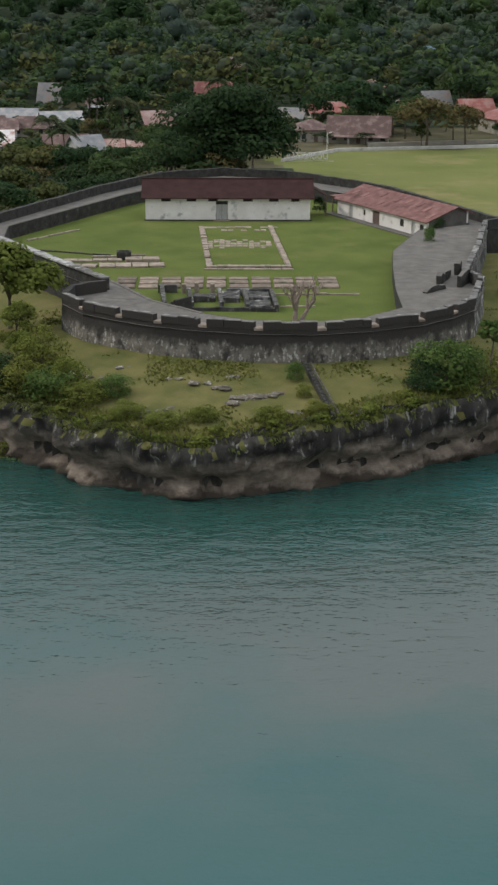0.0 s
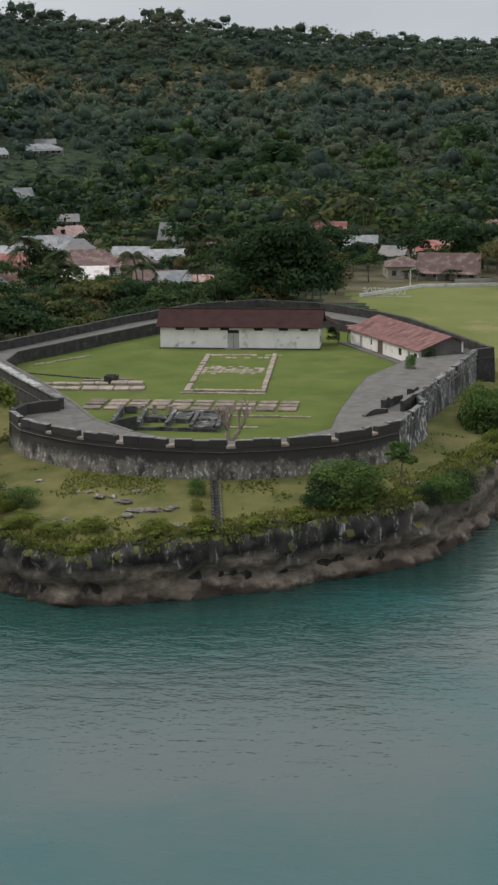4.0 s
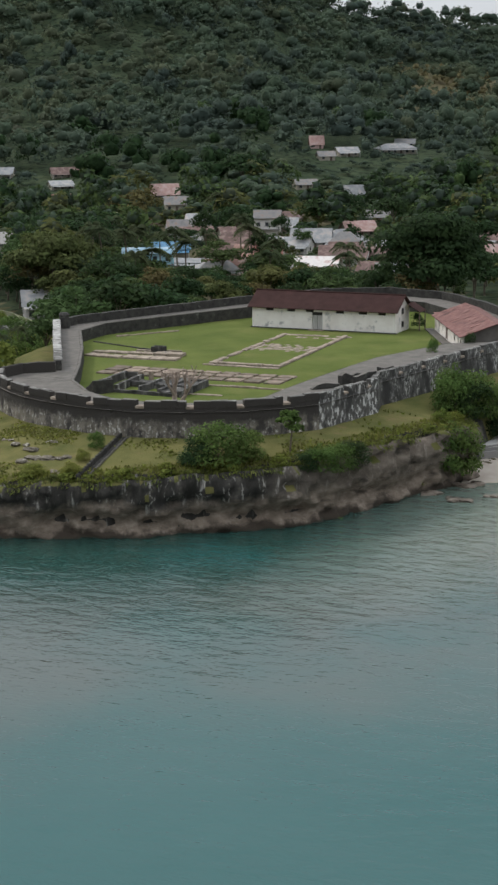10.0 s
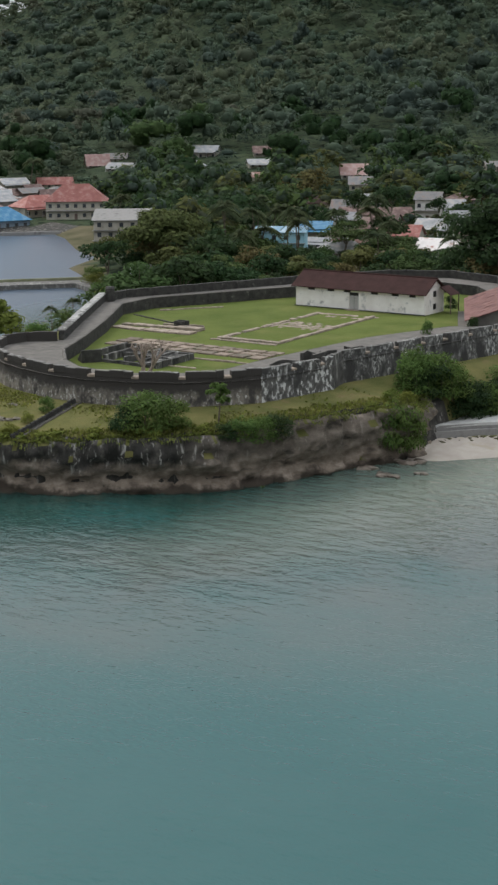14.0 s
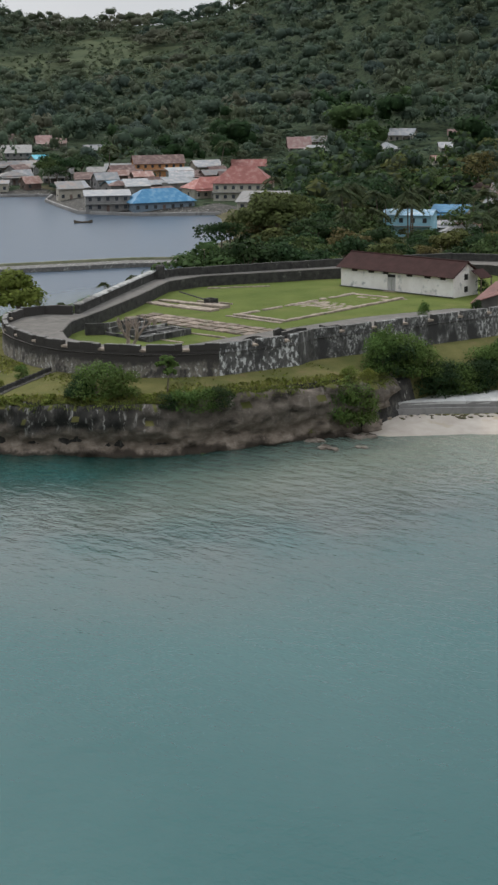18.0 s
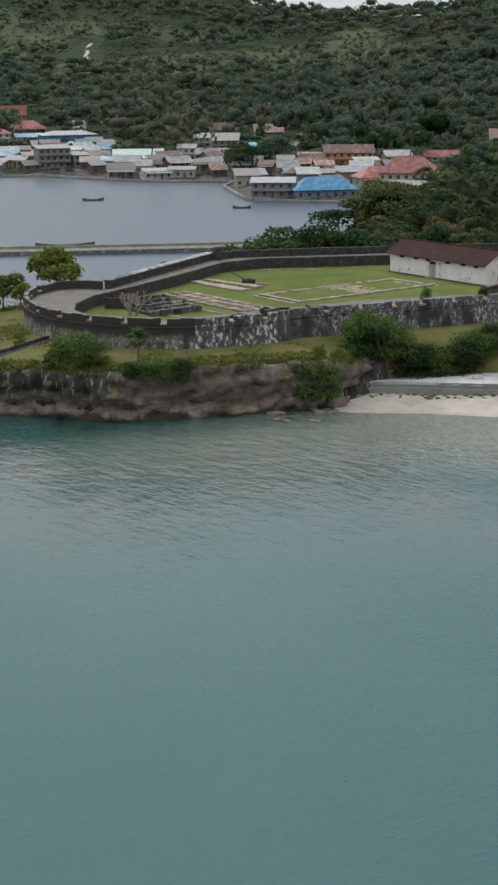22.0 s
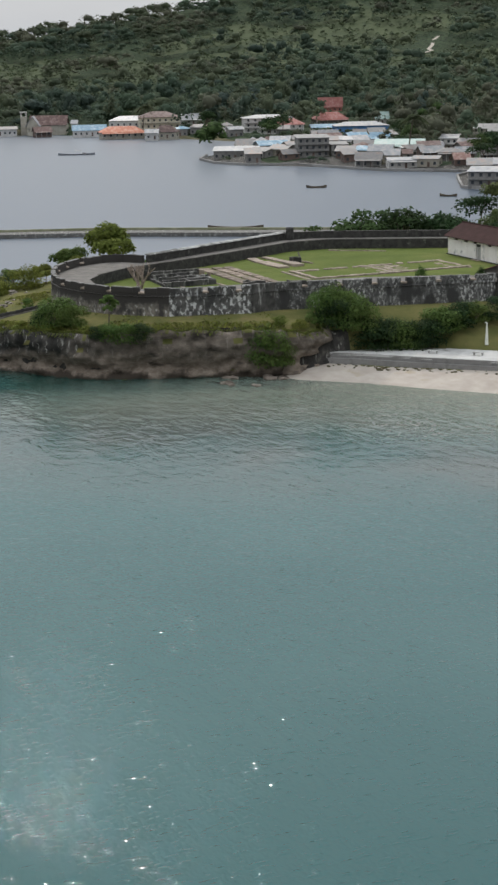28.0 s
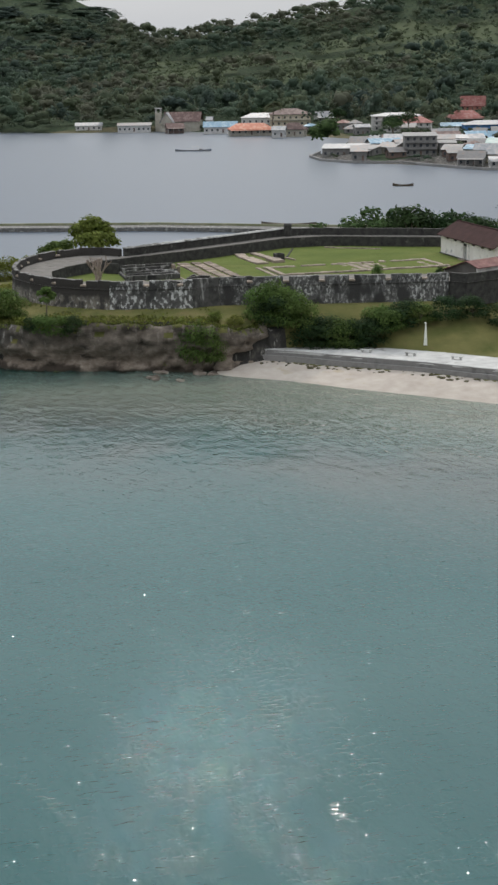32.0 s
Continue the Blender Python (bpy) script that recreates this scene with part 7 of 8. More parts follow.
palms = [palm_proto("coconut_palm", 7, 9.0, L_PALM, "coconut palm with drooping grey-green fronds"), palm_proto("coconut_palm", 8, 11.0, L_PALM, "tall coconut palm with dark green fronds")]
shrubs = [
    tree_proto("shrub", 11, 4.0, 3.0, 3000, 0.14, L_SHRUB, "dense green shrub on the cliff edge", base=0.02, nb=12, flat=0.75, cat="shrub", group="shrubs of the headland", r0=0.1),
    tree_proto("shrub", 12, 4.0, 3.0, 3000, 0.14, L_BRIGHT, "yellow-green shrub on the cliff edge", base=0.02, nb=12, flat=0.7, cat="shrub", group="shrubs of the headland", r0=0.1),
    tree_proto("shrub", 13, 4.0, 3.0, 3000, 0.14, L_DARK, "dark green shrub on the bank", base=0.02, nb=12, flat=0.75, cat="shrub", group="shrubs of the headland", r0=0.1),
]
tangle = [
    tree_proto("bush", 31, 1.3, 1.1, 420, 0.14, L_OLIVE, "low tangled olive-green bush on the cliff edge", base=0.0, nb=7, flat=0.6, cat="bush", group="bushes along the cliff edge", r0=0.04),
    tree_proto("bush", 32, 1.3, 1.1, 420, 0.15, L_BRIGHT, "low yellow-green bush on the cliff edge", base=0.0, nb=7, flat=0.6, cat="bush", group="bushes along the cliff edge", r0=0.04),
    tree_proto("bush", 33, 1.3, 1.1, 420, 0.15, L_OLIVE, "dry olive bush on the cliff edge", base=0.0, nb=7, flat=0.5, cat="bush", group="bushes along the cliff edge", r0=0.04),
]
neartrees = [
    tree_proto("shore_tree", 14, 7.0, 3.4, 3600, 0.22, L_BRIGHT, "yellow-green tree beside the fort wall", base=0.25, nb=12, flat=0.7, group="trees of the headland", r0=0.2),
    tree_proto("shore_tree", 15, 7.0, 3.6, 3600, 0.22, L_SHRUB, "leafy green tree beside the fort wall", base=0.2, nb=13, flat=0.75, group="trees of the headland", r0=0.2),
]
# the great dark tree behind the hall
great = tree_proto("great_tree", 20, 25.0, 13.4, 16000, 0.42, L_DARK, "huge dark spreading tree behind the hall", base=0.2, nb=34, r0=1.0, flat=0.4, group="trees behind the fort")
great.matrix_world = pose(14.0, 58, float(land_height(14, 58)), 0, 0, 20)
rain = tree_proto("rain_tree", 41, 15.5, 9.4, 7000, 0.42, L_OLIVE, "wide spreading tree with a layered olive-green crown", base=0.4, nb=20, r0=0.5, flat=0.42, group="trees behind the fort")
rain.matrix_world = pose(-79.0, 66.0, float(land_height(-79, 66)), 0, 0, 40) @ Matrix.Diagonal((1.1, 1.1, 1.15, 1))
put(protos[2], -69.0, 57.0, 1.15, sz=1.0)
put(protos[3], -92.0, 60.0, 1.1, sz=1.2)
put(protos[0], -61.0, 50.0, 0.9)
put(protos[5], -152.0, 246.0, 1.9, sz=1.6)
put(protos[1], -128.0, 190.0, 1.7, sz=1.35)
put(protos[0], -146.0, 172.0, 1.6, sz=1.25)
put(protos[5], 62.0, 147.0, 1.55, sz=1.3, label="browned roadside tree with a wide crown")
put(protos[3], 2.0, 60.0, 1.1)
put(protos[0], -6.0, 52.0, 0.85)
# dark trees among the houses of the town
for x, y, q in ((-552, 192, 1.2), (-540, 188, 1.35), (-527, 182, 1.1), (-560, 204, 1.3), (-318, 190, 1.15), (-327, 198, 1.3), (-337, 206, 1.1), (-352, 238, 1.2), (-420, 210, 1.1), (-470, 230, 1.2), (-640, 190, 1.3), (-700, 160, 1.2)):
    put(protos[0 if q > 1.15 else 1], x, y, q, label="dark broadleaf tree among the town houses")
# beside the fort
for p, x, y, s in ((0, -13.5, -65.5, 1.6), (1, -21.5, -72.0, 1.05), (0, -14.5, -78.5, 0.6), (1, -14.0, -85.0, 0.6), (1, -20.0, -62.0, 0.6), (1, -24.5, -55.0, 0.55), (0, -11.5, -73.5, 0.7),
                   (1, -18.5, -82.0, 0.6), (0, -10.5, -81.5, 0.55), (0, -16.5, -89.5, 0.5)):
    put(neartrees[p], x, y, s)
for p, x, y, s, sz in ((1, -8.0, -84.0, 1.1, 1.2), (1, -12.0, -91.5, 1.1, 1.2), (1, -4.5, -90.5, 0.9, 0.9), (1, -16.0, -86.5, 1.2, 1.3), (0, -9.0, -94.0, 0.9, 0.9), (1, -9.5, -89.5, 1.0, 0.9), (0, -6.0, -92.5, 1.05, 0.8), (1, -2.5, -94.5, 0.9, 0.6), (0, 0.5, -93.0, 0.7, 0.6), (2, -12.5, -88.0, 1.2, 1.1), (1, 2.5, -99.0, 0.7, 0.4),
                       (1, 6.0, -101.5, 0.7, 0.35), (1, 10.0, -100.5, 0.55, 0.4), (1, 17.0, -101.0, 0.6, 0.35), (0, 35.8, -90.6, 1.35, 1.3), (0, 38.2, -88.6, 0.9, 1.0), (2, 33.6, -92.0, 0.8, 0.8),
                       (0, 47.8, -83.6, 0.85, 0.8), (0, 49.6, -81.2, 0.9, 0.75), (1, 45.2, -86.8, 0.5, 0.4), 
                       (0, 52.0, -51.0, 1.2, 1.5), (0, 54.0, -47.4, 1.4, 1.6), (2, 53.4, -49.4, 1.3, 1.2), (0, 55.0, -45.6, 1.3, 1.35), (0, 57.6, -38.4, 1.3, 1.15), (2, 58.6, -35.0, 1.3, 1.1), (0, 58.6, -31.6, 1.2, 1.0), (2, 56.4, -41.8, 1.4, 1.25), (0, 51.4, -48.4, 1.3, 1.6), (2, 55.6, -43.8, 1.5, 1.3), (0, 56.8, -40.0, 1.4, 1.25), (2, 58.0, -36.8, 1.4, 1.2),
                       (0, 58.4, -33.4, 1.3, 1.15), (2, 58.2, -30.0, 1.3, 1.05), (0, 57.6, -26.6, 1.2, 0.9), (2, 58.6, -22.4, 1.2, 0.95), (2, 60.2, -18.4, 1.2, 0.9), (2, 62.6, -14.0, 1.2, 0.9), 
                       (0, 19.9, -91.0, 0.36, 0.55), (1, 20.6, -95.5, 0.3, 0.4), (1, 21.8, -100.2, 0.5, 0.4), (0, 28.0, -103.0, 0.5, 0.3)):
    put(shrubs[p], x, y, s * (0.85 if y > -52 and x > 50 else 1), sz=sz)
put(shrubs[2], 27.9, 6.2, 0.42, sz=0.6, dz=1.25 + 0.0, label="dark round bush at the end of the hall")
put(shrubs[0], 41.5, -28.0, 0.34, sz=0.95, dz=1.25, label="small dark bush on the court lawn")
put(shrubs[2], 44.2, -17.6, 0.35, sz=0.75, dz=1.25, label="leafy bush at the corner of the quarters")
edge = resample(LAND[LAND.index((-21, -80)):LAND.index((55.5, -61)) + 1], 1.5)
en = normals(edge)
for k, ((x, y), (nx, ny)) in enumerate(zip(edge, en)):
    for _ in range(2):
        if rng.random() < (0.32 if x < 40 else 0.1):
            o = rng.uniform(0.7, 3.0)
            s = rng.uniform(0.55, 1.3)
            z = float(land_height(x + nx * 2.6, y + ny * 2.6)) - float(land_height(x + nx * o, y + ny * o))
            put(tangle[rng.choice((0, 1, 1, 1, 2))], x + nx * o, y + ny * o, s, sz=s * rng.uniform(0.6, 1.1), dz=(z if o < 2.6 else 0) - 0.35)
small = tree_proto("small_tree", 17, 4.6, 1.5, 520, 0.26, L_SHRUB, "small green tree standing alone on the headland", base=0.45, nb=7, flat=0.6, group="", r0=0.12)
small.matrix_world = pose(41.8, -83.6, float(land_height(41.8, -83.6)), 0, 0, 0) @ Matrix.Diagonal((1.2, 1.2, 1.15, 1))
# ivy over the cliff's edge, and the tall bush at the foot of the rock beside the beach
for x, y, q, sz, drop in ((46.2, -84.6, 0.75, 0.8, 1.6), (47.6, -82.6, 0.8, 0.9, 2.0), (48.8, -80.6, 0.7, 0.7, 1.5), (45.0, -86.6, 0.5, 0.5, 1.0)):
    put(shrubs[0 if q > 0.72 else 2], x, y, q, sz=sz, dz=float(land_height(x - 2.4, y + 1.4)) - float(land_height(x, y)) - drop, label="leafy ivy hanging over the edge of the cliff")
for x, y, q, sz, z in ((55.4, -61.6, 1.1, 1.75, -8.2), (54.2, -63.2, 0.9, 1.3, -7.4), (56.4, -60.0, 0.75, 1.2, -8.0), (53.4, -60.4, 0.8, 0.9, -5.6)):
    put(shrubs[0], x, y, q, sz=sz, dz=z - float(land_height(x, y)), label="tall green bush against the pale rock")
for x, y, q, p in ((52.0, -66.6, 0.4, 1), (52.6, -58.8, 0.45, 1), (50.6, -69.6, 0.35, 1), (53.4, -55.6, 0.5, 1)):
    put(shrubs[p], x, y, q, sz=q * 0.9, label="low yellow-green bush on the headland")
# bright growth outside the wall towards the lagoon
for x, y, s, p in ((-35, -30, 0.9, 1), (-33.5, -24, 1.1, 0), (-38, -18, 1.0, 1), (-31, -18, 1.2, 1), (-36, -8, 1.2, 0), (-42, -6, 1.0, 1), (-30, -36, 0.8, 0), (-46, 2, 1.1, 0), (-50, 10, 1.2, 1), (-28, -41, 0.8, 1), (-56, 18, 1.1, 0),
                   (-62, 26, 1.0, 1), (-70, 34, 1.1, 0), (-78, 42, 1.0, 1), (-86, 50, 1.0, 0), (-96, 60, 1.0, 1), (-104, 70, 1.1, 0), (-44, 14, 1.2, 1), (-54, 26, 1.2, 1)):
    put(shrubs[p], x, y, s, sz=s * rng.uniform(0.8, 1.2), label="bright green bush outside the fort wall")
for x, y, s in ((-120, 92, 0.6), (-110, 82, 0.95), (-106, 96, 1.1), (-110, 112, 0.8)):
    put(protos[rng.choice((1, 2, 3, 1))], x, y, s)
# behind the walls towards the lagoon
for x, y, s, p in ((-33, -13, 1.1, 1), (-34, -4, 1.35, 1), (-30, 4, 1.4, 0), (-40, 6, 1.3, 1), (-26, 13, 1.25, 0), (-35, 19, 1.2, 0), (-22, 24, 0.85, 1), (-46, 20, 0.9, 3), (-30, 30, 1.0, 0),
                   (-18, 33, 0.9, 2), (-42, 34, 1.05, 1), (-56, 33, 0.9, 3), (-12, 42, 0.8, 0), (-26, 44, 1.0, 2), (-50, 46, 1.1, 0), (-64, 48, 0.8, 1), (-38, 52, 0.9, 0), (-74, 58, 0.9, 2), (-60, 62, 1.2, 3),
                   (-88, 66, 0.8, 0), (-46, 66, 1.1, 0), (-98, 76, 0.9, 1), (-76, 78, 1.15, 3), (-108, 88, 1.0, 0), (-90, 92, 1.2, 3), (-62, 82, 1.1, 1), (-106, 106, 1.2, 0), (-30, 60, 0.8, 2),
                   (-14, 66, 0.9, 1), (-80, 102, 1.0, 1), (-140, 146, 0.9, 1)):
    put(protos[p], x + rng.uniform(-1.5, 1.5), y + rng.uniform(-1.5, 1.5), s)
for x, y, s in ((-34, -22, 0.5), (-30, -32, 0.45), (-33, -40, 0.4), (-37, -14, 0.6)):
    put(palms[1], x, y, s)
for x, y, s in ((-60, 70, 0.9), (-82, 96, 1.15), (-64, 84, 1.1), (-94, 112, 1.1), (-70, 66, 1.0), (-58, 92, 1.0), (-84, 112, 1.0), (-66, 104, 1.1), (-38, 96, 1.0), (-22, 104, 0.9), (-26, 118, 1.0), (-8, 96, 0.8), (-78, 118, 0.9), (-90, 122, 0.85), (-72, 132, 0.9), (-96, 138, 1.0), (-58, 132, 0.8), (-116, 140, 1.0), (-104, 152, 1.0), (-44, 110, 0.9), (-150, 190, 1.0), (-178, 214, 1.1), (-20, 168, 1.0), (54, 204, 1.0), (78, 236, 1.1), (-160, 150, 0.9), (-100, 120, 1.0), (-52, 118, 1.1), (-12, 150, 1.1),
                (-70, 150, 1.1), (-110, 150, 1.0), (-640, 150, 1.5), (-376, 186, 1.6), (-330, 232, 1.2), (12, 190, 1.0), (100, 205, 1.1), (20, 250, 1.1), (-130, 260, 1.2), (-300, 268, 1.3)):
    put(rng.choice(palms), x, y, s * 1.2)


HA = np.array([h[:5] for h in HOUSES], float)
HC, HS = np.cos(np.radians(HA[:, 2])), np.sin(np.radians(HA[:, 2]))
HV = 50.0 / np.hypot(HA[:, 0] - HUB[0], HA[:, 1] - HUB[1])          # how steeply one looks down on each house


def room(x, y, spread=3.0):
    """How tall a tree may grow there without hiding a house behind it."""
    dx, dy = x - HA[:, 0], y - HA[:, 1]
    u, v = dx * HC + dy * HS, -dx * HS + dy * HC
    side = np.abs(u) < HA[:, 3] / 2 + spread
    if (side & (np.abs(v) < HA[:, 4] / 2 + spread)).any():
        return 0.0
    front = side & (v < 0) & (v > -60 - 3.2 * HA[:, 3])
    return float(np.min(2.9 + HV[front] * (-v[front] - HA[front, 4] / 2))) if front.any() else 99.0


def free(x, y, gap):
    p = np.array([x]), np.array([y])
    if not inside(LAND, *p)[0] or distance(LAND, *p)[0] < 3 or inside(FIELD, *p)[0] or inside(FORT, *p)[0] or distance(FORT, *p)[0] < 9:
        return False
    return room(x, y) > 3.2


# the village: single trees nearest the fort, the rest in one wood
count, spots = 0, []
for k in range(6000):
    az, r0 = radians(rng.uniform(-9, 42)), math.sqrt(rng.uniform(285 ** 2, 640 ** 2))
    x, y = HUB[0] - r0 * math.sin(az), HUB[1] + r0 * math.cos(az)
    if y < 40 or (y < 150 and 20 < x < 160) or any((x - a) ** 2 + (y - b) ** 2 < 49 for a, b, c in spots) or not free(x, y, 8):
        continue
    spots.append((x, y, r0))
spots.sort(key=lambda q: q[2])
for x, y, r0 in spots[:190]:
    tall = min(rng.uniform(6.5, 11.5), room(x, y))
    put(rng.choice([protos[0], protos[0], protos[1], protos[1], protos[2], protos[3], protos[4], protos[5]]), x, y, max(tall / 10, 0.45), sz=tall / 10)


def lump_quads(r, blob):
    """The leafy mass inside a crown: a lumpy dome, rounded above and open below."""
    V, N = [], []
    bumps = r.normal(size=(6, 3))
    bumps /= np.linalg.norm(bumps, axis=1)[:, None]

    def at(d):
        d = np.array(d, float)
        d /= np.linalg.norm(d)
        k = 0.8 + 0.3 * float(np.max(bumps @ d)) ** 3
        return np.array(blob[:3]) + d * k * np.array(blob[3:]) * 0.92, d
    g = (-1, 0, 1)
    for ax in range(3):
        for sgn in (-1, 1):
            if ax == 2 and sgn < 0:
                continue
            for i in range(2):
                for j in range(2):
                    cs = []
                    for u, v in ((g[i], g[j]), (g[i + 1], g[j]), (g[i + 1], g[j + 1]), (g[i], g[j + 1])):
                        d = [0, 0, 0]
                        d[ax], d[(ax + 1) % 3], d[(ax + 2) % 3] = sgn, u * 1.0, v * 1.0
                        cs.append(at(d))
                    if sgn < 0:
                        cs = cs[::-1]
                    V.append([q[0] for q in cs])
                    N.append([q[1] for q in cs])
    return np.array(V), np.array(N)


for x, y, s, sz in SHORE_TREES:
    put(protos[0], x, y, s, sz=sz, label="dark spreading tree at the edge of the lagoon")
# large trees that stand between the houses, and tall dark ones further back
for x, y, p, s, sz in ((-160, 352, 0, 2.25, 1.75), (-98, 208, 0, 1.3, 1.45), (-103, 196, 0, 0.8, 1.35), (-87, 250, 0, 1.45, 1.4), (-61, 248, 0, 1.5, 1.5), (-71, 196, 1, 0.65, 0.8), (-58, 204, 0, 0.65, 0.85),
                       (-44, 112, 1, 1.4, 0.95), (-63, 121, 1, 1.45, 1.0), (-114, 140, 3, 1.9, 1.45), (-108, 132, 2, 1.4, 1.15), (-93, 100, 1, 1.8, 1.2), (-88, 221, 0, 0.7, 1.0), (-84, 165, 1, 0.6, 0.75)):
    put(protos[p], x, y, s, sz=sz, label="large dark tree standing among the village houses" if p == 0 else "broad green tree in front of the village")
tall = 0
for k in range(1500):
    x, y = rng.uniform(-190, 110), rng.uniform(112, 370)
    if tall < 40 and free(x, y, 4) and 5.5 < room(x, y, 2.0) and not inside(FIELD, np.array([x]), np.array([y]))[0] and not (20 < x < 130 and y < 175) and (y < 200 or tall > 22):
        q = rng.uniform(0.85, 1.45)
        put(protos[rng.choice((0, 0, 3, 0, 1))], x, y, q * 0.95, sz=q, label="tall dark tree between the village houses")
        tall += 1


def wood(name, places, quads, size, mats, cores, label, seed, tones=None, lumps=2, up=0.0):
    """Many far trees in one mesh: a few lumps to a crown and leaf sprays round them; places: x, y, z, height, radius."""
    r = np.random.RandomState(seed)
    kinds = []
    for _ in range(7):
        blobs = crown_blobs(r, 1.0, 0.5, 0.12, 6, 0.85)
        Q, N = leaf_quads(r, blobs, quads, size, 0.9)
        L = [lump_quads(r, q) for q in [(*b[:3], b[3] * 1.0, b[4] * 1.0, b[5] * 0.95) for b in blobs[:lumps]]]
        core = np.concatenate([np.zeros(len(Q), int)] + [np.ones(len(q[0]), int) for q in L])
        kinds.append((np.concatenate([Q] + [q[0] for q in L]), np.concatenate([N] + [q[1] for q in L]), core))
    P = np.array(places)
    out, nrm, idx = [], [], []
    pick, turn = r.randint(0, 7, len(P)), r.random(len(P)) * 6.283
    tone = r.randint(0, len(mats), len(P)) if tones is None else np.array(tones)
    for k in range(7):
        s = pick == k
        if not s.any():
            continue
        (q, m, core), c, sn = kinds[k], np.cos(turn[s])[:, None, None], np.sin(turn[s])[:, None, None]
        X = (q[None, :, :, 0] * c - q[None, :, :, 1] * sn) * 2 * P[s, 4][:, None, None] + P[s, 0][:, None, None]
        Y = (q[None, :, :, 0] * sn + q[None, :, :, 1] * c) * 2 * P[s, 4][:, None, None] + P[s, 1][:, None, None]
        Z = q[None, :, :, 2] * P[s, 3][:, None, None] + P[s, 2][:, None, None]
        out.append(np.stack([X, Y, Z], -1).reshape(-1, 4, 3))
        V = np.stack([m[None, :, :, 0] * c - m[None, :, :, 1] * sn, m[None, :, :, 0] * sn + m[None, :, :, 1] * c, m[None, :, :, 2] + up + 0 * c], -1).reshape(-1, 4, 3)
        nrm.append(V / np.linalg.norm(V, axis=-1)[..., None])
        idx.append((tone[s][:, None] + core[None] * len(mats)).ravel())
    ob = new(name, quad_mesh(name, np.concatenate(out), mats + cores, np.concatenate(idx), np.concatenate(nrm)))
    return tagged(ob, label, "trees", kind="stuff")


rest = np.array(spots[190:])
rz = land_height(rest[:, 0], rest[:, 1])
wood("village_wood", [(x, y, z - 0.5, h, min(rng.uniform(4.4, 8.4), 0.62 * h)) for (x, y, r0), z in zip(rest, rz) for h in (min(rng.uniform(8, 17), room(x, y)),)], 120, 0.075,
     [L_DARK, L_MID, L_DARK, L_OLIVE, L_MID, L_DARK], [HAZED_HILLS[4], HAZED_HILLS[5], HAZED_HILLS[4], HAZED_HILLS[6], HAZED_HILLS[5], HAZED_HILLS[4]], "mixed green trees between the village houses", 5)

# the forest on the hills and along the far shore
hx, hy = [], []
for k in range(60000):
    az, r0 = radians(rng.uniform(-7, 92)), math.sqrt(rng.uniform(560 ** 2, 2150 ** 2))
    hx.append(HUB[0] - r0 * math.sin(az))
    hy.append(HUB[1] + r0 * math.cos(az))
hx, hy = np.array(hx), np.array(hy)
hr, haz = np.hypot(hx - HUB[0], hy - HUB[1]), np.degrees(np.arctan2(HUB[0] - hx, hy - HUB[1]))
A = [q[0] for q in RIDGE]
ridge_r, foot_r = np.interp(haz, A, [q[3] for q in RIDGE]), np.interp(haz, A, [q[2] for q in RIDGE])
ok = inside(LAND, hx, hy) & (distance(LAND, hx, hy) > 4) & (hr < ridge_r + 90) & ((hr > foot_r - 160) | (haz > 45))
dry = dry_band(hx, hy, hr, haz)
open_s = open_scrub(hx, hy, hr, haz)
scrub = dry | open_s
keep, cells = [], {}
near_track = distance(track, hx, hy, False)
for i in np.nonzero(ok)[0]:
    s = (5.8 + hr[i] * 0.0062) * (0.75 if ridge_r[i] - 130 < hr[i] else 1.25)
    if scrub[i]:
        s *= 0.42
    c = (int(hx[i] // s), int(hy[i] // s))
    key = (round(s), *c)
    if key in cells:
        continue
    if 1200 < hr[i] < 1700 and near_track[i] < 20:
        continue
    if hr[i] < 1250 and room(hx[i], hy[i]) < 3.6:
        continue
    cells[key] = 1
    keep.append(i)
keep = np.array(keep)
hz = land_height(hx, hy)
size = np.where(dry, 0.5, np.where(scrub, 0.3, np.where((hr < foot_r + 110) & (haz < 46), 0.68, 1.0)))          # lower trees among the upper houses
places = [(hx[i], hy[i], hz[i] - (1.0 if hr[i] < ridge_r[i] - 130 else 4.0), min((11.0 + 14 * rng.random() ** 1.6) * size[i], room(hx[i], hy[i]) if hr[i] < 1250 else 99), (3.2 + hr[i] * 0.0032) * rng.uniform(0.8, 1.8) * (0.45 if scrub[i] else 1.15)) for i in keep]
places = [(x, y, z, h, min(w, 0.65 * h + 0.4)) for x, y, z, h, w in places]
# the far mountain beyond the lagoon
far_az, far_r = np.radians(np.random.RandomState(5).uniform(75.5, 94, 1000)), np.random.RandomState(6).uniform(1500, 2560, 1000)
fx, fy = HUB[0] - far_r * np.sin(far_az), HUB[1] + far_r * np.cos(far_az)
fz, fr = land_height(fx, fy), np.interp(np.degrees(far_az), A, [q[3] for q in RIDGE])
for x, y, z, q, w in zip(fx, fy, fz, far_r, fr):
    if q < w + 60 and z > SEA + 2:
        places.append((x, y, z - 4.0, rng.uniform(9, 15), rng.uniform(15, 24)))
# the forest's tone changes in large patches, and pales leftwards as painted distance haze
haze_mood = 0.7 + 2.4 * fbm(hx, hy, 120, 3, 17) + 0.8 * step(32, 46, haz) + np.random.RandomState(4).normal(size=len(hx)) * 0.55
haze_mood = np.clip(np.round(haze_mood), 0, 3).astype(int)
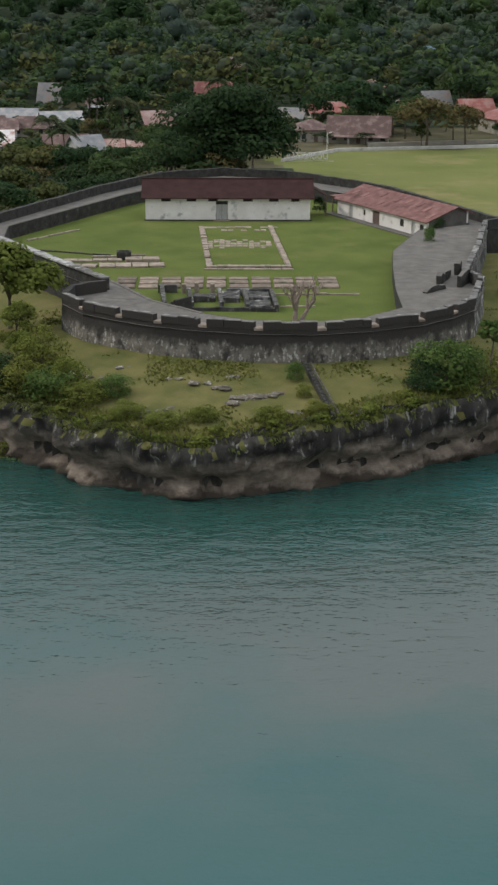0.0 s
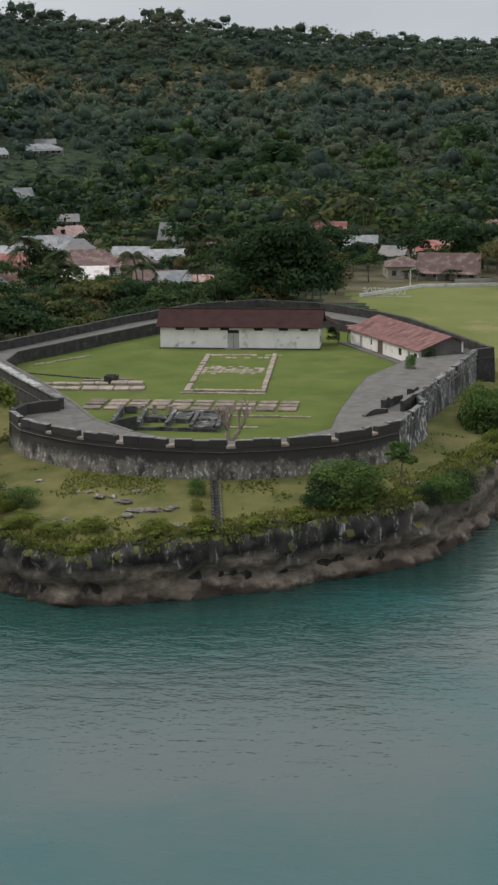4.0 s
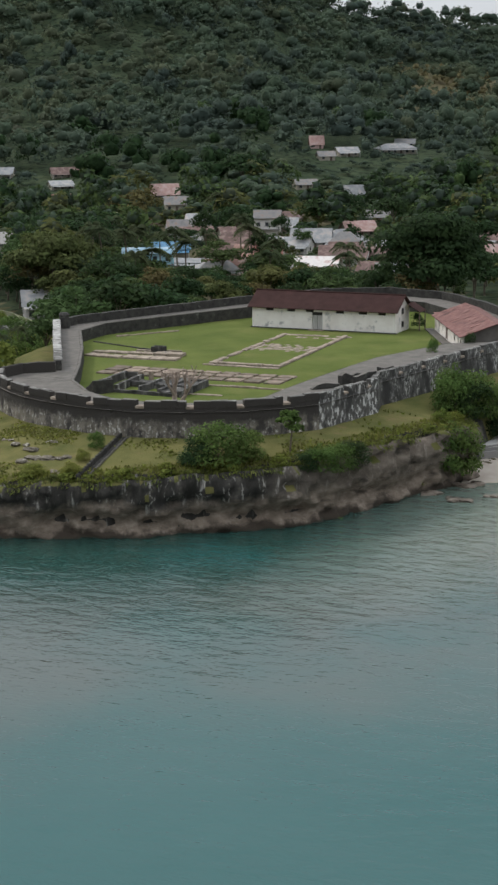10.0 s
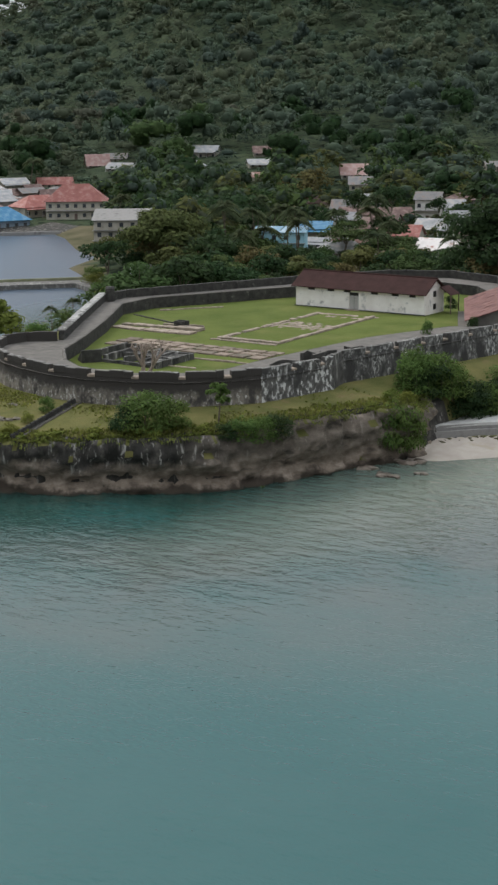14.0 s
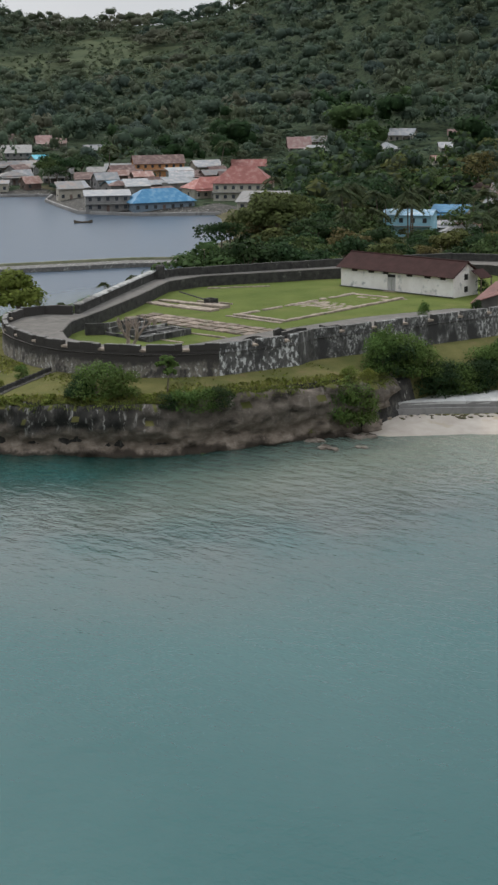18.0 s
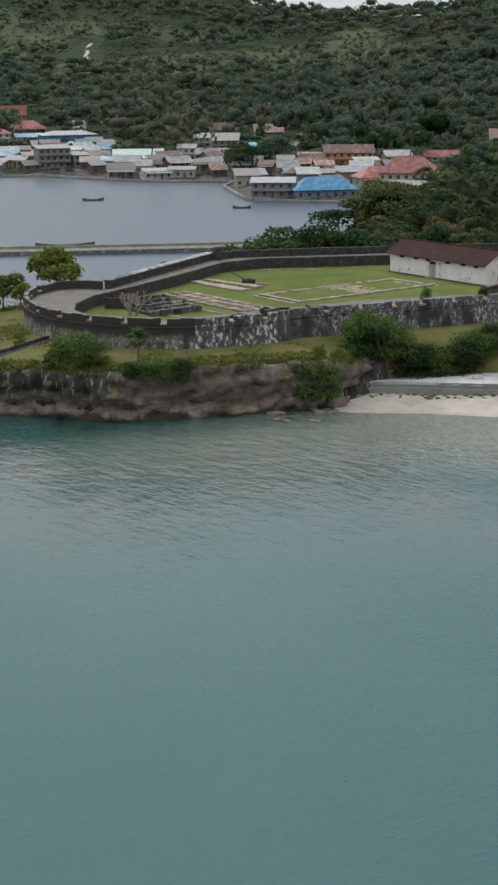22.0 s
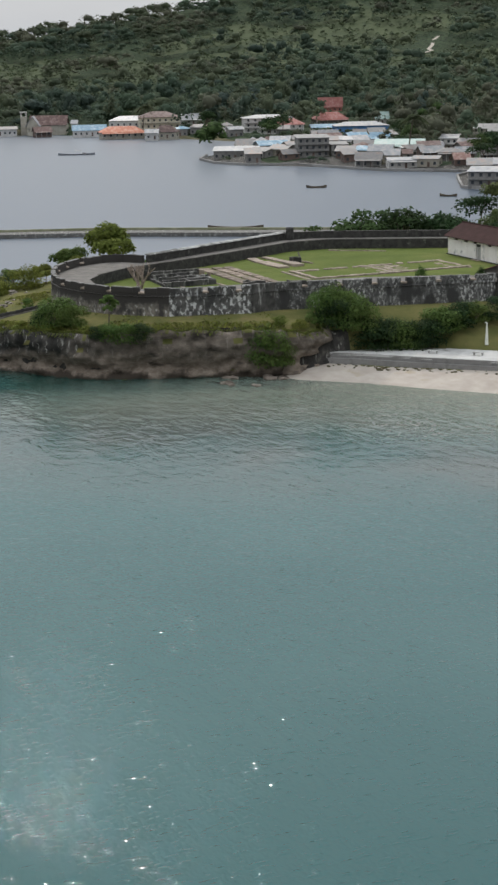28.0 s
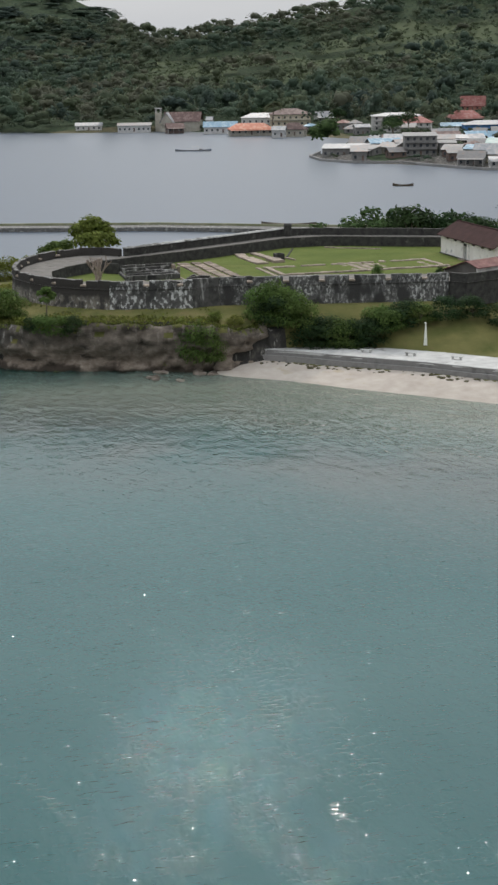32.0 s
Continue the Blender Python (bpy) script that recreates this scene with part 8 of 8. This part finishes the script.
# tall old trees stand out of the forest near the village
old, old_xy = [], []
for x, y, q in zip(hx, hy, hr):
    if len(old) >= 620 or q > 1350 or not rng.random() < 0.3:
        continue
    if not inside(LAND, np.array([x]), np.array([y]))[0] or room(x, y) < 7.5 or dry_band(np.array([x]), np.array([y]), np.array([q]), np.array([0.0]))[0]:
        continue
    w = rng.uniform(6.0, 12.5)
    if any((x - a) ** 2 + (y - b) ** 2 < (w + c) ** 2 * 0.8 for a, b, c in old_xy):
        continue
    old_xy.append((x, y, w))
    old.append((x, y, float(land_height(x, y)) - 1.5, min(rng.uniform(14, 25), room(x, y)), w))
O = np.array(old_xy)
clear_of = [(((hx[i] - O[:, 0]) ** 2 + (hy[i] - O[:, 1]) ** 2) > (O[:, 2] * 0.8) ** 2).all() for i in keep]
# past 820 m the old trees take the leaf colours with painted haze
wood("old_forest_trees", old, 300, 0.046, [HAZED_HILLS[0], HAZED_HILLS[1], HAZED_HILLS[2], L_DARK, L_MID], [HAZED_HILLS[4], HAZED_HILLS[5], HAZED_HILLS[6], L_DARK, L_MID], "tall old trees rising above the forest", 12,
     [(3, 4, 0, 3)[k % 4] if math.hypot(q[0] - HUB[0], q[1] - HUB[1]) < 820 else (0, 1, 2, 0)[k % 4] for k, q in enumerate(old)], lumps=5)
sel = [k for k, i in enumerate(keep) if not scrub[i] and clear_of[k]]
extra = places[len(keep):]
wood("hill_forest", [places[k] for k in sel] + extra, 105, 0.056, HAZED_HILLS[:4], HAZED_HILLS[4:], "dense dark green forest over the hills", 6, [haze_mood[keep[k]] for k in sel] + [0 for k in extra])
sel = [k for k, i in enumerate(keep) if open_s[i]]
wood("hill_scrub", [places[k] for k in sel], 15, 0.2, [L_SCRUB, HAZED_HILLS[2]], [L_SCRUB, HAZED_HILLS[6]], "low pale green scrub on the open hillside", 7, lumps=1, up=0.6)
sel = [k for k, i in enumerate(keep) if dry[i]]
wood("dry_scrub", [places[k] for k in sel], 26, 0.17, [L_DRY, L_DRY, HAZED_HILLS[2]], [L_DRY, L_DRY, HAZED_HILLS[6]], "tan dry scrub in a belt across the hill", 8, lumps=1, up=0.6)

# ---------------------------------------------------------------- the bare tree, grass tufts
dead = empty("bare_tree", pose(20.6, -71.6, 0.0) @ Matrix.Diagonal((1.3, 1.3, 1.2, 1)), "leafless pale branching tree inside the rampart", "tree")
bm = bmesh.new()
br = random.Random(9)


def branch(p, d, length, rad, level):
    q = p + d * length
    cyl(bm, p, q, rad, rad * 0.68, 6 if level < 2 else 4)
    if level == 4:
        return
    for k in range(3 if level < 3 else 2):
        e = (d + Vector((br.uniform(-0.75, 0.75), br.uniform(-0.75, 0.75), br.uniform(0.15, 0.9)))).normalized()
        branch(q - d * length * br.uniform(0, 0.25), e, length * br.uniform(0.62, 0.82), rad * 0.6, level + 1)


branch(Vector((0, 0, -0.3)), Vector((0.05, 0.02, 1)).normalized(), 1.7, 0.32, 0)
branch(Vector((0.3, 0.1, -0.3)), Vector((0.5, 0.1, 0.9)).normalized(), 1.9, 0.26, 1)
part("trunk", bm, M_BAREBARK, dead)

r = np.random.RandomState(8)
n = 70000
gx, gy = r.uniform(-22, 57, n), r.uniform(-107, -58, n)
gd, fd = distance(LAND, gx, gy), distance(FORT, gx, gy)
okg = inside(LAND, gx, gy) & ~inside(FORT, gx, gy) & (gd > 1.6) & (fd > 0.6) & ((fbm(gx, gy, 6, 3, 9) + 0.14 * r.normal(size=len(gx)) > 0.27) | (gd < 4.5))
gx, gy, gd = gx[okg], gy[okg], gd[okg]
gz = land_height(gx, gy)
m = len(gx)
ang, hgt = r.random(m) * 6.283, 0.08 + 0.2 * r.random(m) * np.where(gd < 5, 1.7, 1.0)
wd = 0.06 + 0.12 * r.random(m)
a = np.stack([np.cos(ang) * wd, np.sin(ang) * wd, 0 * ang], 1)
c = np.stack([gx, gy, gz - 0.02], 1)
t = np.stack([r.normal(size=m) * 0.12, r.normal(size=m) * 0.12, hgt], 1)
ob = new("grass_tufts", quad_mesh("grass_tufts", np.stack([c - a, c + a, c + a * 0.7 + t, c - a * 0.7 + t], 1), [L_TURF, L_BRIGHT], r.randint(0, 2, m)))
tagged(ob, "rough yellow-green grass tufts on the headland", "grass", kind="stuff")
# long grass that hangs over the brow of the cliff
B = np.repeat(np.array(brow), 46, 0)
m = len(B)
back = r.uniform(-0.35, 1.5, m)
c = np.stack([B[:, 0] + B[:, 3] * back, B[:, 1] + B[:, 4] * back, B[:, 2] + 0.05 - 0.1 * np.maximum(back, 0)], 1) + r.normal(size=(m, 3)) * np.array([0.22, 0.22, 0.06])
c[:, 2] -= np.where(back < 0, 0.5 * r.random(m), 0)
ang = r.random(m) * 6.283
a = np.stack([np.cos(ang), np.sin(ang), 0 * ang], 1) * (0.04 + 0.09 * r.random(m))[:, None]
t = np.stack([-B[:, 3] * 0.25, -B[:, 4] * 0.25, 0.1 + 0.24 * r.random(m)], 1) + r.normal(size=(m, 3)) * 0.06
t[:, 2] = np.where(back < 0, -0.12 - 0.25 * r.random(m), t[:, 2])
keep_g = fbm(c[:, 0], c[:, 1], 3, 3, 31) > -0.28
ob = new("brow_grass", quad_mesh("brow_grass", np.stack([c - a, c + a, c + a * 0.5 + t, c - a * 0.5 + t], 1)[keep_g], [L_TURF, L_BRIGHT, L_OLIVE], r.randint(0, 3, m)[keep_g]))
tagged(ob, "long yellow-green grass hanging over the cliff edge", "grass", kind="stuff")

# the unplaced originals are taken away again
for p in (*protos, *palms, *shrubs, *tangle, *neartrees):
    for c in p.children_recursive:
        bpy.data.objects.remove(c)
    bpy.data.objects.remove(p)
